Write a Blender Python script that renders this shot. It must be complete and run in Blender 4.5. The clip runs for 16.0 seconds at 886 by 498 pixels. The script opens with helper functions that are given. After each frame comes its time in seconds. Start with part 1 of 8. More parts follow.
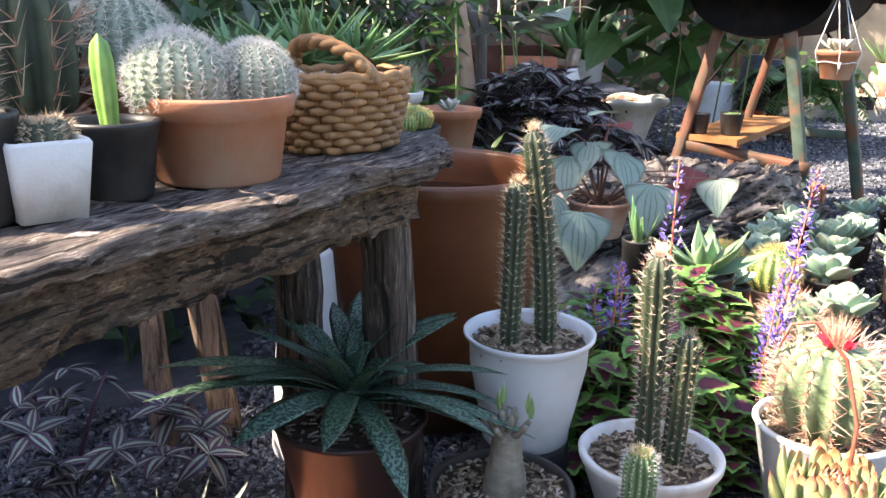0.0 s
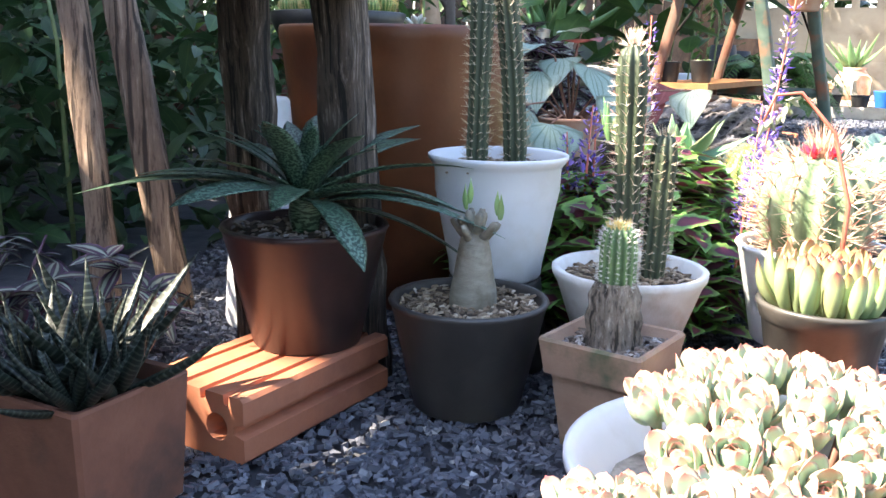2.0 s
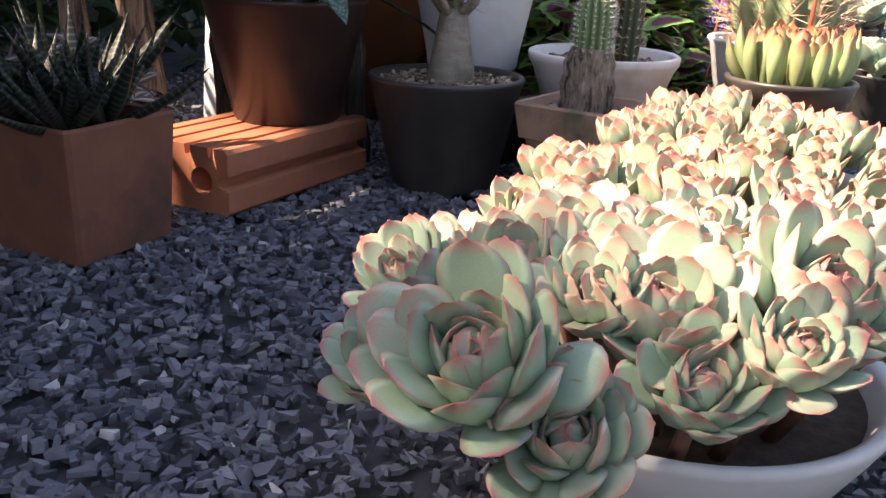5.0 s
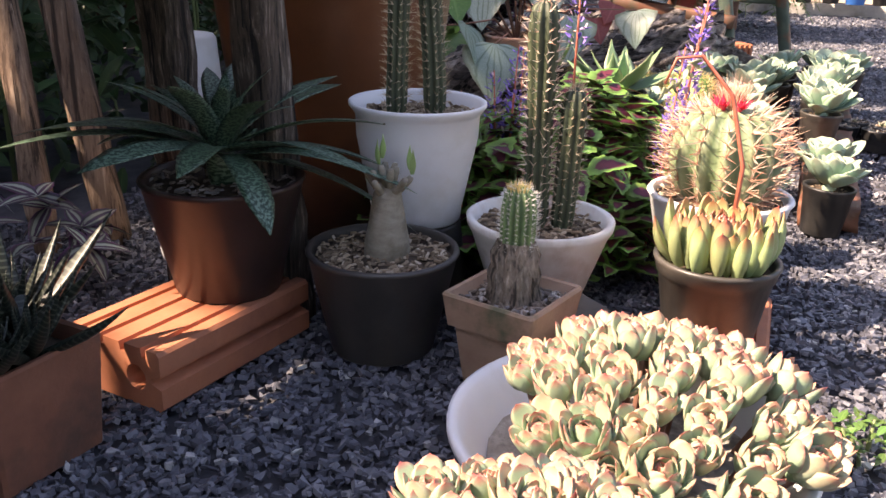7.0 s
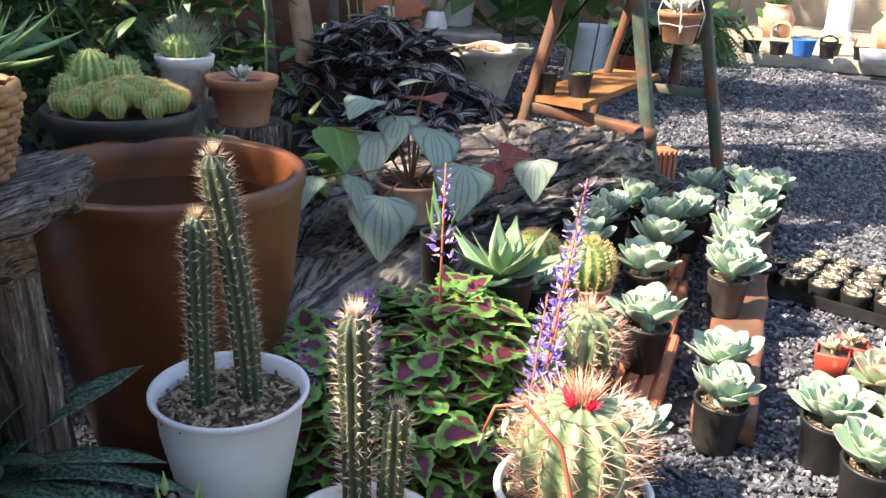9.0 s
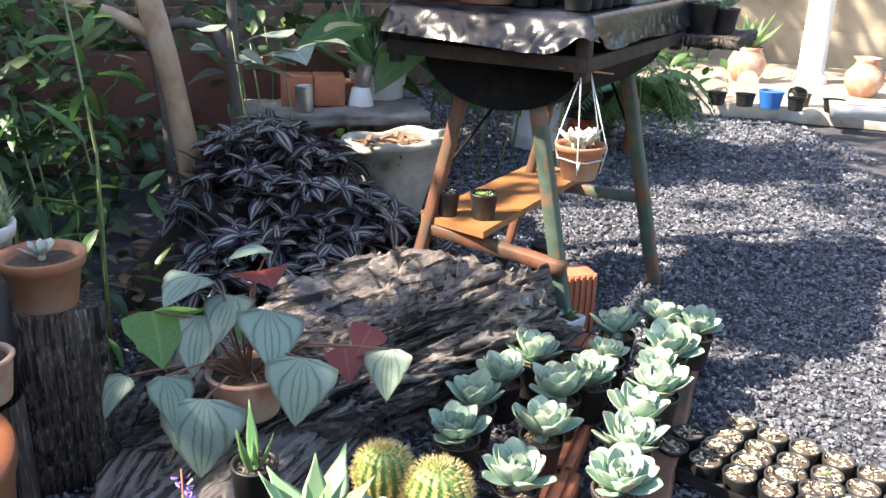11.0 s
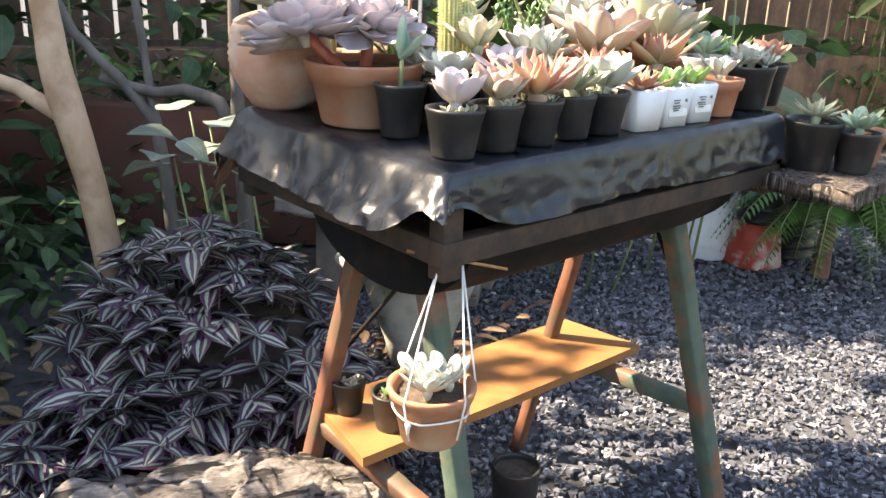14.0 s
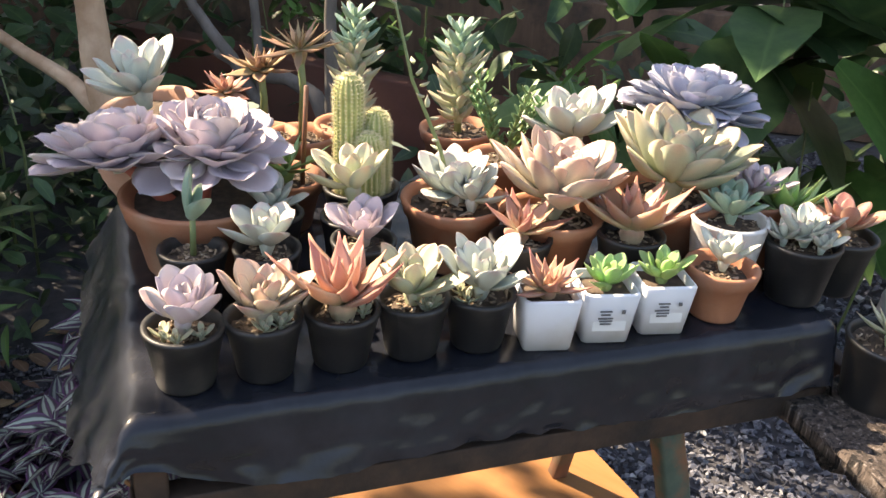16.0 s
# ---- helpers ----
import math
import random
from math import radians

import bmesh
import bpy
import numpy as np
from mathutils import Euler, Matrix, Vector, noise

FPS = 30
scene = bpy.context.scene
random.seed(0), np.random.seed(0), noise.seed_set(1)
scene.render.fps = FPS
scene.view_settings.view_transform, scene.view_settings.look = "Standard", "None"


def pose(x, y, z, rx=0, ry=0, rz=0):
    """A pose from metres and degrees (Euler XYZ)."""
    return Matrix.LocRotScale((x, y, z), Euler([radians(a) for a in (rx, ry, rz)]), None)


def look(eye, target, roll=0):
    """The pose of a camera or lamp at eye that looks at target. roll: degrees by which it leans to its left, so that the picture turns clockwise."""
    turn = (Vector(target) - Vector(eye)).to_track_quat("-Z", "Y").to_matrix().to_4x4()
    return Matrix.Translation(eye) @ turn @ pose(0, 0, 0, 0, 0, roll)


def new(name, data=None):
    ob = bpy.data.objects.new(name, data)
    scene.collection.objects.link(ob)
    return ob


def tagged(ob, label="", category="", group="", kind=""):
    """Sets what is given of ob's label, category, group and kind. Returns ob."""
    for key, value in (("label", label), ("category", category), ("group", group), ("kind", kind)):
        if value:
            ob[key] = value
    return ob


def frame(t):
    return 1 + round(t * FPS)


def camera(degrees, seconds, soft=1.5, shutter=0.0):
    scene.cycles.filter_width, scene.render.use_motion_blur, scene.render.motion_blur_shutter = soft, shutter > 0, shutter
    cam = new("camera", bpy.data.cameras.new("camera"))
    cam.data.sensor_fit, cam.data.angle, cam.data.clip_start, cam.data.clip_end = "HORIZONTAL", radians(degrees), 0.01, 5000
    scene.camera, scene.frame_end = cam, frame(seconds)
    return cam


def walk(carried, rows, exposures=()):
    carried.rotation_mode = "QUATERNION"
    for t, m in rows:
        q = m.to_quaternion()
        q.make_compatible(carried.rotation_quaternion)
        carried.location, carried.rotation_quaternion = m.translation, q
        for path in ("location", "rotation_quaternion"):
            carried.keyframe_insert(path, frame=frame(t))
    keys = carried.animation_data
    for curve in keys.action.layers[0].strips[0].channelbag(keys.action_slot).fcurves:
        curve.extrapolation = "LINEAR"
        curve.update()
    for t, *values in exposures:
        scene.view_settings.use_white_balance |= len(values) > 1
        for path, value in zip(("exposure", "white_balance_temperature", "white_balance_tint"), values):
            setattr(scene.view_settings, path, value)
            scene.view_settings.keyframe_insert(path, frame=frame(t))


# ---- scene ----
cam = camera(53.9, 16.0)
METRES, EYE, TILT, LEAN, TURN = 3.6, 0.69, -15.7, -1.0, 0.0
ROWS = [
    (0.0, 0.0, 0.0, 0.0, 0.0, 0.0, 0.0),
    (0.5, -0.0011, 0.0066, -0.0235, -0.45, 0.36, 0.45),
    (1.0, -0.0005, 0.0122, -0.0456, -0.62, 1.56, 0.86),
    (1.5, 0.0009, 0.0178, -0.0652, -0.94, 2.78, 0.96),
    (2.0, 0.0032, 0.0224, -0.0787, -1.73, 2.92, 0.66),
    (2.5, 0.0087, 0.0256, -0.091, -2.7, 1.91, 0.17),
    (3.0, 0.0098, 0.0277, -0.0951, -3.35, 0.35, 0.24),
    (3.5, 0.008, 0.0244, -0.1033, -4.1, -1.44, 0.05),
    (4.0, -0.0001, 0.0217, -0.1156, -4.39, -3.96, -0.12),
    (6.5, 0.0053, 0.0045, -0.0936, -2.45, -4.11, -0.43),
    (7.0, 0.0233, 0.0117, -0.0575, -3.22, -4.68, 0.38),
    (7.5, 0.0386, 0.0124, -0.0381, -4.8, -5.84, 0.21),
    (8.0, 0.046, 0.0084, -0.0133, -4.99, -7.17, -0.58),
    (8.5, 0.0542, 0.0222, 0.008, -5.1, -6.3, -0.51),
    (9.0, 0.0741, 0.053, 0.0351, -5.19, -4.84, 0.08),
    (9.5, 0.0945, 0.0789, 0.0685, -5.49, -4.14, 0.07),
    (10.0, 0.1119, 0.0878, 0.0937, -6.1, -4.34, 0.53),
    (12.5, 0.2707, 0.2332, 0.1591, 1.04, -4.15, -1.13),
    (13.0, 0.3111, 0.2691, 0.1736, 5.03, -3.47, -2.78),
    (13.5, 0.3376, 0.3192, 0.1901, 9.01, -2.9, -3.83),
    (14.0, 0.359, 0.3529, 0.2109, 13.7, -3.59, -5.04),
    (14.5, 0.3926, 0.3886, 0.2354, 20.85, -4.05, -7.64),
    (15.0, 0.4155, 0.4286, 0.2606, 23.74, -5.63, -8.95),
    (15.5, 0.4282, 0.4642, 0.2935, 27.44, -9.56, -9.74),
    (16.0, 0.4484, 0.4995, 0.3205, 34.86, -13.28, -12.18),
]
walk(cam, [(t, pose(0, 0, EYE, TILT, LEAN, TURN) @ pose(METRES * x, METRES * y, METRES * z, 90 + pitch, roll, yaw)) for t, x, y, z, yaw, pitch, roll in ROWS],
     exposures=[(0.0, 2.1, 7150, 16), (1.5, 2.7, 6900, 12), (2.5, 2.7, 6900, 12), (3.5, 2.0, 7000, 16), (4.2, 1.7, 7500, 20), (6.3, 1.75, 8200, 28), (8.0, 1.7, 7900, 20), (10.0, 1.85, 7000, 12), (12.3, 2.05, 7400, 12), (13.2, 2.15, 7900, 13), (14.8, 2.45, 8150, 12), (15.5, 2.2, 8100, 14), (16.0, 1.8, 8300, 16)])

# ---- light ----
SUN_FROM = Vector((-1.0, -0.18, 1.05)).normalized()
world = bpy.data.worlds.new("sky")
scene.world = world
world.use_nodes = True
wn = world.node_tree
sky = wn.nodes.new("ShaderNodeTexSky")
sky.sky_type, sky.sun_disc = "NISHITA", False
sky.sun_elevation = math.asin(SUN_FROM.z)
sky.sun_rotation = math.atan2(SUN_FROM.x, SUN_FROM.y)
wn.links.new(sky.outputs[0], wn.nodes["Background"].inputs[0])
wn.nodes["Background"].inputs[1].default_value = 0.145
sun = new("sun", bpy.data.lights.new("sun", "SUN"))
sun.data.energy, sun.data.angle, sun.data.color = 4.8, radians(0.6), (1.0, 0.93, 0.80)
sun.matrix_world = look(SUN_FROM * 20, (0, 0, 0))


# ---- materials ----
def nodes_of(name):
    m = bpy.data.materials.new(name)
    m.use_nodes = True
    nt = m.node_tree
    return m, nt, nt.nodes["Principled BSDF"]


def node(nt, kind, **values):
    n = nt.nodes.new(kind)
    for key, value in values.items():
        n.inputs[key].default_value = value
    return n


def ramp(nt, fac, stops):
    r = nt.nodes.new("ShaderNodeValToRGB")
    el = r.color_ramp.elements
    while len(el) < len(stops):
        el.new(0.5)
    for e, (p, c) in zip(el, stops):
        e.position, e.color = p, (*c, 1) if len(c) == 3 else c
    nt.links.new(fac, r.inputs[0])
    return r.outputs[0]


def mixed(nt, fac, a, b, mode="MIX"):
    n = nt.nodes.new("ShaderNodeMix")
    n.data_type, n.blend_type = "RGBA", mode
    for sock, val in ((n.inputs[0], fac), (n.inputs[6], a), (n.inputs[7], b)):
        if isinstance(val, bpy.types.NodeSocket):
            nt.links.new(val, sock)
        elif isinstance(val, (int, float)):
            sock.default_value = val
        else:
            sock.default_value = (*val, 1)
    return n.outputs[2]


def noise_of(nt, scale, detail=4.0, coord="Object", stretch=(1, 1, 1), rough=0.6):
    tc = nt.nodes.new("ShaderNodeTexCoord")
    mp = nt.nodes.new("ShaderNodeMapping")
    mp.inputs["Scale"].default_value = stretch
    nt.links.new(tc.outputs[coord], mp.inputs[0])
    n = node(nt, "ShaderNodeTexNoise", Scale=scale, Detail=detail, Roughness=rough)
    nt.links.new(mp.outputs[0], n.inputs["Vector"])
    return n.outputs[0]


def bump(nt, bsdf, height, strength, dist=0.002):
    b = node(nt, "ShaderNodeBump", Strength=strength, Distance=dist)
    nt.links.new(height, b.inputs["Height"])
    nt.links.new(b.outputs[0], bsdf.inputs["Normal"])


def surface(name, c1, c2, scale=30, rough=0.7, bumps=0.3, fine=200, stain=None, stain_scale=6, metal=0.0, stretch=(1, 1, 1), random_value=0.0, spec=0.5):
    """Two-scale mottled surface: grain between c1 and c2, larger stains on top."""
    m, nt, b = nodes_of(name)
    col = ramp(nt, noise_of(nt, scale, 6, stretch=stretch), [(0.3, c1), (0.7, c2)])
    if stain:
        fac = ramp(nt, noise_of(nt, stain_scale, 5), [(0.48, (0, 0, 0)), (0.66, (1, 1, 1))])
        col = mixed(nt, fac, col, stain)
    if random_value:
        oi = nt.nodes.new("ShaderNodeObjectInfo")
        v = node(nt, "ShaderNodeMapRange")
        v.inputs["To Min"].default_value, v.inputs["To Max"].default_value = 1 - random_value, 1 + random_value
        nt.links.new(oi.outputs["Random"], v.inputs[0])
        hs = nt.nodes.new("ShaderNodeHueSaturation")
        nt.links.new(v.outputs[0], hs.inputs["Value"])
        nt.links.new(col, hs.inputs["Color"])
        col = hs.outputs[0]
    nt.links.new(col, b.inputs["Base Color"])
    b.inputs["Roughness"].default_value, b.inputs["Metallic"].default_value = rough, metal
    b.inputs["Specular IOR Level"].default_value = spec
    if bumps:
        bump(nt, b, noise_of(nt, fine, 5, stretch=stretch), bumps)
    return m


def uv_of(nt):
    tc = nt.nodes.new("ShaderNodeTexCoord")
    s = nt.nodes.new("ShaderNodeSeparateXYZ")
    nt.links.new(tc.outputs["UV"], s.inputs[0])
    return s.outputs[0], s.outputs[1]


def calc(nt, op, a, b=0.0):
    n = nt.nodes.new("ShaderNodeMath")
    n.operation = op
    for sock, val in zip(n.inputs, (a, b)):
        if isinstance(val, bpy.types.NodeSocket):
            nt.links.new(val, sock)
        else:
            sock.default_value = val
    return n.outputs[0]


def side_of(nt, u):
    """0 on the midrib, 1 on the edge."""
    return calc(nt, "ABSOLUTE", calc(nt, "MULTIPLY", calc(nt, "SUBTRACT", u, 0.5), 2.0))


def leaf_finish(m, nt, b, col, rough, glow, vary=0.25, island=False, hue=0.02):
    if island:
        rnd = nt.nodes.new("ShaderNodeNewGeometry").outputs["Random Per Island"]
    else:
        rnd = nt.nodes.new("ShaderNodeObjectInfo").outputs["Random"]
    v = node(nt, "ShaderNodeMapRange")
    v.inputs["To Min"].default_value, v.inputs["To Max"].default_value = 1 - vary, 1 + vary
    nt.links.new(rnd, v.inputs[0])
    h = node(nt, "ShaderNodeMapRange")
    h.inputs["To Min"].default_value, h.inputs["To Max"].default_value = 0.5 - hue, 0.5 + hue
    nt.links.new(rnd, h.inputs[0])
    hs = nt.nodes.new("ShaderNodeHueSaturation")
    nt.links.new(v.outputs[0], hs.inputs["Value"])
    nt.links.new(h.outputs[0], hs.inputs["Hue"])
    nt.links.new(col, hs.inputs["Color"])
    col = hs.outputs[0]
    nt.links.new(col, b.inputs["Base Color"])
    b.inputs["Roughness"].default_value = rough
    if glow:
        tr = nt.nodes.new("ShaderNodeBsdfTranslucent")
        nt.links.new(col, tr.inputs[0])
        ms = node(nt, "ShaderNodeMixShader", Fac=glow)
        nt.links.new(b.outputs[0], ms.inputs[1])
        nt.links.new(tr.outputs[0], ms.inputs[2])
        nt.links.new(ms.outputs[0], nt.nodes["Material Output"].inputs[0])
    return m


def succulent(name, base, body, tip, edge, rough=0.5, glow=0.15, tip_at=0.8, edge_at=0.8, vary=0.12, blush=0.0):
    """Waxy leaf: colour along its length (base, body, tip) and a tinted margin."""
    m, nt, b = nodes_of(name)
    u, v = uv_of(nt)
    col = ramp(nt, v, [(0.0, base), (0.35, body), (tip_at, body), (1.0, tip)])
    fac = ramp(nt, side_of(nt, u), [(edge_at, (0, 0, 0)), (1.0, (0.6, 0.6, 0.6))])
    col = mixed(nt, fac, col, edge)
    if blush:
        some = ramp(nt, nt.nodes.new("ShaderNodeObjectInfo").outputs["Random"], [(0.55, (0, 0, 0)), (1.0, (blush, blush, blush))])
        patch = calc(nt, "MULTIPLY", some, calc(nt, "MULTIPLY", v, calc(nt, "MULTIPLY", noise_of(nt, 6, 3, coord="UV"), 1.8)))
        col = mixed(nt, patch, col, edge)
    speck = ramp(nt, noise_of(nt, 90, 5), [(0.35, (0.8, 0.8, 0.8)), (0.65, (1, 1, 1))])
    col = mixed(nt, 1.0, col, speck, "MULTIPLY")
    return leaf_finish(m, nt, b, col, rough, glow, vary)


def green_leaf(name, c1, c2, rough=0.45, glow=0.25, vary=0.35):
    m, nt, b = nodes_of(name)
    u, v = uv_of(nt)
    vein = ramp(nt, side_of(nt, u), [(0.0, c2), (0.12, c1), (1.0, c1)])
    col = mixed(nt, ramp(nt, noise_of(nt, 25, 3), [(0.4, (0, 0, 0)), (0.7, (0.6, 0.6, 0.6))]), vein, c2)
    return leaf_finish(m, nt, b, col, rough, glow, vary, island=True)


def striped_leaf(name):
    """Wandering-jew leaf: purple margin and midrib with two silver-green stripes."""
    m, nt, b = nodes_of(name)
    u, v = uv_of(nt)
    col = ramp(nt, side_of(nt, u), [(0.0, (0.075, 0.018, 0.078)), (0.16, (0.030, 0.020, 0.030)), (0.26, (0.30, 0.34, 0.285)), (0.50, (0.24, 0.29, 0.235)), (0.60, (0.030, 0.022, 0.030)), (0.82, (0.042, 0.018, 0.044)), (1.0, (0.11, 0.022, 0.11))])
    return leaf_finish(m, nt, b, col, 0.42, 0.06, 0.4, island=True, hue=0.03)


def coleus_leaf(name):
    """Dark purple heart with a bright green toothed margin."""
    m, nt, b = nodes_of(name)
    u, v = uv_of(nt)
    along = calc(nt, "MULTIPLY", calc(nt, "ABSOLUTE", calc(nt, "SUBTRACT", v, 0.48)), 1.9)
    far = calc(nt, "ADD", calc(nt, "POWER", side_of(nt, u), 2.0), calc(nt, "POWER", along, 2.0))
    far = calc(nt, "ADD", far, calc(nt, "MULTIPLY", calc(nt, "SUBTRACT", noise_of(nt, 60, 3), 0.5), 0.5))
    col = ramp(nt, far, [(0.0, (0.16, 0.025, 0.05)), (0.30, (0.085, 0.015, 0.032)), (0.40, (0.10, 0.20, 0.045)), (1.0, (0.18, 0.36, 0.08))])
    return leaf_finish(m, nt, b, col, 0.55, 0.2, 0.3, island=True)


def begonia_leaf(name):
    """Silver patches between dark veins that fan out from the stalk."""
    m, nt, b = nodes_of(name)
    u, v = uv_of(nt)
    s = side_of(nt, u)
    fan = calc(nt, "ARCTAN2", s, calc(nt, "ADD", v, 0.06))
    fan = calc(nt, "ADD", fan, calc(nt, "MULTIPLY", calc(nt, "SUBTRACT", noise_of(nt, 5, 3, coord="UV"), 0.5), 0.16))
    rays = calc(nt, "ABSOLUTE", calc(nt, "SINE", calc(nt, "MULTIPLY", fan, 7.0)))
    vein = ramp(nt, rays, [(0.10, (1, 1, 1)), (0.52, (0, 0, 0))])
    col = mixed(nt, vein, (0.26, 0.34, 0.29), (0.13, 0.19, 0.14))
    col = mixed(nt, 1.0, col, ramp(nt, noise_of(nt, 110, 5), [(0.35, (0.62, 0.68, 0.62)), (0.65, (1.2, 1.18, 1.18))]), "MULTIPLY")
    edge = ramp(nt, s, [(0.82, (0, 0, 0)), (1.0, (1, 1, 1))])
    col = mixed(nt, edge, col, (0.12, 0.13, 0.09))
    return leaf_finish(m, nt, b, col, 0.4, 0.15, 0.2, island=True)


def spotted_leaf(name):
    m, nt, b = nodes_of(name)
    n = noise_of(nt, 5.5, 3, coord="UV", stretch=(1.5, 6.5, 1), rough=0.6)
    col = ramp(nt, n, [(0.48, (0.012, 0.040, 0.022)), (0.54, (0.13, 0.22, 0.155))])
    return leaf_finish(m, nt, b, col, 0.4, 0.08, 0.2)


def banded_leaf(name):
    """Zebra haworthia: white bands across a dark green leaf."""
    m, nt, b = nodes_of(name)
    u, v = uv_of(nt)
    w = calc(nt, "SINE", calc(nt, "MULTIPLY", v, 95.0))
    w = calc(nt, "ADD", w, calc(nt, "MULTIPLY", noise_of(nt, 300, 2), 0.9))
    col = ramp(nt, w, [(0.95, (0.006, 0.012, 0.008)), (1.0, (0.060, 0.072, 0.058))])
    return leaf_finish(m, nt, b, col, 0.4, 0.0, 0.2)


def cactus_skin(name, valley, rib, ribs):
    m, nt, b = nodes_of(name)
    u, v = uv_of(nt)
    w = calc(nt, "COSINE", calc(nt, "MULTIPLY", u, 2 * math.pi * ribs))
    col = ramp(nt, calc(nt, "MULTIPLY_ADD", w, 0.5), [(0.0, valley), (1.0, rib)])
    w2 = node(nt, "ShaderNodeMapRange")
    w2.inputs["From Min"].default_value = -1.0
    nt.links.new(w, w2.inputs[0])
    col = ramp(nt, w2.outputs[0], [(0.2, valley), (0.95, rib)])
    col = mixed(nt, 1.0, col, ramp(nt, noise_of(nt, 60, 5), [(0.3, (0.65, 0.65, 0.6)), (0.7, (1.1, 1.1, 1.05))]), "MULTIPLY")
    nt.links.new(col, b.inputs["Base Color"])
    b.inputs["Roughness"].default_value = 0.55
    bump(nt, b, noise_of(nt, 400, 3), 0.2)
    return m


def slate(name):
    m, nt, b = nodes_of(name)
    rnd = nt.nodes.new("ShaderNodeNewGeometry").outputs["Random Per Island"]
    col = ramp(nt, rnd, [(0.0, (0.060, 0.063, 0.080)), (0.45, (0.125, 0.131, 0.160)), (0.84, (0.20, 0.207, 0.24)), (0.975, (0.28, 0.28, 0.30)), (1.0, (0.60, 0.59, 0.57))])
    col = mixed(nt, ramp(nt, noise_of(nt, 70, 4), [(0.4, (0, 0, 0)), (0.7, (0.5, 0.5, 0.5))]), col, (0.06, 0.06, 0.075))
    nt.links.new(col, b.inputs["Base Color"])
    b.inputs["Roughness"].default_value = 0.5
    bump(nt, b, noise_of(nt, 300, 4), 0.3)
    return m


def islands(name, stops, rough=0.8):
    m, nt, b = nodes_of(name)
    rnd = nt.nodes.new("ShaderNodeNewGeometry").outputs["Random Per Island"]
    nt.links.new(ramp(nt, rnd, stops), b.inputs["Base Color"])
    b.inputs["Roughness"].default_value = rough
    bump(nt, b, noise_of(nt, 500, 3), 0.2)
    return m


def old_wood(name, dark, mid, light, scale=55, stretch=(0.12, 1, 1), deep=0.006, rough=0.85):
    """Weathered timber: long fine grain, cracks and pits."""
    m, nt, b = nodes_of(name)
    grain = noise_of(nt, scale, 8, stretch=stretch, rough=0.7)
    broad = noise_of(nt, scale * 0.16, 4, stretch=tuple(min(1, q * 2.5) for q in stretch))
    col = ramp(nt, grain, [(0.38, dark), (0.48, mid), (0.54, mid), (0.64, light)])
    col = mixed(nt, 1.0, col, ramp(nt, broad, [(0.3, (0.55, 0.52, 0.50)), (0.68, (1.2, 1.15, 1.1))]), "MULTIPLY")
    crack = ramp(nt, noise_of(nt, scale * 0.5, 6, stretch=tuple(q * q if q < 1 else 1.4 for q in stretch), rough=0.55), [(0.40, (0, 0, 0)), (0.45, (1, 1, 1))])
    col = mixed(nt, crack, tuple(q * 0.5 for q in dark), col)
    nt.links.new(col, b.inputs["Base Color"])
    b.inputs["Roughness"].default_value = rough
    high = calc(nt, "ADD", calc(nt, "MULTIPLY", grain, 0.7), calc(nt, "MULTIPLY", crack, 0.5))
    bump(nt, b, high, 1.0, deep)
    return m


TERRACOTTA = surface("terracotta", (0.36, 0.14, 0.075), (0.46, 0.20, 0.11), 25, 0.75, 0.25, 250, (0.40, 0.25, 0.17), 9)
TERRA_PALE = surface("pale_terracotta", (0.42, 0.22, 0.15), (0.52, 0.30, 0.21), 25, 0.8, 0.3, 250, (0.5, 0.4, 0.33), 12)
BLOCK_CLAY = surface("block_clay", (0.42, 0.14, 0.07), (0.52, 0.20, 0.11), 18, 0.7, 0.25, 180, (0.34, 0.12, 0.07), 8)
MOSSY_CLAY = surface("mossy_clay", (0.33, 0.20, 0.14), (0.42, 0.28, 0.20), 22, 0.85, 0.5, 160, (0.11, 0.12, 0.07), 14)
BROWN_GLAZE = surface("brown_glaze", (0.036, 0.020, 0.018), (0.060, 0.032, 0.027), 15, 0.35, 0.1, 120, (0.035, 0.022, 0.02), 10)
BIG_GLAZE = surface("rust_glaze", (0.125, 0.040, 0.016), (0.185, 0.063, 0.025), 9, 0.36, 0.15, 120, (0.085, 0.030, 0.015), 5)
DARK_CLAY = surface("dark_clay", (0.20, 0.075, 0.045), (0.27, 0.105, 0.062), 22, 0.8, 0.4, 160, (0.12, 0.06, 0.042), 9)
PALE_GRIT = islands("pale_grit", [(0.0, (0.35, 0.26, 0.18)), (0.5, (0.55, 0.44, 0.33)), (1.0, (0.72, 0.62, 0.50))])
GREY_PLASTIC = surface("grey_plastic", (0.048, 0.042, 0.040), (0.068, 0.060, 0.056), 12, 0.42, 0.1, 300, (0.085, 0.075, 0.066), 7)
BLACK_PLASTIC = surface("black_plastic", (0.013, 0.013, 0.014), (0.024, 0.023, 0.023), 20, 0.45, 0.1, 300, (0.05, 0.046, 0.041), 14)
SMOKED_PLASTIC = surface("smoked_plastic", (0.035, 0.033, 0.031), (0.06, 0.055, 0.05), 20, 0.4, 0.1, 300, (0.10, 0.09, 0.08), 14)
WHITE_PLASTIC = surface("white_plastic", (0.72, 0.73, 0.76), (0.78, 0.79, 0.81), 10, 0.4, 0.05, 200, (0.66, 0.65, 0.63), 9)
WHITE_CERAMIC = surface("white_ceramic", (0.70, 0.68, 0.65), (0.78, 0.77, 0.75), 30, 0.6, 0.3, 350, (0.58, 0.52, 0.46), 16)
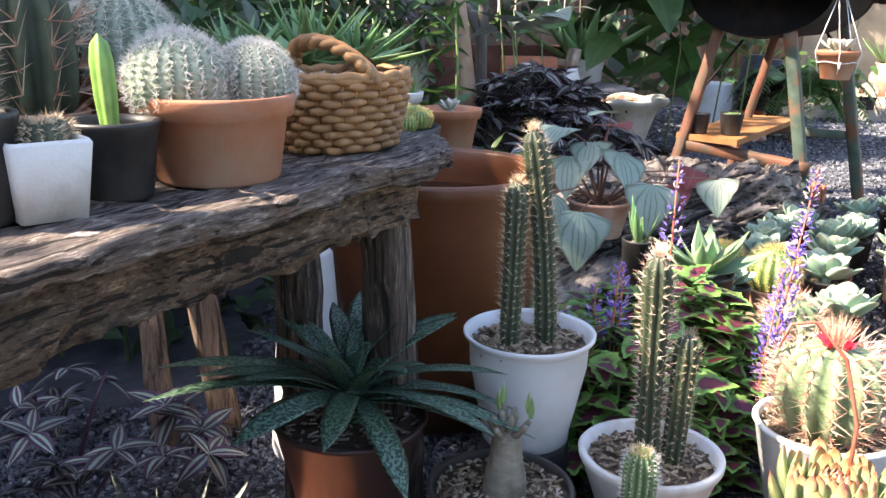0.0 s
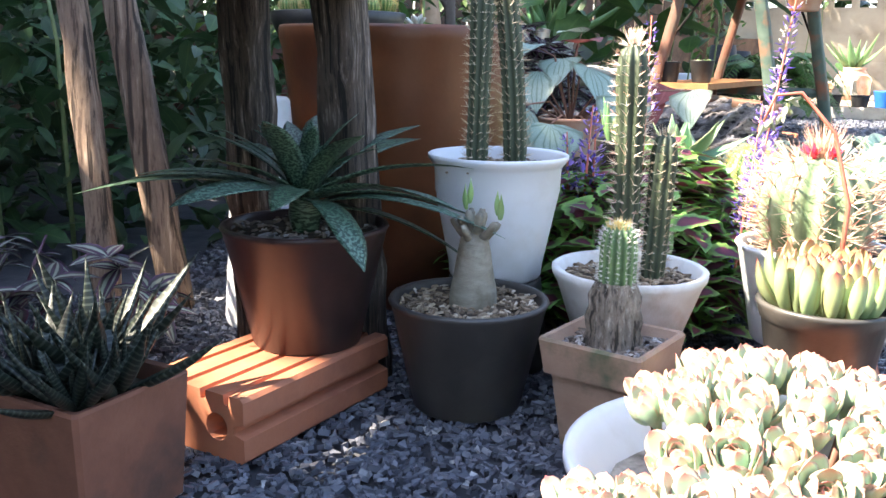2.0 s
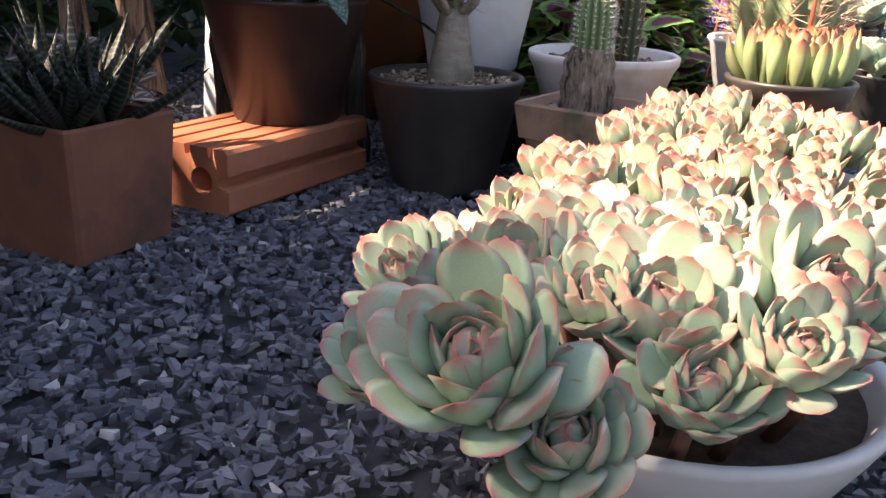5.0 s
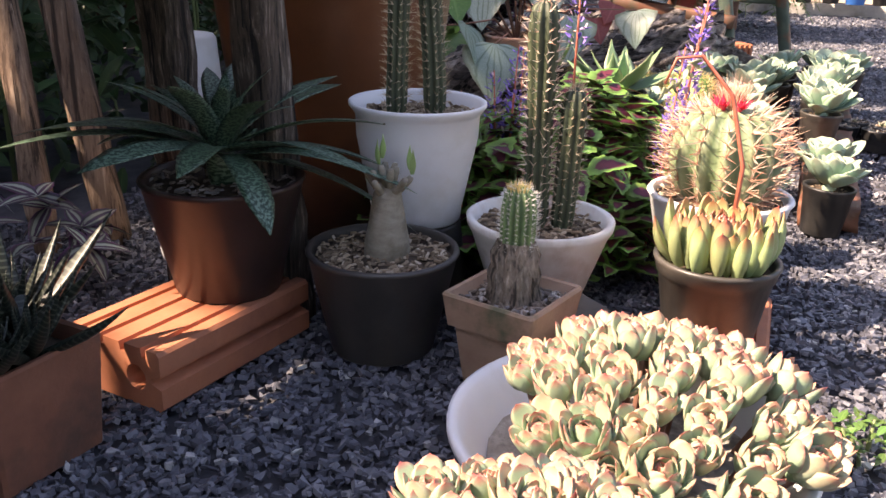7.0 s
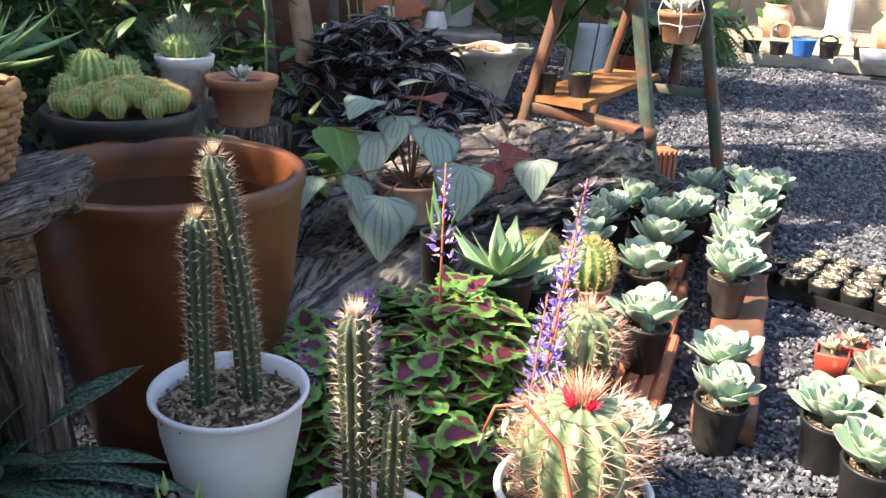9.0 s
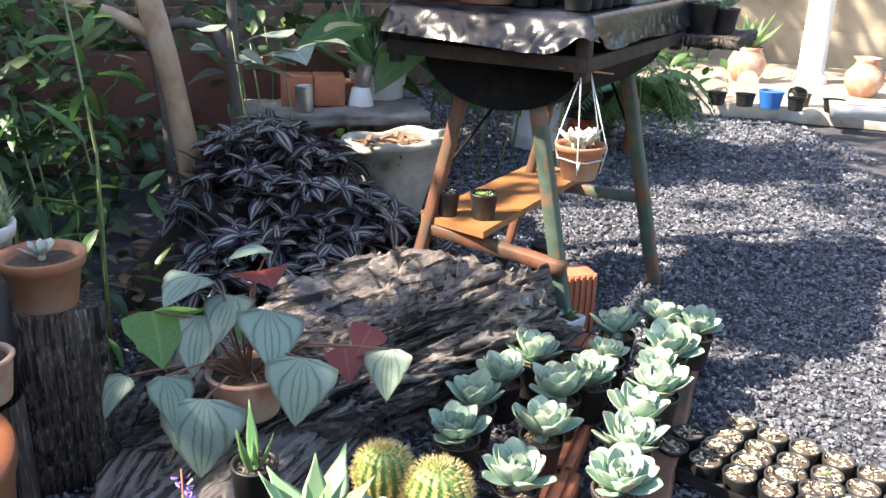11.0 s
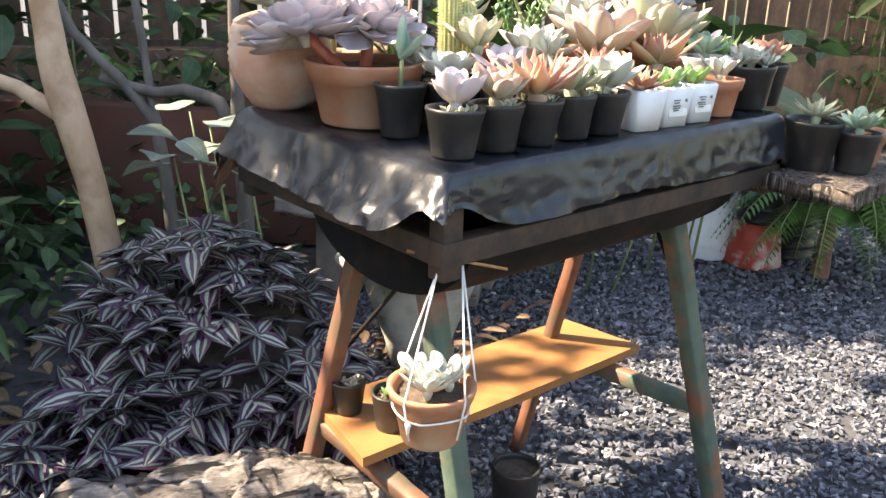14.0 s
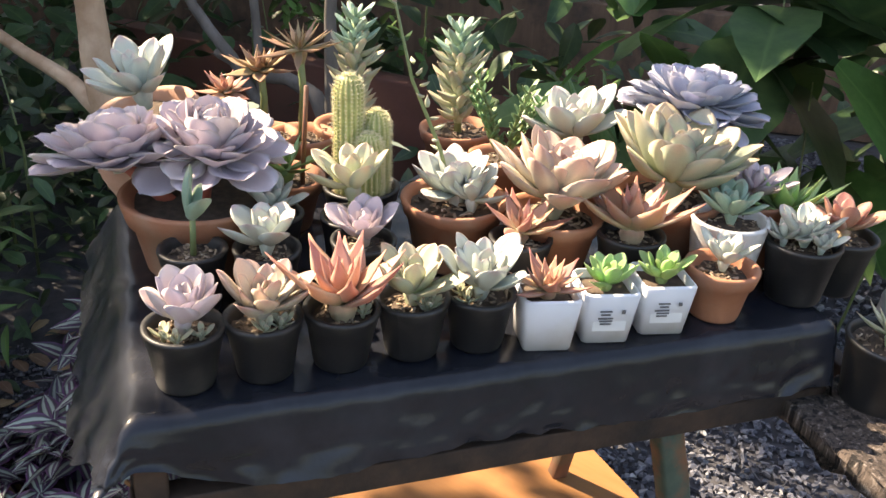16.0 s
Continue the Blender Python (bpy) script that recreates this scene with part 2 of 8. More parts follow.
SOIL = surface("soil", (0.045, 0.032, 0.024), (0.12, 0.085, 0.06), 90, 0.95, 0.8, 150)
MULCH = islands("mulch", [(0.0, (0.09, 0.06, 0.04)), (0.5, (0.24, 0.17, 0.11)), (0.85, (0.42, 0.32, 0.22)), (1.0, (0.55, 0.47, 0.38))])
GRIT = islands("grit", [(0.0, (0.10, 0.075, 0.06)), (0.5, (0.28, 0.22, 0.18)), (0.8, (0.22, 0.21, 0.22)), (1.0, (0.55, 0.5, 0.46))])
MULCH_SOIL = surface("pale_potting_grit", (0.20, 0.18, 0.16), (0.42, 0.38, 0.34), 160, 0.95, 0.8, 220, (0.12, 0.10, 0.085), 40)
SLATE = slate("slate")
EARTH = surface("earth", (0.035, 0.035, 0.042), (0.075, 0.075, 0.085), 25, 0.9, 0.8, 90)
OLD_WOOD = old_wood("weathered_wood", (0.02, 0.015, 0.013), (0.09, 0.07, 0.058), (0.30, 0.26, 0.235), 150, (1, 1, 0.10))
PLANK_WOOD = old_wood("rustic_plank", (0.035, 0.026, 0.022), (0.15, 0.12, 0.105), (0.42, 0.38, 0.35), 260, (0.12, 1, 1), 0.004)
APRON_WOOD = old_wood("pitted_rail", (0.022, 0.014, 0.009), (0.12, 0.082, 0.055), (0.30, 0.23, 0.17), 190, (0.30, 1, 1))
LOG_WOOD = old_wood("driftwood", (0.05, 0.043, 0.040), (0.24, 0.215, 0.205), (0.48, 0.445, 0.43), 70, (0.34, 1, 1), 0.014)
ROOT_WOOD = old_wood("pale_driftwood", (0.11, 0.097, 0.090), (0.29, 0.265, 0.25), (0.46, 0.43, 0.41), 60, (0.10, 1, 1), 0.010)
SHELF_WOOD = surface("pine_board", (0.27, 0.115, 0.038), (0.37, 0.17, 0.062), 22, 0.6, 0.3, 90, (0.26, 0.11, 0.04), 7, stretch=(0.15, 1, 1))
GREEN_PAINT = surface("worn_green_paint", (0.05, 0.085, 0.065), (0.10, 0.14, 0.11), 20, 0.6, 0.4, 90, (0.26, 0.10, 0.05), 11)
RED_WOOD = surface("red_stained_wood", (0.13, 0.05, 0.03), (0.23, 0.095, 0.055), 24, 0.65, 0.4, 90, (0.09, 0.075, 0.05), 12)
SOOT = surface("sooty_steel", (0.008, 0.0075, 0.0075), (0.016, 0.014, 0.013), 18, 0.75, 0.3, 120, (0.032, 0.017, 0.012), 9, spec=0.15)
RUST = surface("rusty_steel", (0.035, 0.024, 0.019), (0.085, 0.05, 0.034), 30, 0.75, 0.4, 120, (0.02, 0.018, 0.017), 8, metal=0.2)
SHEET = surface("black_sheeting", (0.010, 0.0115, 0.016), (0.016, 0.018, 0.024), 9, 0.24, 0.5, 24, (0.024, 0.026, 0.033), 7, spec=0.4)
BARK = surface("pale_bark", (0.40, 0.26, 0.165), (0.55, 0.40, 0.28), 18, 0.8, 0.5, 80, (0.33, 0.20, 0.12), 9, stretch=(1, 1, 0.4))
GREY_BARK = surface("grey_bark", (0.075, 0.065, 0.058), (0.17, 0.15, 0.135), 20, 0.85, 0.6, 60, stretch=(1, 1, 0.4))
CONCRETE = surface("concrete", (0.42, 0.40, 0.37), (0.58, 0.56, 0.52), 15, 0.85, 0.5, 90, (0.30, 0.27, 0.22), 8)
STONE = surface("slab_stone", (0.20, 0.18, 0.165), (0.32, 0.29, 0.27), 14, 0.9, 0.6, 70, (0.12, 0.11, 0.10), 7)
PROP_WOOD = old_wood("prop_timber", (0.10, 0.065, 0.048), (0.25, 0.175, 0.13), (0.42, 0.32, 0.25), 120, (1, 1, 0.1), 0.003)
FENCE = surface("fence_wood", (0.085, 0.05, 0.033), (0.17, 0.10, 0.065), 20, 0.8, 0.4, 80, (0.05, 0.033, 0.025), 6, stretch=(1, 1, 0.15), random_value=0.35)
WALL = surface("cream_plaster", (0.36, 0.30, 0.22), (0.45, 0.385, 0.29), 6, 0.9, 0.3, 60, (0.27, 0.22, 0.16), 3)
TILE = surface("floor_tile", (0.38, 0.31, 0.24), (0.46, 0.385, 0.30), 12, 0.5, 0.1, 80, (0.33, 0.27, 0.21), 6)
WICKER = surface("wicker", (0.26, 0.125, 0.05), (0.46, 0.25, 0.105), 40, 0.55, 0.3, 200, (0.22, 0.11, 0.05), 14)
STRING = surface("white_string", (0.72, 0.70, 0.66), (0.8, 0.79, 0.76), 60, 0.9, 0.3, 400)
TIN = surface("tin", (0.55, 0.55, 0.55), (0.7, 0.69, 0.68), 20, 0.3, 0.1, 80, (0.45, 0.40, 0.35), 12, metal=0.9)
BLUE = surface("blue_plastic", (0.03, 0.17, 0.55), (0.04, 0.20, 0.62), 12, 0.4, 0.05, 200)
RED_PAINT = surface("red_plastic", (0.45, 0.05, 0.03), (0.52, 0.08, 0.05), 12, 0.45, 0.1, 150, (0.7, 0.66, 0.62), 9)
PAPER = surface("printed_label", (0.74, 0.74, 0.72), (0.78, 0.78, 0.77), 20, 0.6, 0.0)
INK = surface("label_ink", (0.10, 0.10, 0.10), (0.16, 0.16, 0.16), 60, 0.6, 0.0)
BROWN_STEM = surface("brown_stem", (0.16, 0.07, 0.05), (0.26, 0.13, 0.09), 60, 0.6, 0.1)
PINK_STEM = surface("red_stem", (0.42, 0.09, 0.06), (0.5, 0.16, 0.10), 60, 0.5, 0.0)
PURPLE_STEM = surface("purple_stem", (0.07, 0.03, 0.06), (0.12, 0.06, 0.09), 60, 0.5, 0.1)
STALK = surface("green_stem", (0.14, 0.20, 0.08), (0.22, 0.26, 0.11), 60, 0.5, 0.1)
PETAL_BLUE = islands("violet_floret", [(0.0, (0.14, 0.09, 0.42)), (0.5, (0.22, 0.14, 0.55)), (0.72, (0.42, 0.26, 0.50)), (0.88, (0.52, 0.38, 0.40)), (1.0, (0.60, 0.55, 0.42))], 0.6)
PETAL_RED = surface("crimson_petals", (0.65, 0.02, 0.06), (0.8, 0.05, 0.10), 40, 0.5, 0.1)
SPINE_TAN = islands("tan_spines", [(0.0, (0.42, 0.28, 0.18)), (0.6, (0.62, 0.48, 0.34)), (1.0, (0.8, 0.7, 0.56))], 0.5)
SPINE_WHITE = islands("white_spines", [(0.0, (0.62, 0.58, 0.52)), (1.0, (0.85, 0.82, 0.78))], 0.5)
SPINE_GREEN = islands("grey_green_spines", [(0.0, (0.16, 0.22, 0.14)), (0.6, (0.28, 0.33, 0.24)), (1.0, (0.42, 0.44, 0.34))], 0.5)
SPINE_PINK = islands("pink_spines", [(0.0, (0.62, 0.30, 0.22)), (0.4, (0.78, 0.58, 0.46)), (1.0, (0.86, 0.78, 0.66))], 0.5)
SPINE_RED = islands("red_spines", [(0.0, (0.45, 0.16, 0.11)), (0.4, (0.62, 0.36, 0.26)), (1.0, (0.80, 0.66, 0.52))], 0.5)
SPINE_CREAM = islands("cream_spines", [(0.0, (0.66, 0.58, 0.34)), (1.0, (0.84, 0.78, 0.56))], 0.5)
SPINE_GOLD = islands("golden_spines", [(0.0, (0.55, 0.38, 0.12)), (1.0, (0.78, 0.64, 0.34))], 0.5)

STRIPED = striped_leaf("striped_leaf")
COLEUS = coleus_leaf("coleus_leaf")
BEGONIA = begonia_leaf("begonia_leaf")
BEG_RED = green_leaf("red_leaf_back", (0.18, 0.03, 0.03), (0.28, 0.07, 0.06))
SPOTTED = spotted_leaf("spotted_leaf")
BANDED = banded_leaf("banded_leaf")
LEAF_DARK = green_leaf("dark_leaf", (0.035, 0.075, 0.03), (0.075, 0.13, 0.05), 0.4, 0.2)
LEAF_MID = green_leaf("mid_leaf", (0.06, 0.13, 0.035), (0.11, 0.20, 0.06), 0.4, 0.3)
LEAF_BRIGHT = green_leaf("bright_leaf", (0.10, 0.20, 0.05), (0.17, 0.30, 0.09), 0.4, 0.3)
LEAF_GREY = green_leaf("grey_leaf", (0.16, 0.20, 0.16), (0.28, 0.32, 0.27), 0.5, 0.15)
LEAF_DRY = green_leaf("dry_leaf", (0.20, 0.12, 0.07), (0.32, 0.21, 0.13), 0.8, 0.1)

ECH_GREEN = succulent("echeveria_green", (0.36, 0.48, 0.35), (0.33, 0.48, 0.36), (0.44, 0.47, 0.36), (0.42, 0.52, 0.38), 0.5, 0.12)
ECH_PALE = succulent("echeveria_pale", (0.29, 0.44, 0.28), (0.38, 0.53, 0.36), (0.68, 0.21, 0.17), (0.66, 0.31, 0.25), 0.42, 0.2, 0.83, 0.80, blush=0.7)
ECH_PINKTIP = succulent("echeveria_pink_tips", (0.31, 0.48, 0.35), (0.43, 0.60, 0.45), (0.68, 0.22, 0.20), (0.64, 0.34, 0.30), 0.42, 0.15, 0.84, 0.80, blush=0.6)
AGAV = succulent("echeveria_red_tips", (0.30, 0.42, 0.20), (0.42, 0.51, 0.25), (0.44, 0.10, 0.06), (0.46, 0.36, 0.16), 0.4, 0.18, 0.74, 0.88)
LILAC = succulent("lilac_rosette", (0.56, 0.54, 0.38), (0.62, 0.53, 0.58), (0.70, 0.60, 0.64), (0.76, 0.64, 0.54), 0.5, 0.15, 0.7, 0.82, blush=0.5)
BLUE_LILAC = succulent("blue_lilac_rosette", (0.46, 0.48, 0.46), (0.46, 0.48, 0.58), (0.62, 0.56, 0.66), (0.68, 0.64, 0.68), 0.5, 0.12, 0.8, 0.82)
PEACH = succulent("peach_rosette", (0.46, 0.50, 0.30), (0.58, 0.53, 0.42), (0.72, 0.46, 0.38), (0.74, 0.52, 0.44), 0.5, 0.2, 0.7, 0.76, blush=0.8)
ORANGE = succulent("coral_rosette", (0.50, 0.50, 0.28), (0.66, 0.38, 0.27), (0.70, 0.30, 0.22), (0.76, 0.58, 0.42), 0.45, 0.25, 0.6, 0.70, vary=0.2)
GHOST = succulent("pale_rosette", (0.44, 0.50, 0.26), (0.53, 0.57, 0.40), (0.70, 0.52, 0.38), (0.70, 0.54, 0.42), 0.5, 0.2, 0.78, 0.82, blush=0.8)
FROST = succulent("frosted_rosette", (0.48, 0.54, 0.40), (0.58, 0.62, 0.54), (0.68, 0.54, 0.52), (0.70, 0.68, 0.62), 0.55, 0.12, 0.82, 0.85)
LIME = succulent("lime_rosette", (0.26, 0.42, 0.16), (0.34, 0.54, 0.20), (0.46, 0.58, 0.26), (0.44, 0.58, 0.28), 0.4, 0.2)
BROWNISH = succulent("bronze_rosette", (0.30, 0.30, 0.14), (0.38, 0.24, 0.14), (0.46, 0.22, 0.15), (0.44, 0.30, 0.16), 0.45, 0.15)
ALOE = succulent("aloe_green", (0.20, 0.32, 0.14), (0.16, 0.32, 0.13), (0.24, 0.36, 0.16), (0.34, 0.44, 0.22), 0.4, 0.15)
AGAVE = succulent("variegated_agave", (0.22, 0.36, 0.18), (0.20, 0.36, 0.19), (0.24, 0.34, 0.18), (0.62, 0.62, 0.38), 0.45, 0.15, 0.9, 0.6)
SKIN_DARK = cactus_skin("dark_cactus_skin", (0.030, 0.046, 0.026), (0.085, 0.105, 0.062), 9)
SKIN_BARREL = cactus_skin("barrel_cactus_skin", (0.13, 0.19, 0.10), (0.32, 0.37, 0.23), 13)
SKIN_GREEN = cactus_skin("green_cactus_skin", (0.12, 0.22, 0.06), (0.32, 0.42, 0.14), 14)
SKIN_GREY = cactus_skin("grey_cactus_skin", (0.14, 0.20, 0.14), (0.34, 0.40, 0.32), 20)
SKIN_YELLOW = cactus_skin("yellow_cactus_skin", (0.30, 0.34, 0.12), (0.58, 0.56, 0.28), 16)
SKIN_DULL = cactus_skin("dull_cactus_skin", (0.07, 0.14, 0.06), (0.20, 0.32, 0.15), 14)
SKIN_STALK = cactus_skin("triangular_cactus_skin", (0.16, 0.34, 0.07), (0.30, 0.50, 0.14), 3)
CORK = old_wood("corky_skin", (0.10, 0.085, 0.07), (0.25, 0.215, 0.18), (0.42, 0.38, 0.33), 160, (1, 1, 0.35), 0.004)
CAUDEX = surface("caudex_bark", (0.19, 0.165, 0.125), (0.33, 0.30, 0.24), 40, 0.7, 0.5, 120, (0.14, 0.115, 0.08), 30, stretch=(1, 1, 2.5))


# ---- mesh helpers ----
class Shape:
    """Collects vertices, faces and one UV per vertex."""

    def __init__(self):
        self.v, self.f, self.uv, self.n = [], [], [], 0

    def add(self, v, f, uv=None, m=None):
        v = np.asarray(v, float)
        if m is not None:
            a = np.array(m)
            v = v @ a[:3, :3].T + a[:3, 3]
        self.v.append(v)
        self.f.extend([tuple(i + self.n for i in q) for q in f])
        self.uv.append(np.zeros((len(v), 2)) if uv is None else np.asarray(uv, float))
        self.n += len(v)
        return self

    def mesh(self, name, material, smooth=True):
        me = bpy.data.meshes.new(name)
        v, uv = np.concatenate(self.v), np.concatenate(self.uv)
        me.from_pydata(v.tolist(), [], self.f)
        layer = me.uv_layers.new(name="UVMap")
        loops = np.zeros(len(me.loops), np.int32)
        me.loops.foreach_get("vertex_index", loops)
        layer.data.foreach_set("uv", uv[loops].astype(np.float32).ravel())
        if smooth:
            me.polygons.foreach_set("use_smooth", np.ones(len(me.polygons), bool))
        me.materials.append(material)
        me.update()
        return me


def part(name, shape, material, parent, label="", smooth=True, m=None):
    """One mesh object under a thing or a part."""
    me = shape if isinstance(shape, bpy.types.Mesh) else shape.mesh(name, material, smooth)
    ob = new(name, me)
    ob.parent = parent
    if m is not None:
        ob.matrix_basis = m
    return tagged(ob, label)


def thing(name, label, category, m, group="", kind=""):
    ob = new(name)
    ob.empty_display_size = 0.05
    ob.matrix_basis = m
    return tagged(ob, label, category, group, kind)


def single(name, shape, material, label, category, kind="", smooth=True, m=None, group=""):
    """A thing that is one mesh."""
    ob = new(name, shape.mesh(name, material, smooth))
    if m is not None:
        ob.matrix_basis = m
    return tagged(ob, label, category, group, kind)


def rnd(a, b):
    return random.uniform(a, b)


def lathe(profile, seg=32, wobble=0.0, ribs=0, rib_depth=0.0, seed=0.0):
    """A turned shape from (radius, height) pairs, bottom to top on the outside, then down the inside."""
    v, f, uv = [], [], []
    n = len(profile)
    for i, (r, z) in enumerate(profile):
        for j in range(seg + 1):
            a = 2 * math.pi * j / seg
            k = r * (1 + rib_depth * math.cos(ribs * a))
            if wobble:
                k *= 1 + wobble * noise.noise((math.cos(a) * 2 + seed, math.sin(a) * 2, z * 12))
            v.append((k * math.cos(a), k * math.sin(a), z))
            uv.append((j / seg, i / (n - 1)))
    for i in range(n - 1):
        for j in range(seg):
            a = i * (seg + 1) + j
            f.append((a, a + 1, a + seg + 2, a + seg + 1))
    return v, f, uv


def tube(points, radii, seg=8, caps=True):
    """A round bar along points."""
    pts = [Vector(p) for p in points]
    if not hasattr(radii, "__len__"):
        radii = [radii] * len(pts)
    v, f, uv = [], [], []
    side = None
    for i, p in enumerate(pts):
        d = (pts[min(i + 1, len(pts) - 1)] - pts[max(i - 1, 0)]).normalized()
        if side is None:
            side = d.orthogonal().normalized()
        side = (side - d * side.dot(d)).normalized()
        up = d.cross(side)
        for j in range(seg):
            a = 2 * math.pi * j / seg
            v.append(p + (side * math.cos(a) + up * math.sin(a)) * radii[i])
            uv.append((j / seg, i / max(1, len(pts) - 1)))
    for i in range(len(pts) - 1):
        for j in range(seg):
            f.append((i * seg + j, i * seg + (j + 1) % seg, (i + 1) * seg + (j + 1) % seg, (i + 1) * seg + j))
    if caps:
        f.append(tuple(reversed(range(seg))))
        f.append(tuple((len(pts) - 1) * seg + j for j in range(seg)))
    return v, f, uv


def box(sx, sy, sz, bevel=0.003, z0=0.0):
    """A block with bevelled edges, its base at z0."""
    bm = bmesh.new()
    bmesh.ops.create_cube(bm, size=1.0)
    bmesh.ops.scale(bm, vec=(sx, sy, sz), verts=bm.verts)
    bmesh.ops.translate(bm, vec=(0, 0, z0 + sz / 2), verts=bm.verts)
    if bevel:
        bmesh.ops.bevel(bm, geom=list(bm.edges), offset=bevel, segments=2, affect="EDGES", profile=0.6)
    bm.verts.index_update()
    v = [tuple(x.co) for x in bm.verts]
    f = [tuple(x.index for x in q.verts) for q in bm.faces]
    bm.free()
    return v, f, [(a, c) for a, b, c in v]


def square_pot(top, base, height, wall=0.005, band=0.0, band_out=0.0, corner=0.12):
    """Hollow square pot, outside up, over the lip and down to the soil."""
    def ring(s, z):
        c, out = s * corner, []
        for sx, sy in ((1, 1), (-1, 1), (-1, -1), (1, -1)):
            for a, b in (((s, s - c), (s - c, s)) if sx * sy > 0 else ((s - c, s), (s, s - c))):
                out.append((sx * a, sy * b, z))
        return out
    rows = [ring(base, 0.0)]
    if band:
        k = base + (top - base) * (1 - band / height)
        rows += [ring(k, height - band), ring(k + band_out, height - band + 0.002)]
    rows += [ring(top + band_out, height - 0.003), ring(top + band_out - 0.002, height), ring(top + band_out - wall, height - 0.001), ring(top - wall * 1.6, height - 0.02)]
    v = [p for r in rows for p in r]
    f = [tuple(reversed(range(8)))]
    for i in range(len(rows) - 1):
        for j in range(8):
            f.append((i * 8 + j, i * 8 + (j + 1) % 8, (i + 1) * 8 + (j + 1) % 8, (i + 1) * 8 + j))
    return v, f, [(p[0], p[2]) for p in v]


def width_at(t, kind):
    if kind == "spoon":
        return (0.30 + 0.70 * math.sin(math.pi * min(1, t * 0.62) ** 1.1)) * (1 - max(0, (t - 0.72) / 0.28) ** 2.4) ** 0.5
    if kind == "blade":
        return (0.55 + 0.45 * math.sin(math.pi * min(1, t * 1.25))) * (1 - t ** 3.2)
    if kind == "strap":
        return (0.8 + 0.2 * math.sin(math.pi * t)) * (1 - max(0, (t - 0.7) / 0.3) ** 2.2)
    if kind == "heart":
        return min(1.0, (t + 0.03) * 5.0) ** 0.5 * (1 - t ** 1.7) * 1.05
    if kind == "petal":
        k = 0.36 + 0.64 * math.sin(0.5 * math.pi * min(1.0, t / 0.66))
        return k if t < 0.66 else max(0.03, k * (1 - ((t - 0.66) / 0.34) ** 1.9) ** 0.75)
    if kind == "cup":
        k = 0.42 + 0.58 * math.sin(0.5 * math.pi * min(1.0, t / 0.62))
        return k if t < 0.62 else max(0.07, math.sqrt(max(0.0, 1 - ((t - 0.62) / 0.36) ** 2)))
    return math.sin(math.pi * (0.04 + 0.96 * t) ** 0.8) ** 0.9


def fat_leaf(length, width, thick, kind="spoon", curl=0.25, n=7, tip=0.04, cup=0.12):
    """A fleshy leaf along +y, flat above and keeled below."""
    v, f, uv = [], [], []
    sect = [(-1, 0.0, 0.0), (-0.55, 0.28, 0.25), (0, 0.18, 0.5), (0.55, 0.28, 0.75), (1, 0.0, 1.0), (0.5, -0.75, 0.75), (0, -1.0, 0.5), (-0.5, -0.75, 0.25)]
    for i in range(n):
        t = math.sin(0.5 * math.pi * i / (n - 1)) if kind in ("cup", "spoon", "petal") else i / (n - 1)
        w = max(tip, width_at(t, kind)) * width / 2
        h = thick / 2 * (0.75 + 0.25 * math.sin(math.pi * t)) * max(tip * 2, (1 - t ** 4))
        y, z = length * t, length * curl * t * t
        for a, b, u in sect:
            v.append((a * w, y, z + b * h + cup * abs(a) * w))
            uv.append((u, t))
    m = len(sect)
    for i in range(n - 1):
        for j in range(m):
            f.append((i * m + j, i * m + (j + 1) % m, (i + 1) * m + (j + 1) % m, (i + 1) * m + j))
    f.append(tuple((n - 1) * m + j for j in range(m)))
    return v, f, uv


def thin_leaf(length, width, kind="oval", droop=0.2, fold=0.15, n=7, teeth=0.0, wave=0.0):
    """A thin leaf along +y: midrib and two halves."""
    v, f, uv = [], [], []
    for i in range(n):
        t = i / (n - 1)
        w = max(0.01, width_at(t, kind)) * width / 2
        if teeth and 0 < i < n - 1:
            w *= 1 + teeth * (1 if i % 2 else -1)
        y, z = length * t, -length * droop * t * t
        for a, u in ((-1, 0.0), (-0.5, 0.25), (0, 0.5), (0.5, 0.75), (1, 1.0)):
            v.append((a * w, y, z + fold * w * abs(a) * (1.3 - abs(a) * 0.5) + wave * w * math.sin(7 * t + 2 * a) * abs(a)))
            uv.append((u, t))
    for i in range(n - 1):
        for j in range(4):
            a = i * 5 + j
            f.append((a, a + 1, a + 6, a + 5))
    return v, f, uv


def aim(x, y, z, yaw, pitch, roll=0.0, s=1.0):
    """A frame whose +y axis points along yaw and pitch (degrees)."""
    return Matrix.Translation((x, y, z)) @ Matrix.Rotation(radians(yaw), 4, "Z") @ Matrix.Rotation(radians(pitch), 4, "X") @ Matrix.Rotation(radians(roll), 4, "Y") @ Matrix.Scale(s, 4)


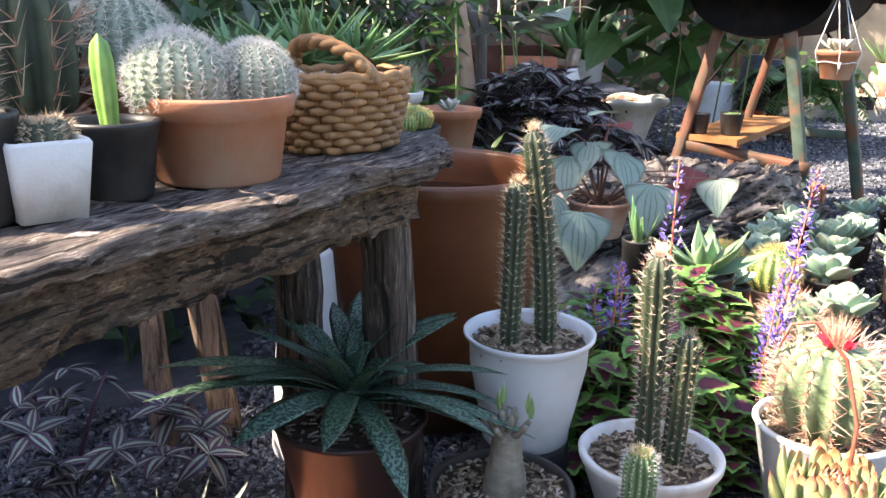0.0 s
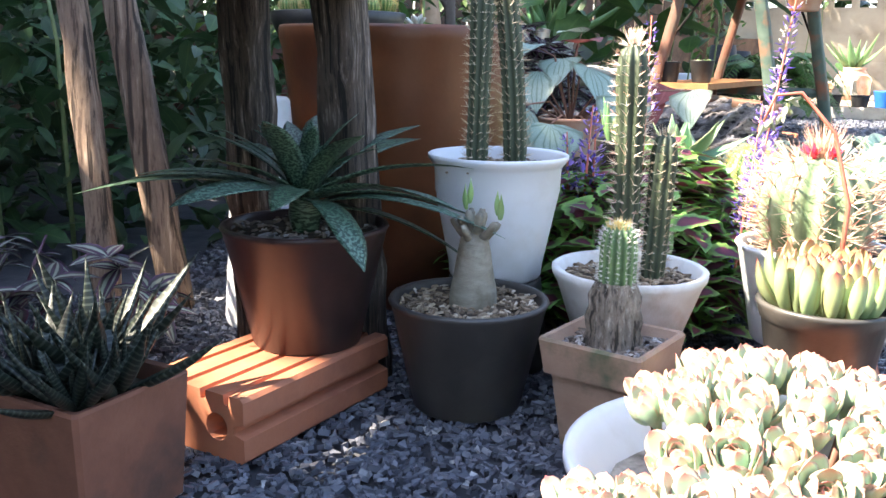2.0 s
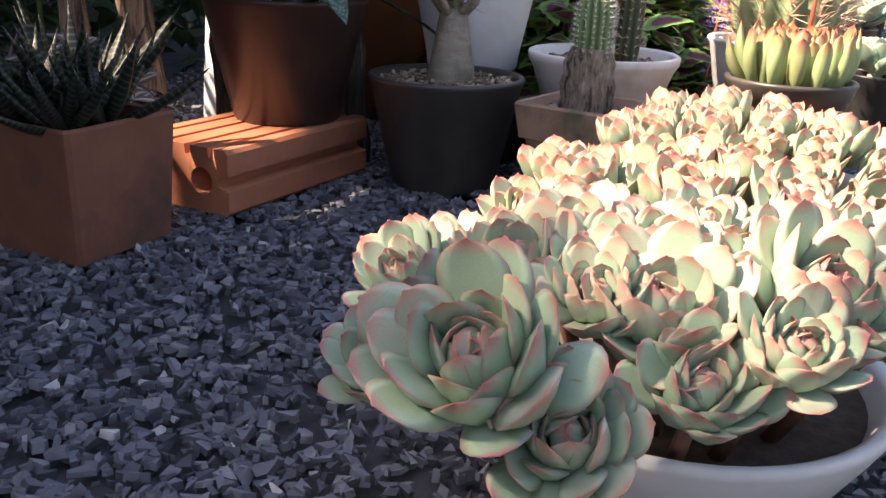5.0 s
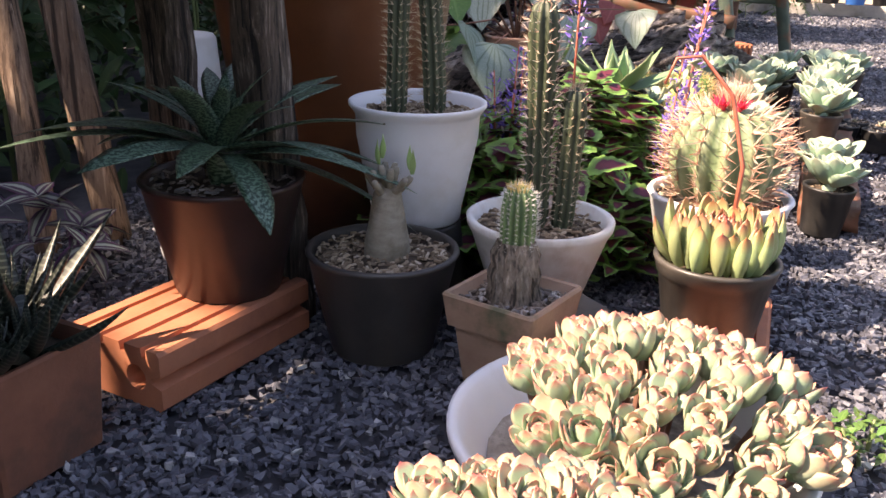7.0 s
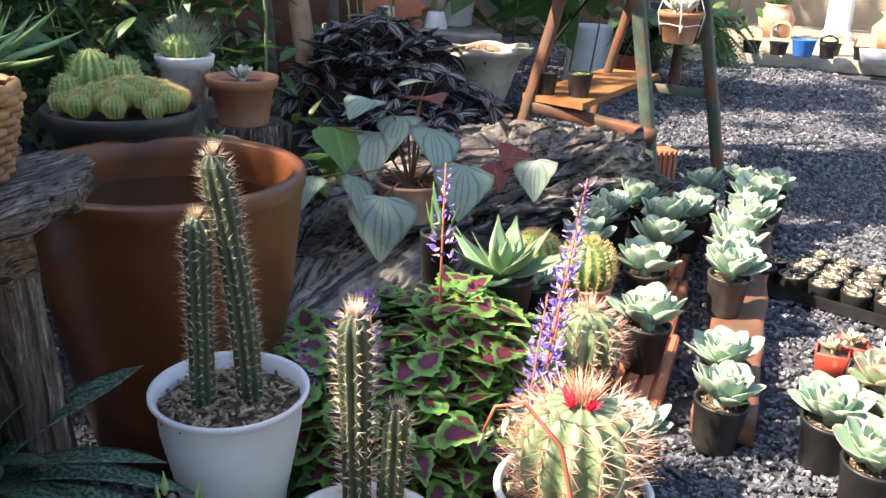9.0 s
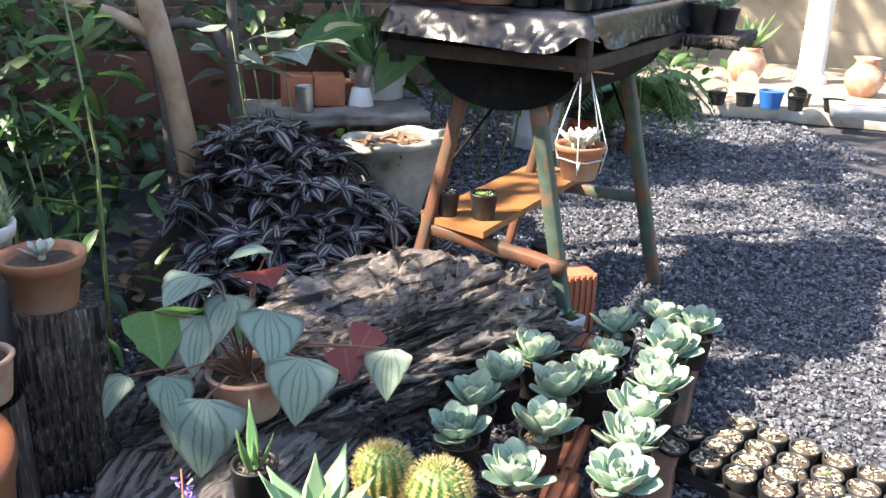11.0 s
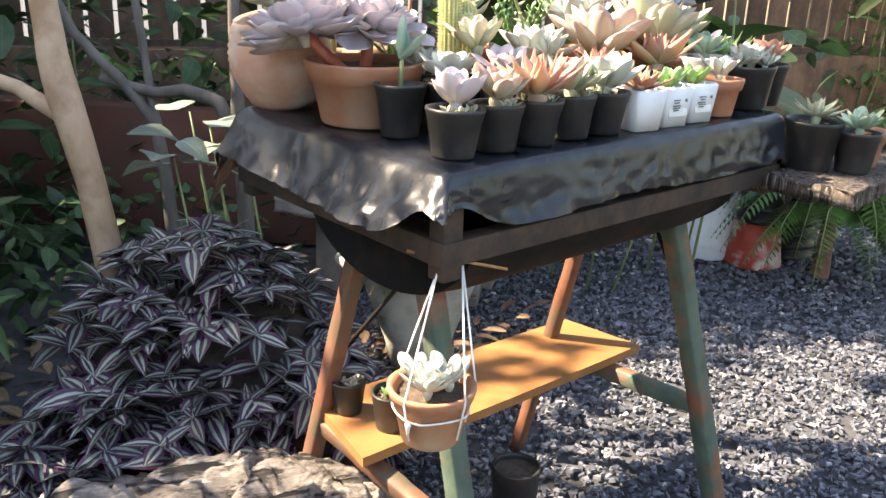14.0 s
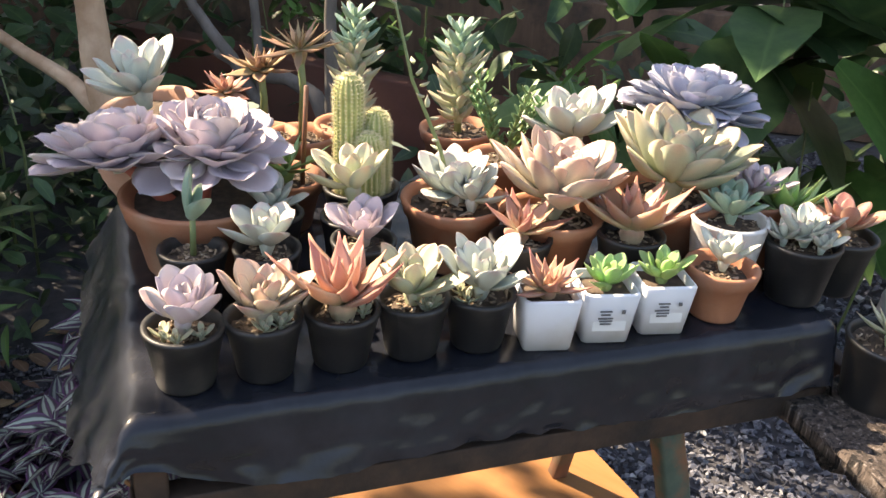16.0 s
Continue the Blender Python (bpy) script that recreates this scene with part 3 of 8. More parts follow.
def rosette(parent, leaf, n, radius, z, m=None, inner=78, outer=12, core=0.16, small=0.38, flat=1.0, name="rosette", label="", material=None, at=(0, 0), spread=0.10):
    """Leaves in a golden-angle spiral round a short stem; leaf: (verts, faces, uv) of unit length."""
    material = material or ECH_GREEN
    base = Shape().add(*lathe([(radius * core * 0.55, -radius * 0.35), (radius * core, -radius * 0.1), (radius * core * 0.9, 0.0), (radius * core * 0.4, radius * 0.12), (0.0004, radius * 0.16)], 10))
    turn = rnd(0, 360)
    ms = []
    for i in range(n):
        t = i / (n - 1)
        s = radius * (small + (1 - small) * min(1, t * 1.25)) * rnd(0.86, 1.10)
        pitch = (inner + (outer - inner) * t ** 0.8) + rnd(-9, 9)
        a = turn + i * 137.51 + rnd(-9, 9)
        off = radius * spread * t
        ms.append(aim(-off * math.sin(radians(a)), off * math.cos(radians(a)), radius * 0.06 * (1 - t), a, pitch, rnd(-14, 14), s))
    place = Matrix.Translation((at[0], at[1], z)) @ (m or Matrix())
    ob = part(name, base, material, parent, label, m=place)
    key = (id(leaf), material.name)
    if key not in LEAVES:
        LEAVES[key] = Shape().add(*leaf).mesh("leaf", material)
    for k in ms:
        part("leaf", LEAVES[key], material, ob, m=k)
    return ob


LEAVES = {}
SPOON = fat_leaf(1, 0.50, 0.17, "petal", 0.30, 10, cup=0.34)
SPOON_WIDE = fat_leaf(1, 0.66, 0.16, "petal", 0.36, 10, cup=0.32)
CUP = fat_leaf(1, 0.70, 0.48, "cup", 0.46, 10, cup=0.10)
ROUND = fat_leaf(1, 0.80, 0.15, "cup", 0.46, 9, cup=0.40)
POINTED = fat_leaf(1, 0.42, 0.14, "blade", 0.18)
STUBBY = fat_leaf(1, 0.36, 0.34, "cup", 0.28, 9)
NARROW = fat_leaf(1, 0.20, 0.10, "blade", 0.12)


def pot_profile(r, rb, h, wall=0.004, band=0.0, out=0.0, soil=0.015, lip=0.0):
    p = [(0.0005, 0.0), (rb * 0.96, 0.0), (rb, 0.003)]
    if band:
        k = rb + (r - rb) * (1 - band / h)
        p += [(k, h - band), (k + out, h - band + 0.001)]
    p += [(r + out, h - 0.004 - lip), (r + out + lip, h - 0.003), (r + out + lip * 0.5, h), (r + out - wall, h), (r - wall * 1.2, h - 0.006), (r - wall * 1.6 - (r - rb) * soil * 1.5 / h, h - soil * 1.6)]
    return p


def chips(r, z, n, size, square=False, seed=1):
    """Bark or grit fragments lying over a disc."""
    g = random.Random(seed)
    sh = Shape()
    for _ in range(n):
        if square:
            x, y = g.uniform(-r, r), g.uniform(-r, r)
        else:
            k, a = r * math.sqrt(g.random()), g.uniform(0, 6.283)
            x, y = k * math.cos(a), k * math.sin(a)
        l, w, t = size * g.uniform(0.6, 1.6), size * g.uniform(0.25, 0.5), size * g.uniform(0.12, 0.3)
        v = [(-l / 2, -w / 2, 0), (l / 2, -w * 0.3, 0), (l * 0.4, w / 2, 0), (-l * 0.4, w * 0.4, 0), (-l * 0.4, -w * 0.4, t), (l * 0.4, -w * 0.2, t), (l * 0.35, w * 0.35, t), (-l * 0.35, w * 0.3, t)]
        sh.add(v, [(4, 5, 6, 7), (0, 1, 5, 4), (1, 2, 6, 5), (2, 3, 7, 6), (3, 0, 4, 7)], None,
               Matrix.Translation((x, y, z + g.uniform(0, size * 0.4))) @ Euler((g.uniform(-0.4, 0.4), g.uniform(-0.4, 0.4), g.uniform(0, 6.28))).to_matrix().to_4x4())
    return sh


def soil_disc(r, z):
    v, f, uv = [(0, 0, z + 0.004)], [], [(0, 0)]
    for k, q in enumerate((0.5, 1.0)):
        for j in range(20):
            a = j * math.pi / 10
            v.append((r * q * math.cos(a), r * q * math.sin(a), z + rnd(-0.002, 0.003)))
            uv.append((v[-1][0], v[-1][1]))
    for j in range(20):
        f.append((0, 1 + j, 1 + (j + 1) % 20))
        f.append((1 + j, 21 + j, 21 + (j + 1) % 20, 1 + (j + 1) % 20))
    return Shape().add(v, f, uv)


def pot(parent, r, rb, h, material, band=0.0, out=0.0, lip=0.0, wall=0.004, soil=0.012, mulch=0, grit=None, seg=32, wobble=0.004, name="pot", label="", z=0.0):
    """Pot body and soil under a thing; returns the soil's height."""
    m = Matrix.Translation((0, 0, z))
    part(name, Shape().add(*lathe(pot_profile(r, rb, h, wall, band, out, soil, lip), seg, wobble, seed=r * 90 + h)), material, parent, label, m=m)
    part("soil", soil_disc(r - wall * 1.3, h - soil), SOIL, parent, m=m)
    if mulch:
        tagged(part("mulch", chips(r - wall * 2.5, h - soil + 0.002, mulch, 0.010 if r > 0.05 else 0.006, seed=int(r * 9e4)), grit or MULCH, parent, "loose bark chips and grit", smooth=False, m=m), kind="stuff")
    return z + h - soil


def spikes(shape, p, d, length, r=0.0006):
    """One thin spine from p along d."""
    s = d.orthogonal().normalized() * r
    q = d.cross(s).normalized() * r
    shape.add([p + s, p - s * 0.5 + q * 0.87, p - s * 0.5 - q * 0.87, p + d * length], [(0, 1, 3), (1, 2, 3), (2, 0, 3)])


def cactus_column(parent, profile, ribs, depth, skin, spine_mat, rows, per, length, m, name="column", label="", up=0.3, thick=0.0006, seg_per=6, crown=0, bend=0.0, areoles=0.0):
    """Ribbed cactus body with spines in clusters along the ribs. profile: (radius, height) pairs."""
    zs = [z for _, z in profile]
    rs = [r for r, _ in profile]
    fine = [(float(np.interp(z, zs, rs)), z) for z in np.linspace(zs[0], zs[-1], 26)]
    v, f, uv = lathe(fine, ribs * seg_per, 0.015, ribs, depth, seed=rs[0] * 300)
    top = zs[-1]
    v = [(x + bend * (z / top) ** 2, y, z) for x, y, z in v]
    body = part(name, Shape().add(v, f, uv), skin, parent, label, m=m)
    sh = Shape()
    wool = Shape()
    for i in range(rows):
        z = zs[0] + (zs[-1] - zs[0]) * ((i + 0.6) / rows)
        r = float(np.interp(z, zs, rs)) * (1 + depth)
        for k in range(ribs):
            a = 2 * math.pi * k / ribs
            o = Vector((math.cos(a), math.sin(a), 0))
            c = o * r * 0.99 + Vector((bend * (z / top) ** 2, 0, z))
            if areoles:
                w = Vector((-o.y, o.x, 0)) * areoles
                wool.add([c + w, c + Vector((0, 0, areoles)), c - w, c - Vector((0, 0, areoles)), c + o * areoles * 0.8], [(0, 1, 4), (1, 2, 4), (2, 3, 4), (3, 0, 4)])
            for _ in range(per):
                d = (o + Vector((rnd(-0.7, 0.7), rnd(-0.7, 0.7), rnd(-0.5, 0.9) + up))).normalized()
                spikes(sh, c, d, length * rnd(0.5, 1.2), thick)
    for _ in range(crown):
        a = rnd(0, 6.28)
        d = Vector((math.cos(a) * rnd(0.1, 0.8), math.sin(a) * rnd(0.1, 0.8), 1)).normalized()
        spikes(sh, Vector((math.cos(a), math.sin(a), 0)) * rs[-2] * rnd(0, 0.8) + Vector((bend, 0, zs[-1] - 0.003)), d, length * rnd(0.7, 1.5), thick)
    tagged(part("spines", sh, spine_mat, body, "fine sharp spines", smooth=False), kind="stuff")
    if areoles:
        tagged(part("areole_wool", wool, SPINE_WHITE, body, "pale woolly dots along the ribs", smooth=False), kind="stuff")
    return body


def woolly_ball(parent, r, tall, m, rows=15, around=22):
    """Round cactus with spirals of nipples, each with a star of short white spines."""
    v, f, uv = [], [], []
    seg, rings = around * 6, rows * 4
    for i in range(rings + 1):
        w = -0.62 + (0.5 * math.pi + 0.62) * i / rings
        for j in range(seg):
            a = 2 * math.pi * j / seg
            lump = max(0.0, math.cos(0.5 * around * a + math.pi * i / 4) * math.cos(0.5 * around * a - math.pi * i / 4))
            k = r * (1 + 0.055 * lump * math.cos(w))
            v.append((k * math.cos(w) * math.cos(a), k * math.cos(w) * math.sin(a), tall * (math.sin(w) + 0.55)))
            uv.append((j / seg, i / rings))
    for i in range(rings):
        for j in range(seg):
            f.append((i * seg + j, i * seg + (j + 1) % seg, (i + 1) * seg + (j + 1) % seg, (i + 1) * seg + j))
    f.append(tuple(rings * seg + j for j in range(seg)))
    body = part("ball", Shape().add(v, f, uv), SKIN_GREY, parent, m=m)
    sh = Shape()
    for i in range(rows * 2):
        w = -0.62 + (0.5 * math.pi + 0.62) * i / (rows * 2)
        for j in range(around):
            if (i + j) % 2:
                continue
            if math.cos(w) < 0.12 and j % 4:
                continue
            a = 2 * math.pi * j / around
            o = Vector((math.cos(w) * math.cos(a), math.cos(w) * math.sin(a), math.sin(w)))
            c = Vector((o.x * r * 1.06, o.y * r * 1.06, tall * (o.z + 0.55)))
            for q in range(12):
                d = (o * rnd(0.15, 0.9) + Vector((rnd(-1, 1), rnd(-1, 1), rnd(-1, 1))).normalized() * 0.9).normalized()
                spikes(sh, c, d, r * rnd(0.13, 0.24), 0.00036)
    tagged(part("spines", sh, SPINE_WHITE, body, "short white star-shaped spines", smooth=False), kind="stuff")
    return body


def leaf_cloud(shape, leaf, n, spot, size, flat=0.5, seed=1, facing=None):
    """Scatter n leaves; spot(g) gives a place."""
    g = random.Random(seed)
    for _ in range(n):
        p = spot(g)
        yaw = g.uniform(0, 360)
        shape.add(*leaf, m=aim(p[0], p[1], p[2], yaw, g.uniform(-50, 60) * flat, g.uniform(-40, 40) * flat, size * g.uniform(0.6, 1.35)))
    return shape


def in_boxes(boxes):
    vol = [(b[3] - b[0]) * (b[4] - b[1]) * (b[5] - b[2]) for b in boxes]

    def spot(g):
        b = g.choices(boxes, vol)[0]
        return (g.uniform(b[0], b[3]), g.uniform(b[1], b[4]), g.uniform(b[2], b[5]))
    return spot


def in_clumps(clumps):
    """clumps: (x, y, z, radius)."""
    wt = [c[3] ** 2 for c in clumps]

    def spot(g):
        c = g.choices(clumps, wt)[0]
        d = Vector((g.gauss(0, 1), g.gauss(0, 1), g.gauss(0, 0.8)))
        d = d.normalized() * c[3] * g.uniform(0.55, 1.05)
        return (c[0] + d.x, c[1] + d.y, c[2] + d.z)
    return spot


OVAL = thin_leaf(1, 0.5, "oval", 0.25, 0.2, 5)
LANCE = thin_leaf(1, 0.28, "oval", 0.3, 0.25, 5)
WANDER = thin_leaf(1, 0.46, "oval", 0.2, 0.3, 6)
TOOTHED = thin_leaf(1, 0.78, "heart", 0.25, 0.12, 11, 0.12)
HEART = thin_leaf(1, 0.98, "heart", 0.3, 0.15, 9, 0.03, 0.06)

# ---- ground ----
sh = Shape()
nx, ny = 60, 60
gx, gy = np.linspace(-1, 1, nx), np.linspace(-1, 1, ny)
gx, gy = np.sign(gx) * np.abs(gx) ** 2.4 * 60 + 1, np.sign(gy) * np.abs(gy) ** 2.4 * 60 + 2
gv = [(x, y, -0.012 + 0.006 * noise.noise((x * 3, y * 3, 0))) for y in gy for x in gx]
gf = [(j * nx + i, j * nx + i + 1, (j + 1) * nx + i + 1, (j + 1) * nx + i) for j in range(ny - 1) for i in range(nx - 1)]
single("ground", sh.add(gv, gf, [(p[0], p[1]) for p in gv]), EARTH, "dark earth under slate chippings", "ground", "structure")


def slate_field(rects, seed):
    """Flat broken chips, many thousands, lying at all tilts."""
    g = np.random.RandomState(seed)
    vs, fs, n = [], [], 0
    for x0, y0, x1, y1, count, size in rects:
        for _ in range(count):
            k = 5 if g.rand() < 0.6 else 4
            a = np.sort(g.rand(k) * 6.283) + g.rand() * 6.28
            r = size * (0.35 + 0.65 * g.rand()) * np.where(g.rand(k) < 0.5, 1.0, 0.7)
            el = 0.5 + 0.5 * g.rand()
            px, py = r * np.cos(a), r * np.sin(a) * el
            t = size * (0.12 + 0.2 * g.rand())
            q = np.zeros((2 * k, 3))
            q[:k, 0], q[:k, 1], q[:k, 2] = px, py, -t
            q[k:, 0], q[k:, 1], q[k:, 2] = px * 0.93, py * 0.93, t
            tx, ty, tz = g.normal(0, 0.28), g.normal(0, 0.28), g.rand() * 6.283
            q = q @ np.array(Euler((tx, ty, tz)).to_matrix()).T
            q += (x0 + (x1 - x0) * g.rand(), y0 + (y1 - y0) * g.rand(), -0.004 + size * 0.35 * g.rand())
            vs.append(q)
            fs.append(tuple(range(n + k, n + 2 * k)))
            fs.extend((n + j, n + (j + 1) % k, n + k + (j + 1) % k, n + k + j) for j in range(k))
            n += 2 * k
    sh = Shape()
    sh.v, sh.f, sh.n = vs, fs, n
    sh.uv = [np.zeros((n, 2))]
    return sh


single("slate_chippings", slate_field([(-0.75, 0.25, 1.25, 1.4, 40000, 0.0102), (-0.4, 1.4, 2.2, 3.0, 38000, 0.0108), (0.3, 3.0, 3.0, 4.6, 22000, 0.0155), (0.3, 4.6, 3.2, 6.4, 11000, 0.023), (2.2, 1.2, 3.2, 3.0, 5000, 0.017)], 3),
       SLATE, "blue-grey slate chippings covering the garden floor", "slate chippings", "stuff", False)

# ---- pots on the ground by the bench ----


def clay_block(m, length=0.24, width=0.14, height=0.068, group="hollow clay blocks"):
    """Extruded hollow block: grooved top, side channel, round hole through the end."""
    t = thing("clay_block", "orange grooved hollow clay block on slate chippings", "clay block", m, group)
    out = []
    w, h = width / 2, height
    out += [(-w, 0.004), (-w + 0.004, 0), (w - 0.004, 0), (w, 0.004), (w, 0.026), (w - 0.014, 0.030), (w - 0.014, 0.037), (w, 0.042), (w, h - 0.004), (w - 0.004, h)]
    k = 4
    for i in range(k):
        c = w - (i + 0.7) * width / (k + 0.4)
        out += [(c + 0.004, h), (c + 0.003, h - 0.010), (c - 0.003, h - 0.010), (c - 0.004, h)]
    out += [(-w + 0.004, h), (-w, h - 0.004), (-w, 0.042), (-w + 0.014, 0.037), (-w + 0.014, 0.030), (-w, 0.026)]
    holes = [(w * 0.48, h * 0.48), (-w * 0.48, h * 0.48)]
    bm = bmesh.new()
    n = len(out)
    rings = []
    for x in (-length / 2, length / 2):
        rings.append([bm.verts.new((x, a, b)) for a, b in out])
    for j in range(n):
        bm.faces.new((rings[0][j], rings[0][(j + 1) % n], rings[1][(j + 1) % n], rings[1][j]))
    hr = 0.0145
    for e, x in ((0, -length / 2), (1, length / 2)):
        edges = [bm.edges.get((rings[e][j], rings[e][(j + 1) % n])) for j in range(n)]
        for cy, cz in holes:
            c = [bm.verts.new((x, cy + hr * math.cos(q * math.pi / 8), cz + hr * math.sin(q * math.pi / 8))) for q in range(16)]
            edges += [bm.edges.new((c[q], c[(q + 1) % 16])) for q in range(16)]
            if e == 0:
                rings.append(c)
            else:
                c0 = rings[2 + holes.index((cy, cz))]
                for q in range(16):
                    bm.faces.new((c0[q], c0[(q + 1) % 16], c[(q + 1) % 16], c[q]))
        bmesh.ops.triangle_fill(bm, use_beauty=True, edges=edges)
    bmesh.ops.recalc_face_normals(bm, faces=bm.faces)
    bm.verts.index_update()
    v, f = [tuple(x.co) for x in bm.verts], [tuple(x.index for x in q.verts) for q in bm.faces]
    bm.free()
    part("block", Shape().add(v, f, [(p[0], p[1]) for p in v]), BLOCK_CLAY, t, smooth=False)
    return t


clay_block(pose(-0.137, 0.925, 0, 0, 0, 56.5))

# brown pot with the spotted plant
t = thing("spotted_plant", "green spotted strap-leaved plant in a brown pot on a clay block", "potted plant", pose(-0.105, 0.97, 0.068))
s = pot(t, 0.092, 0.062, 0.138, BROWN_GLAZE, lip=0.003, mulch=160, grit=GRIT)
STRAP = fat_leaf(1, 0.215, 0.026, "strap", -0.42, 10)
rosette(t, STRAP, 26, 0.185, s + 0.040, inner=80, outer=16, core=0.10, material=SPOTTED, name="leaf_rosette", small=0.42)

for a, pt, l in ((75, 30, 0.24), (-80, 5, 0.22), (104, 34, 0.21), (-100, 22, 0.20)):
    part("long_leaf", Shape().add(*fat_leaf(1, 0.15, 0.022, "strap", -0.55, 12)), SPOTTED, t, m=aim(0, 0, s + 0.03, a, pt, 0, l))

# terracotta planter with zebra plants
t = thing("zebra_plant", "dark banded zebra plants in a square terracotta planter", "potted plant", pose(-0.265, 0.718, 0, 0, 0, 60))
part("planter", Shape().add(*square_pot(0.062, 0.055, 0.118, 0.008, corner=0.06)), DARK_CLAY, t, smooth=False)
part("soil", Shape().add(*box(0.112, 0.112, 0.01, 0, 0.092)), SOIL, t)
SPEAR = fat_leaf(1, 0.16, 0.13, "blade", 0.12)
for x, y, r, z in ((-0.03, 0.02, 0.115, 0.11), (0.03, 0.025, 0.135, 0.11), (0.005, -0.03, 0.11, 0.11), (-0.035, -0.03, 0.095, 0.11)):
    rosette(t, SPEAR, 20, r, z, inner=84, outer=25, material=BANDED, at=(x, y), core=0.1)

# grey pot with the caudex plant
t = thing("desert_rose", "young swollen-stemmed desert rose in a grey plastic pot", "potted plant", pose(0.08, 0.946, 0))
s = pot(t, 0.088, 0.062, 0.127, GREY_PLASTIC, lip=0.003, mulch=420)
b = part("caudex", Shape().add(*lathe([(0.026, -0.01), (0.027, 0.0), (0.026, 0.02), (0.021, 0.045), (0.0182, 0.065), (0.0160, 0.078), (0.010, 0.086), (0.0005, 0.089)], 24, 0.07)), CAUDEX, t, m=Matrix.Translation((0.005, 0, s)))
for a, l, q in ((10, 0.026, 12), (55, 0.020, 35), (100, 0.024, 50), (150, 0.027, 18), (200, 0.022, 40), (235, 0.024, 15), (285, 0.022, 55), (315, 0.028, 20), (345, 0.020, 60), (180, 0.020, 70), (30, 0.022, 65)):
    d = Vector((math.cos(radians(a)) * math.cos(radians(q)), math.sin(radians(a)) * math.cos(radians(q)), math.sin(radians(q))))
    o = Vector((0, 0, 0.080))
    part("branch", Shape().add(*tube([o, o + d * l * 0.6 - Vector((0, 0, 0.002)), o + d * l + Vector((0, 0, 0.007)), o + d * l * 1.1 + Vector((0, 0, 0.010))], [0.0062, 0.0044, 0.0042, 0.0030], 8)), CAUDEX, b, "knobbly grey branch stub")
BUD = fat_leaf(1, 0.3, 0.08, "blade", 0.3)
for a, x, y, z in ((20, 0.026, 0.006, 0.104), (200, -0.006, 0.004, 0.118), (140, -0.01, 0.0, 0.112), (340, 0.028, 0.0, 0.1)):
    part("leaf", Shape().add(*BUD), LIME, b, "fresh green leaf", m=aim(x, y, z, a, 70, 0, 0.028))

# tall white pot with twin columns, on an upturned black pot
t = thing("upturned_pot", "black plastic pot turned upside down as a stand", "pot", pose(0.123, 1.092, 0))
part("pot", Shape().add(*lathe([(0.070, 0), (0.073, 0.004), (0.060, 0.112), (0.056, 0.116), (0.0005, 0.116)], 32)), BLACK_PLASTIC, t)
t = thing("twin_column_cactus", "two spiny column cacti in a tall white ridged pot", "potted cactus", pose(0.123, 1.092, 0.116))
h = 0.157
prof = [(0.0005, 0), (0.056, 0), (0.059, 0.004)]
for i in range(9):
    k = 0.0595 + 0.022 * (0.03 + i * 0.1)
    prof += [(k, 0.018 + i * 0.0112), (k + 0.0009, 0.0215 + i * 0.0112)]
prof += [(0.080, h - 0.016), (0.083, h - 0.012), (0.0885, h - 0.005), (0.0885, h - 0.001), (0.087, h), (0.082, h - 0.003), (0.078, h - 0.03)]
part("pot", Shape().add(*lathe(prof, 48)), WHITE_PLASTIC, t, "white plastic pot with fine ridges")
part("soil", soil_disc(0.079, h - 0.022), SOIL, t)
tagged(part("mulch", chips(0.075, h - 0.02, 380, 0.011, seed=5), MULCH, t, "loose bark chips", smooth=False), kind="stuff")
C = [(0.010, 0.0), (0.0125, 0.02), (0.0120, 0.10), (0.0130, 0.17), (0.0140, 0.200), (0.011, 0.215), (0.005, 0.222), (0.0005, 0.224)]
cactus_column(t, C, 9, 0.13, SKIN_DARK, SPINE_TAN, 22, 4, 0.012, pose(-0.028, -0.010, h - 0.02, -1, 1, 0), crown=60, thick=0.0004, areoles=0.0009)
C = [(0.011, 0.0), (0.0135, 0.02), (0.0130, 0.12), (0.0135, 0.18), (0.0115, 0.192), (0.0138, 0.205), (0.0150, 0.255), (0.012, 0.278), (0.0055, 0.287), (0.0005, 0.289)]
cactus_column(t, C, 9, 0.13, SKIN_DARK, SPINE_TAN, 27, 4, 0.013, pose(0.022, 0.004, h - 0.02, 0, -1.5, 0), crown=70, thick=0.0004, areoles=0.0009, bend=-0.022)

# white tapered pot with columns on a stone
single("stone_slab", Shape().add(*box(0.13, 0.11, 0.038, 0.006)), STONE, "rough grey stone slab under a pot", "stone slab", m=pose(0.285, 0.985, 0, 0, 0, 25))
t = thing("column_cactus", "tall and short column cacti in a white tapered pot", "potted cactus", pose(0.272, 0.990, 0.038))
h = 0.115
part("pot", Shape().add(*lathe([(0.0005, 0), (0.050, 0), (0.053, 0.004), (0.084, h - 0.02), (0.090, h - 0.010), (0.091, h - 0.002), (0.088, h), (0.082, h - 0.002), (0.078, h - 0.03)], 44, 0.006)), WHITE_CERAMIC, t)
part("soil", soil_disc(0.079, h - 0.018), SOIL, t)
tagged(part("mulch", chips(0.077, h - 0.016, 380, 0.010, seed=6), MULCH, t, "bark chips and grey gravel", smooth=False), kind="stuff")
C = [(0.011, 0.0), (0.0140, 0.02), (0.0135, 0.10), (0.0145, 0.18), (0.0165, 0.235), (0.0145, 0.262), (0.0070, 0.274), (0.0005, 0.276)]
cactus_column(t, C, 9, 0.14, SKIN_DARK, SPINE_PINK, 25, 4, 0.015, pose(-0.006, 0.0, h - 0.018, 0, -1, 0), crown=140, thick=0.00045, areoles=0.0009)
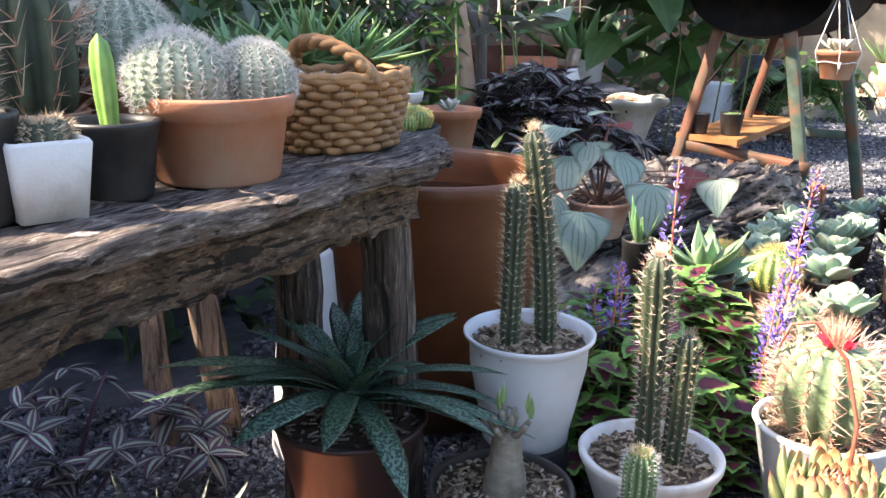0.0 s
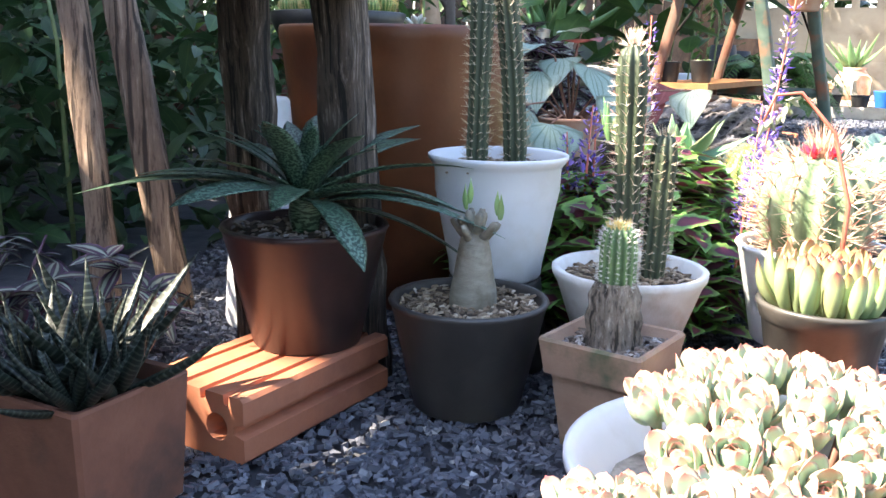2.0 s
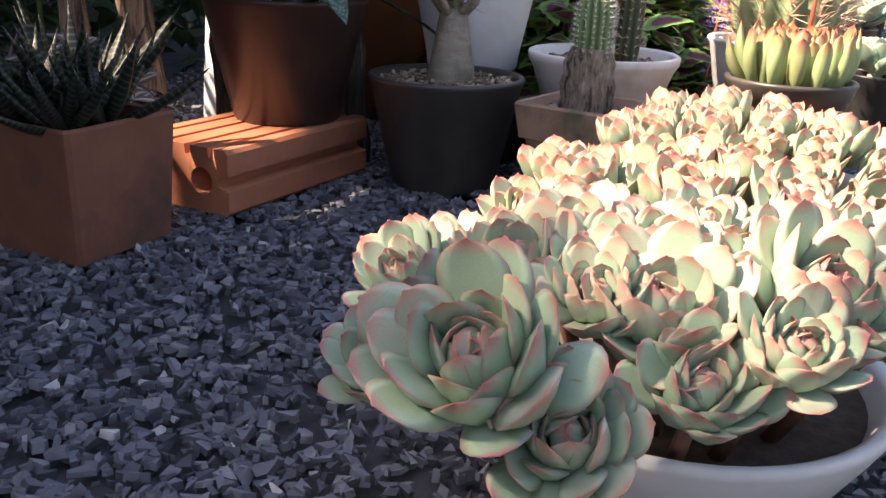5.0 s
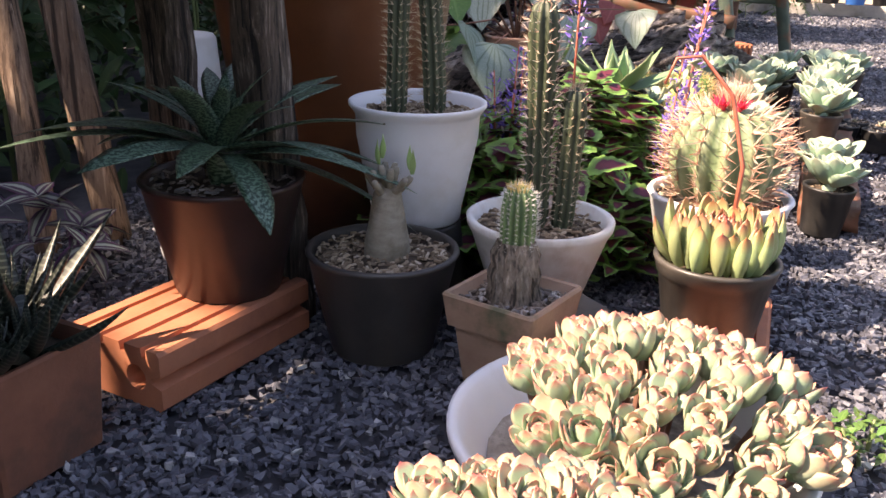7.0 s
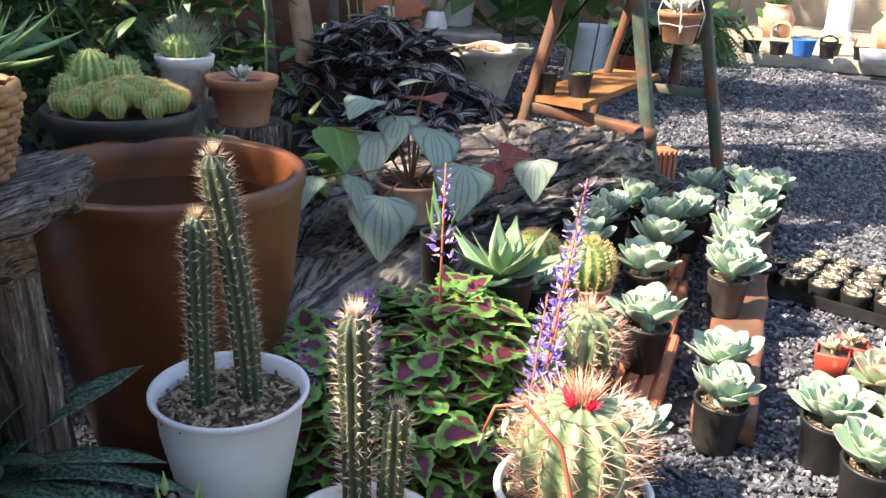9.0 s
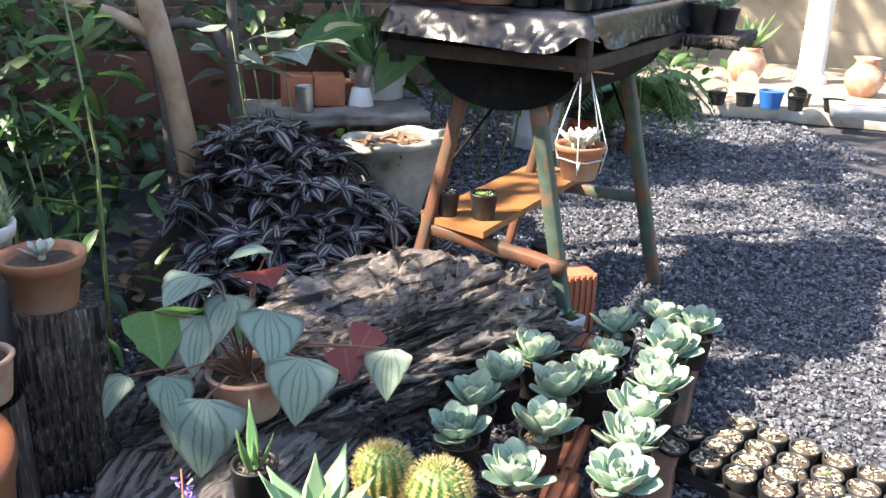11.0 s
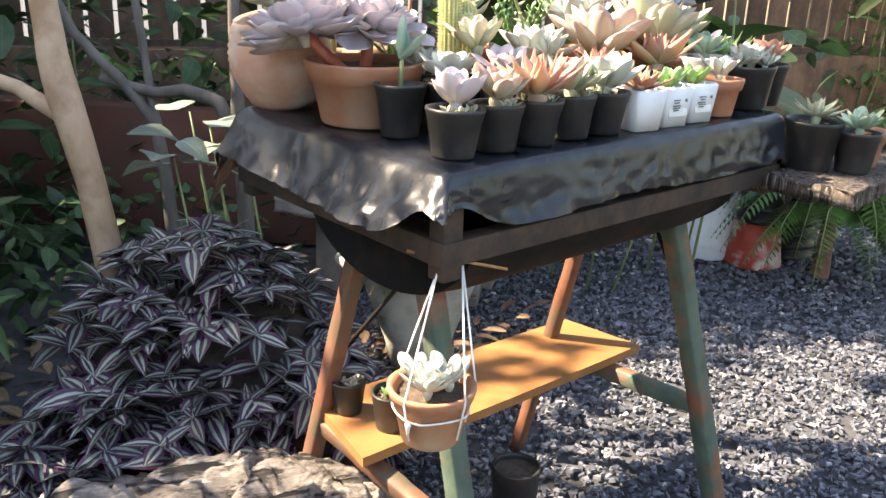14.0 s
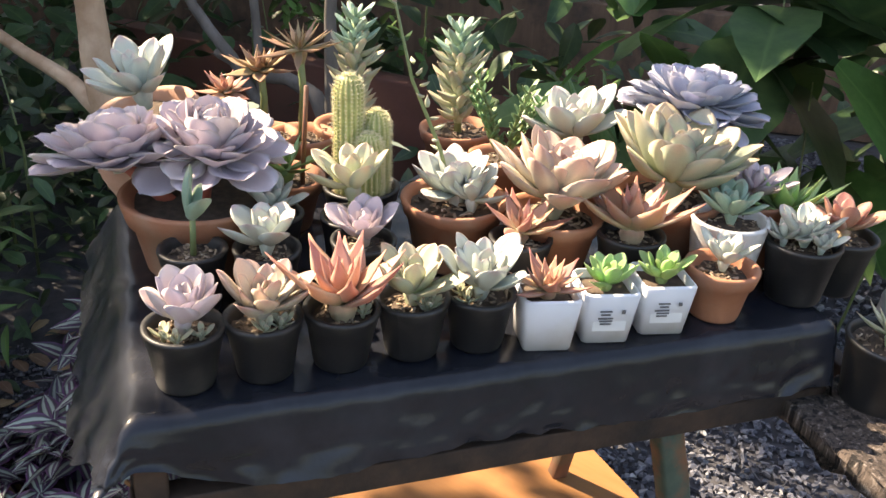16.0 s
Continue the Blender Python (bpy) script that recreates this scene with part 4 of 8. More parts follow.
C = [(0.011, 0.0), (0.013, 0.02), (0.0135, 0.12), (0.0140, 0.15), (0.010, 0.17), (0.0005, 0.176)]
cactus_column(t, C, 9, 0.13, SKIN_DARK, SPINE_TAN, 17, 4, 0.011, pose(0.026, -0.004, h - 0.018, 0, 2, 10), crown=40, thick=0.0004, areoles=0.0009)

# weathered square pot with a small cactus
t = thing("small_cactus", "small cactus with a corky base in a mossy square pot", "potted cactus", pose(0.221, 0.842, 0, 0, 0, 51))
part("pot", Shape().add(*square_pot(0.050, 0.036, 0.118, 0.006, 0.040, 0.006, 0.05)), MOSSY_CLAY, t, smooth=False)
part("soil", Shape().add(*box(0.092, 0.092, 0.008, 0, 0.098)), SOIL, t)
tagged(part("grit", chips(0.043, 0.106, 240, 0.009, True, 8), GRIT, t, "pale gravel and grit", smooth=False), kind="stuff")
part("stem", Shape().add(*lathe([(0.025, 0.098), (0.029, 0.110), (0.025, 0.122), (0.027, 0.135), (0.0235, 0.146), (0.025, 0.158), (0.0185, 0.174)], 52, 0.08, 13, 0.10)), CORK, t, "grey corky stem base")
C = [(0.0165, 0.162), (0.0175, 0.182), (0.0175, 0.207), (0.015, 0.224), (0.008, 0.231), (0.0005, 0.233)]
cactus_column(t, C, 14, 0.10, SKIN_DULL, SPINE_WHITE, 14, 6, 0.007, pose(0.002, 0, 0), crown=0, thick=0.0003)
C = Shape()
for _ in range(120):
    a, k = rnd(0, 6.28), rnd(0, 0.013)
    spikes(C, Vector((k * math.cos(a), k * math.sin(a), 0.228)), Vector((math.cos(a) * 0.4, math.sin(a) * 0.4, 1)).normalized(), rnd(0.006, 0.012))
tagged(part("crown", C, SPINE_GOLD, t, "tuft of golden wool", smooth=False), kind="stuff")

# red-tipped echeveria, barrel cactus and the blocks under them
ROW = 66.0
clay_block(pose(0.475, 0.90, 0, 0, 0, ROW), 0.24, 0.12, 0.045)
clay_block(pose(0.575, 1.145, 0, 0, 0, ROW), 0.24, 0.12, 0.045)
t = thing("red_tipped_echeveria", "yellow-green echeveria with red tips in a smoky nursery pot", "potted succulent", pose(0.452, 0.872, 0.045))
s = pot(t, 0.066, 0.050, 0.100, SMOKED_PLASTIC, lip=0.002, band=0.02, out=0.002)
rosette(t, STUBBY, 84, 0.060, s + 0.006, material=AGAV, inner=88, outer=52, core=0.5, spread=0.85, small=0.8, label="dense rosette of pointed plump leaves")
p = [Vector((0.01, 0.0, s)), Vector((0.018, 0.01, 0.20)), Vector((0.0, 0.02, 0.275)), Vector((-0.035, 0.03, 0.315)), Vector((-0.062, 0.03, 0.312)), Vector((-0.072, 0.03, 0.285))]
stem = part("flower_stalk", Shape().add(*tube(p, [0.0028, 0.0025, 0.0022, 0.002, 0.0018, 0.0012], 6)), PINK_STEM, t, "arching coral flower stalk")
for i in range(10):
    q = p[3].lerp(p[5], i / 9) + Vector((rnd(-0.006, 0.006), rnd(-0.006, 0.006), -0.004))
    part("bud", Shape().add(*fat_leaf(0.016, 0.007, 0.006, "blade", 0.1, 5)), GHOST, stem, "pale flower bud", m=aim(q.x, q.y, q.z, rnd(0, 360), rnd(-80, -20)))

t = thing("barrel_cactus", "round barrel cactus with red flowers in a white pot", "potted cactus", pose(0.512, 1.04, 0.045))
s = pot(t, 0.088, 0.064, 0.125, WHITE_PLASTIC, lip=0.004, mulch=200, seg=44)
C = [(0.040, -0.005), (0.056, 0.02), (0.064, 0.05), (0.062, 0.080), (0.050, 0.106), (0.030, 0.120), (0.012, 0.122), (0.0005, 0.121)]
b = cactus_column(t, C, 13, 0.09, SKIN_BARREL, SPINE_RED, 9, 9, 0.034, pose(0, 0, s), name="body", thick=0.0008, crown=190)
for x, y in ((-0.014, -0.008), (0.012, 0.002), (0.0, 0.015), (0.004, -0.016), (-0.012, 0.010)):
    rosette(b, POINTED, 14, 0.017, 0.122, Matrix.Rotation(x * 30, 4, "Y") @ Matrix.Rotation(-y * 30, 4, "X"), inner=86, outer=42, name="flower", label="crimson cactus flower", material=PETAL_RED, at=(x, y))

# big bowl of pale echeverias and the front pot
t = thing("echeveria_bowl", "white bowl packed with pale pink-edged echeveria rosettes", "bowl of succulents", pose(0.295, 0.625, 0))
part("bowl", Shape().add(*lathe([(0.0005, 0), (0.085, 0), (0.09, 0.004), (0.128, 0.04), (0.150, 0.068), (0.158, 0.078), (0.158, 0.083), (0.154, 0.085), (0.147, 0.08), (0.138, 0.066), (0.124, 0.046), (0.118, 0.040)], 56)), WHITE_PLASTIC, t)
part("soil", soil_disc(0.123, 0.045), MULCH_SOIL, t)
g = random.Random(4)


def packed(g, radius, lo, hi, close, tries=6000, keep=None, first=()):
    """Discs of radius lo to hi packed inside a circle, overlapping by the factor close."""
    out = list(first)
    for _ in range(tries):
        k, a = radius * math.sqrt(g.random()), g.uniform(0, 6.283)
        x, y, r = k * math.cos(a), k * math.sin(a), g.uniform(lo, hi)
        if keep and not keep(x, y):
            continue
        if all((x - q[0]) ** 2 + (y - q[1]) ** 2 > (close * (r + q[2])) ** 2 for q in out):
            out.append((x, y, r))
    return out


for x, y, r in packed(g, 0.145, 0.020, 0.028, 0.66, keep=lambda x, y: x > -0.088 and not (x < 0.0 and y > 0.055)):
    k = math.hypot(x, y) / 0.15
    z = 0.086 + 0.046 * (1 - k * k) + g.uniform(-0.003, 0.004)
    rosette(t, CUP, 34, r * 1.24, z, Euler((-y * 4.5, x * 4.5, 0)).to_matrix().to_4x4(), inner=102, outer=32, spread=0.22, material=ECH_PALE, at=(x, y), core=0.24, small=0.42)
    part("stem", Shape().add(*tube([(x * 0.75, y * 0.75, 0.042), (x, y, z - 0.004)], [0.004, 0.0035], 6)), BROWN_STEM, t)
t = thing("echeveria_pot", "low white pot overflowing with blue-green pink-tipped echeverias", "potted succulent", pose(0.165, 0.345, 0))
part("pot", Shape().add(*lathe([(0.0005, 0), (0.072, 0), (0.077, 0.004), (0.102, 0.050), (0.110, 0.066), (0.111, 0.071), (0.108, 0.073), (0.102, 0.069), (0.096, 0.056)], 44, 0.006)), WHITE_PLASTIC, t)
part("soil", soil_disc(0.098, 0.056), SOIL, t)
g = random.Random(14)
front = [(-0.121, -0.137, 0.034), (-0.150, -0.106, 0.023), (-0.143, -0.048, 0.024), (-0.122, -0.030, 0.020), (-0.096, -0.048, 0.028), (-0.044, -0.092, 0.031), (0.018, -0.095, 0.032), (-0.070, -0.088, 0.022), (-0.038, -0.128, 0.023), (-0.093, -0.156, 0.025), (0.050, -0.100, 0.032), (-0.005, -0.128, 0.022), (0.025, -0.050, 0.028), (-0.030, -0.050, 0.026), (0.088, -0.060, 0.026)]
edge = len(front)
for i, (x, y, r) in enumerate(packed(g, 0.112, 0.020, 0.030, 0.64, first=front, keep=lambda x, y: x < 0.075 and x > (-0.055 if y > 0.02 else -0.085))):
    k = math.hypot(x, y) / 0.13
    z = 0.136 - 0.006 * k * k + 0.03 * max(0, y) + g.uniform(-0.004, 0.006) + (0.004 if i == 0 else -0.012 if i in (1, 8, 9) else 0)
    mt = ECH_PINKTIP if i < edge or y < 0.0 else ECH_PALE
    rosette(t, CUP, 42, r * 1.14, z, Euler((-y * 3.0 + 0.2, x * 3.0, 0)).to_matrix().to_4x4(), inner=102, outer=14, spread=0.26, material=mt, at=(x, y), core=0.24, small=0.42)
    part("stem", Shape().add(*tube([(x * 0.55, y * 0.55, 0.05), (x * 0.8, y * 0.8, z * 0.75), (x, y, z)], [0.0045, 0.004, 0.0035], 6)), BROWN_STEM, t)

# ---- the rustic bench and the pots on it ----
BENCH = pose(0.015, 1.005, 0, 0, 0, 60)   # local -x runs along the plank, +y to its back


def rough_plank(lx, ly, lz, seed, chew=0.006, nx=44, ny=10, wane=0.0, cut=0.0):
    """A weathered plank with gnawed edges and a cracked top; local x from -lx to 0, y from 0 to ly, top at z 0."""
    v, f, uv = [], [], []
    ring = []
    for j in range(ny + 1):
        ring.append((j / ny, 0.0))
    for k in (0.25, 0.5, 0.75, 1.0):
        ring.append((1.0, -k))
    for j in range(ny - 1, -1, -1):
        ring.append((j / ny, -1.0))
    for k in (0.75, 0.5, 0.25):
        ring.append((0.0, -k))
    m = len(ring)
    for i in range(nx + 1):
        x = -lx + lx * i / nx
        for a, b in ring:
            y, z = a * ly, b * lz
            n1 = noise.noise((x * 9 + seed, y * 30, z * 30))
            n2 = noise.noise((x * 40, y * 90 + seed, z * 90))
            edge = 1.0 if a in (0.0, 1.0) else 0.0
            end = cut * max(0.0, 1 - y / 0.06) * max(0.0, 1 + x / 0.12)
            pit = max(0.0, noise.noise((x * 55 + seed, y * 70, z * 70)) - 0.25)
            n2 -= 2.2 * pit
            v.append((x - end + chew * n1 * (1 if i in (0, nx) else 0.2) * 2, y + (chew * n1 * 2 + chew * 0.6 * n2) * edge + wane * edge * (-b) * (1 if a == 0 else -1), z + chew * 0.5 * n2 + chew * 0.7 * n1 * (1 if b in (0.0, -1.0) else 0)))
            uv.append((x, y))
    for i in range(nx):
        for j in range(m):
            f.append((i * m + j, i * m + (j + 1) % m, (i + 1) * m + (j + 1) % m, (i + 1) * m + j))
    f.append(tuple(reversed(range(m))))
    f.append(tuple(nx * m + j for j in range(m)))
    return v, [tuple(reversed(q)) for q in f], uv


def post(a, b, sx, sy, m=None, chew=0.004, n=14, taper=1.0):
    """A rough squared timber from a to b."""
    a, b = Vector(a), Vector(b)
    d = (b - a)
    side = Vector((0, 1, 0)).cross(d).normalized()
    if side.length < 0.5:
        side = Vector((1, 0, 0))
    up = d.cross(side).normalized()
    v, f, uv = [], [], []
    sq = [(-1, -0.8), (-0.8, -1), (0.8, -1), (1, -0.8), (1, 0.8), (0.8, 1), (-0.8, 1), (-1, 0.8)]
    for i in range(n + 1):
        c = a + d * (i / n)
        k = 1 + (taper - 1) * i / n
        for x, y in sq:
            nz = noise.noise((c.x * 30 + x, c.y * 30 + y, c.z * 22)) * chew
            p = c + side * (x * sx / 2 * k + nz * x) + up * (y * sy / 2 * k + nz * y)
            v.append(p)
            uv.append((x, i / n))
    for i in range(n):
        for j in range(8):
            f.append((i * 8 + j, i * 8 + (j + 1) % 8, (i + 1) * 8 + (j + 1) % 8, (i + 1) * 8 + j))
    f.append(tuple(reversed(range(8))))
    f.append(tuple(n * 8 + j for j in range(8)))
    return v, f, uv


t = thing("rustic_bench", "dark weathered timber bench holding cactus pots", "bench", BENCH)
part("plank", Shape().add(*rough_plank(1.03, 0.19, 0.022, 3.0, 0.007, 190, 30, cut=0.085)), PLANK_WOOD, t, "cracked grey-brown top plank", m=Matrix.Translation((0.070, -0.008, 0.530)))
part("plank", Shape().add(*rough_plank(0.98, 0.14, 0.030, 6.0, 0.007, 110, 20)), PLANK_WOOD, t, "cracked grey-brown rear plank", m=Matrix.Translation((0.03, 0.195, 0.528)))
part("apron", Shape().add(*rough_plank(0.93, 0.035, 0.060, 8.0, 0.011, 190, 8)), APRON_WOOD, t, "pitted front rail", m=Matrix.Translation((-0.045, 0.018, 0.511)))
for a, b in (((-0.050, 0.070, 0.505), (-0.005, 0.060, -0.01)), ((-0.035, 0.215, 0.505), (0.0, 0.225, -0.01)), ((-0.90, 0.05, 0.505), (-0.93, 0.03, -0.01)), ((-0.90, 0.25, 0.505), (-0.93, 0.27, -0.01))):
    part("leg", Shape().add(*post(a, b, 0.050, 0.050, chew=0.006)), OLD_WOOD, t)

t = thing("timber_prop", "two leaning sunlit timber props under the bench", "timber prop", pose(0, 0, 0))
part("prop", Shape().add(*post((-0.480, 1.32, 0.56), (-0.435, 1.27, -0.01), 0.035, 0.03)), PROP_WOOD, t)
part("prop", Shape().add(*post((-0.430, 1.35, 0.56), (-0.350, 1.33, -0.01), 0.045, 0.03)), PROP_WOOD, t)


t = thing("white_pot", "tall white plastic pot standing in the shade behind the bench", "pot", pose(-0.200, 1.265, 0.0))
part("pot", Shape().add(*lathe([(0.060, 0), (0.062, 0.01), (0.040, 0.325), (0.036, 0.33), (0.0005, 0.33)], 28)), WHITE_PLASTIC, t)


def bench_at(x, y, z=0.531, rz=0):
    return pose(x, y, z, 0, 0, rz)


t = thing("ball_cactus", "two white-spined ball cacti filling a terracotta pot", "potted cactus", bench_at(-0.205, 0.80))
s = pot(t, 0.066, 0.056, 0.078, TERRACOTTA, band=0.020, out=0.006, wall=0.006, mulch=150, grit=GRIT, seg=44)
woolly_ball(t, 0.0435, 0.043, pose(-0.027, -0.020, s))
woolly_ball(t, 0.0375, 0.037, pose(0.030, 0.020, s))

t = thing("stalk_cactus", "single green angled cactus stalk in a scuffed black pot", "potted cactus", bench_at(-0.268, 0.712))
s = pot(t, 0.0365, 0.029, 0.064, BLACK_PLASTIC, lip=0.001, band=0.012, out=0.001, mulch=90)
part("stalk", Shape().add(*lathe([(0.0060, -0.005), (0.0066, 0.01), (0.0078, 0.03), (0.0078, 0.058), (0.006, 0.072), (0.0005, 0.080)], 30, 0.04, 3, 0.32)), SKIN_STALK, t, m=pose(-0.002, 0.0, s, 0, -3, 50))

t = thing("square_pot_cactus", "dark spiny little cactus in a white square pot", "potted cactus", bench_at(-0.296, 0.640, 0.531, 40))
part("pot", Shape().add(*square_pot(0.030, 0.024, 0.060, 0.004, corner=0.12)), WHITE_CERAMIC, t)
part("soil", Shape().add(*box(0.052, 0.052, 0.006, 0, 0.046)), SOIL, t)
tagged(part("grit", chips(0.024, 0.052, 60, 0.006, True, 3), GRIT, t, "pale grit", smooth=False), kind="stuff")
for x, y in ((-0.01, 0.006), (0.012, 0.004), (0.0, -0.012)):
    cactus_column(t, [(0.009, -0.004), (0.0125, 0.006), (0.010, 0.015), (0.0005, 0.019)], 10, 0.1, SKIN_DARK, SPINE_TAN, 6, 6, 0.008, pose(x, y, 0.054), name="ball", thick=0.0004, crown=20)

t = thing("black_pot", "black plastic pot with a leaning spiny cactus", "potted cactus", bench_at(-0.338, 0.617))
s = pot(t, 0.036, 0.029, 0.080, BLACK_PLASTIC, lip=0.001)
cactus_column(t, [(0.014, 0), (0.018, 0.03), (0.018, 0.08), (0.010, 0.10), (0.0005, 0.104)], 8, 0.12, SKIN_DARK, SPINE_TAN, 12, 5, 0.018, pose(0, 0, s), crown=20)

t = thing("long_spined_cactus", "long-spined dark cactus in a terracotta pot", "potted cactus", bench_at(-0.385, 0.835))
s = pot(t, 0.044, 0.036, 0.055, TERRACOTTA, band=0.016, out=0.004, wall=0.005)
cactus_column(t, [(0.022, -0.005), (0.036, 0.02), (0.038, 0.06), (0.034, 0.11), (0.020, 0.14), (0.0005, 0.148)], 9, 0.14, SKIN_DARK, SPINE_RED, 7, 5, 0.050, pose(0, 0, s), thick=0.0009, crown=30)

t = thing("grey_ball_cactus", "large grey ball cactus in a tall terracotta pot", "potted cactus", bench_at(-0.335, 0.93))
s = pot(t, 0.052, 0.042, 0.085, TERRACOTTA, band=0.018, out=0.004, wall=0.005)
woolly_ball(t, 0.056, 0.062, pose(0, 0, s), 17, 26)

# wicker basket
t = thing("wicker_basket", "woven wicker basket with a twisted handle holding small plants", "basket", bench_at(-0.112, 0.985, 0.533, 52))


def oval(k, a, z, r):
    return Vector((k * 0.086 * math.cos(a), k * 0.058 * math.sin(a), z))


def weave(strands=32, rows=9, h=0.076):
    sh = Shape()
    for j in range(strands):
        a = 2 * math.pi * j / strands
        sh.add(*tube([oval(0.80 + 0.22 * q, a, h * q, 0) for q in (0, 0.35, 0.7, 1.0)], 0.0016, 6))
    return sh


def course(j, strands=32, h=0.076, rows=9):
    z = h * (j + 0.5) / rows
    k = 0.80 + 0.22 * z / h
    pts = []
    n = strands * 4
    for i in range(n + 1):
        a = 2 * math.pi * i / n
        w = 1 + 0.072 * math.cos(strands / 2 * a + math.pi * j)
        pts.append(oval(k * w, a, z + 0.0008 * math.sin(9 * a + j), 0))
    return tube(pts, 0.0046, 7, False)


tagged(part("stakes", weave(), WICKER, t, "upright willow stakes"), kind="stuff")
for j in range(9):
    part("woven_course", Shape().add(*course(j)), WICKER, t)
for q in range(2):
    pts = [oval(1.03, 2 * math.pi * i / 60, 0.080 + 0.003 * math.sin(i * 0.9 + q * 3.1), 0) * 1.0 for i in range(61)]
    part("rim", Shape().add(*tube(pts, 0.005, 7, False)), WICKER, t)
for q in range(3):
    pts = []
    for i in range(31):
        a = math.pi * i / 30
        w = i * 0.8 + q * 2.09
        pts.append(Vector((-0.008 - 0.030 * math.sin(a) + 0.0055 * math.cos(w), -0.057 * math.cos(a) * 1.03 + 0.0055 * math.sin(w) * 0.6, 0.076 + 0.040 * math.sin(a) + 0.004 * math.sin(w))))
    part("handle", Shape().add(*tube(pts, 0.0055, 7)), WICKER, t, "twisted wicker handle")
part("liner", soil_disc(0.048, 0.055), SOIL, t)
for x, y in ((-0.035, 0.01), (-0.03, -0.018), (-0.05, 0.0)):
    rosette(t, SPOON, 16, 0.022, 0.068, material=FROST, at=(x, y), label="small frosted rosette")
sh = leaf_cloud(Shape(), OVAL, 18, in_boxes([(0.01, -0.03, 0.066, 0.06, 0.03, 0.085)]), 0.028, 1.0, 5)
tagged(part("dry_leaves", sh, LEAF_DRY, t, "curled dry brown leaves"), kind="stuff")

t = thing("aloe", "large bright green aloe in a black pot on the bench", "aloe plant", bench_at(-0.185, 1.10))
pot(t, 0.05, 0.042, 0.07, BLACK_PLASTIC, lip=0.002)
for x, y, z, r in ((0.02, -0.01, 0.085, 0.130), (0.075, 0.03, 0.085, 0.110), (-0.06, -0.03, 0.080, 0.105)):
    rosette(t, fat_leaf(1, 0.17, 0.09, "blade", 0.10), 26, r, z, material=ALOE, at=(x, y), inner=84, outer=5, core=0.1)

# ---- behind the bench: the big water pot and its neighbours ----
t = thing("water_pot", "huge rust-brown glazed pot filled with water", "water pot", pose(-0.003, 1.425, 0))
part("pot", Shape().add(*lathe([(0.0005, 0), (0.115, 0), (0.125, 0.008), (0.150, 0.12), (0.172, 0.26), (0.184, 0.36), (0.188, 0.400), (0.192, 0.412), (0.193, 0.428), (0.190, 0.433), (0.177, 0.433), (0.173, 0.428), (0.172, 0.40), (0.168, 0.34), (0.158, 0.25), (0.0005, 0.24)], 72, 0.004)), BIG_GLAZE, t)
m_, nt_, b_ = nodes_of("dark_water")
b_.inputs["Base Color"].default_value, b_.inputs["Roughness"].default_value = (0.02, 0.012, 0.008, 1), 0.12
b_.inputs["Transmission Weight"].default_value, b_.inputs["IOR"].default_value = 0.5, 1.15
part("water", Shape().add(*lathe([(0.0005, 0.372), (0.1695, 0.372), (0.168, 0.369), (0.0005, 0.369)], 48)), m_, t, "still dark water")

t = thing("cactus_bowl", "wide black bowl crowded with small green cacti", "potted cactus", pose(-0.125, 1.685, 0.0))
part("stand", Shape().add(*lathe([(0.09, 0), (0.085, 0.2), (0.08, 0.385)], 20, 0.06)), OLD_WOOD, t, "round timber stand")
part("bowl", Shape().add(*lathe([(0.0005, 0), (0.085, 0), (0.10, 0.01), (0.122, 0.06), (0.126, 0.078), (0.122, 0.08), (0.115, 0.066)], 44)), BLACK_PLASTIC, t, m=Matrix.Translation((0, 0, 0.385)))
part("soil", soil_disc(0.115, 0.45), SOIL, t)
g = random.Random(9)
for i in range(92):
    k, a = 0.10 * math.sqrt(g.random()), g.uniform(0, 6.28)
    r = g.uniform(0.009, 0.016)
    C = [(r * 0.6, -0.006), (r, r * 0.5), (r * 1.02, r * 1.0), (r * 0.75, r * 1.5), (r * 0.25, r * 1.75), (0.0005, r * 1.78)]
    cactus_column(t, C, 14, 0.07, SKIN_GREEN, SPINE_GOLD, 9, 5, 0.006, pose(k * math.cos(a), k * math.sin(a), 0.455 + 0.02 * (1 - (k / 0.1) ** 2) + g.uniform(0, 0.014)), name="ball", thick=0.0004, seg_per=4, crown=10)

for x, y, r, h in ((-0.055, 0.040, 0.034, 0.095), (-0.010, 0.075, 0.026, 0.080), (-0.085, 0.0, 0.022, 0.060), (0.030, 0.010, 0.022, 0.058)):
    C = [(r * 0.7, -0.006), (r, h * 0.3), (r * 1.02, h * 0.62), (r * 0.75, h * 0.88), (r * 0.25, h * 0.99), (0.0005, h)]
    cactus_column(t, C, 15, 0.09, SKIN_GREEN, SPINE_GOLD, 12, 5, 0.006, pose(x, y, 0.455), name="column", thick=0.0004, seg_per=4, crown=12)
single("tree_stump", Shape().add(*lathe([(0.085, 0), (0.075, 0.1), (0.07, 0.25), (0.068, 0.385), (0.0005, 0.388)], 24, 0.12)), GREY_BARK, "grey sawn tree stump used as a stand", "stump", m=pose(-0.11, 2.14, 0))
t = thing("whitewashed_pot", "grassy-spined cactus in a flaking whitewashed pot", "potted cactus", pose(-0.105, 2.13, 0.388))
s = pot(t, 0.056, 0.042, 0.098, surface("flaking_whitewash", (0.74, 0.72, 0.69), (0.86, 0.84, 0.81), 30, 0.85, 0.4, 120, (0.40, 0.20, 0.13), 16), band=0.026, out=0.006, wall=0.006)
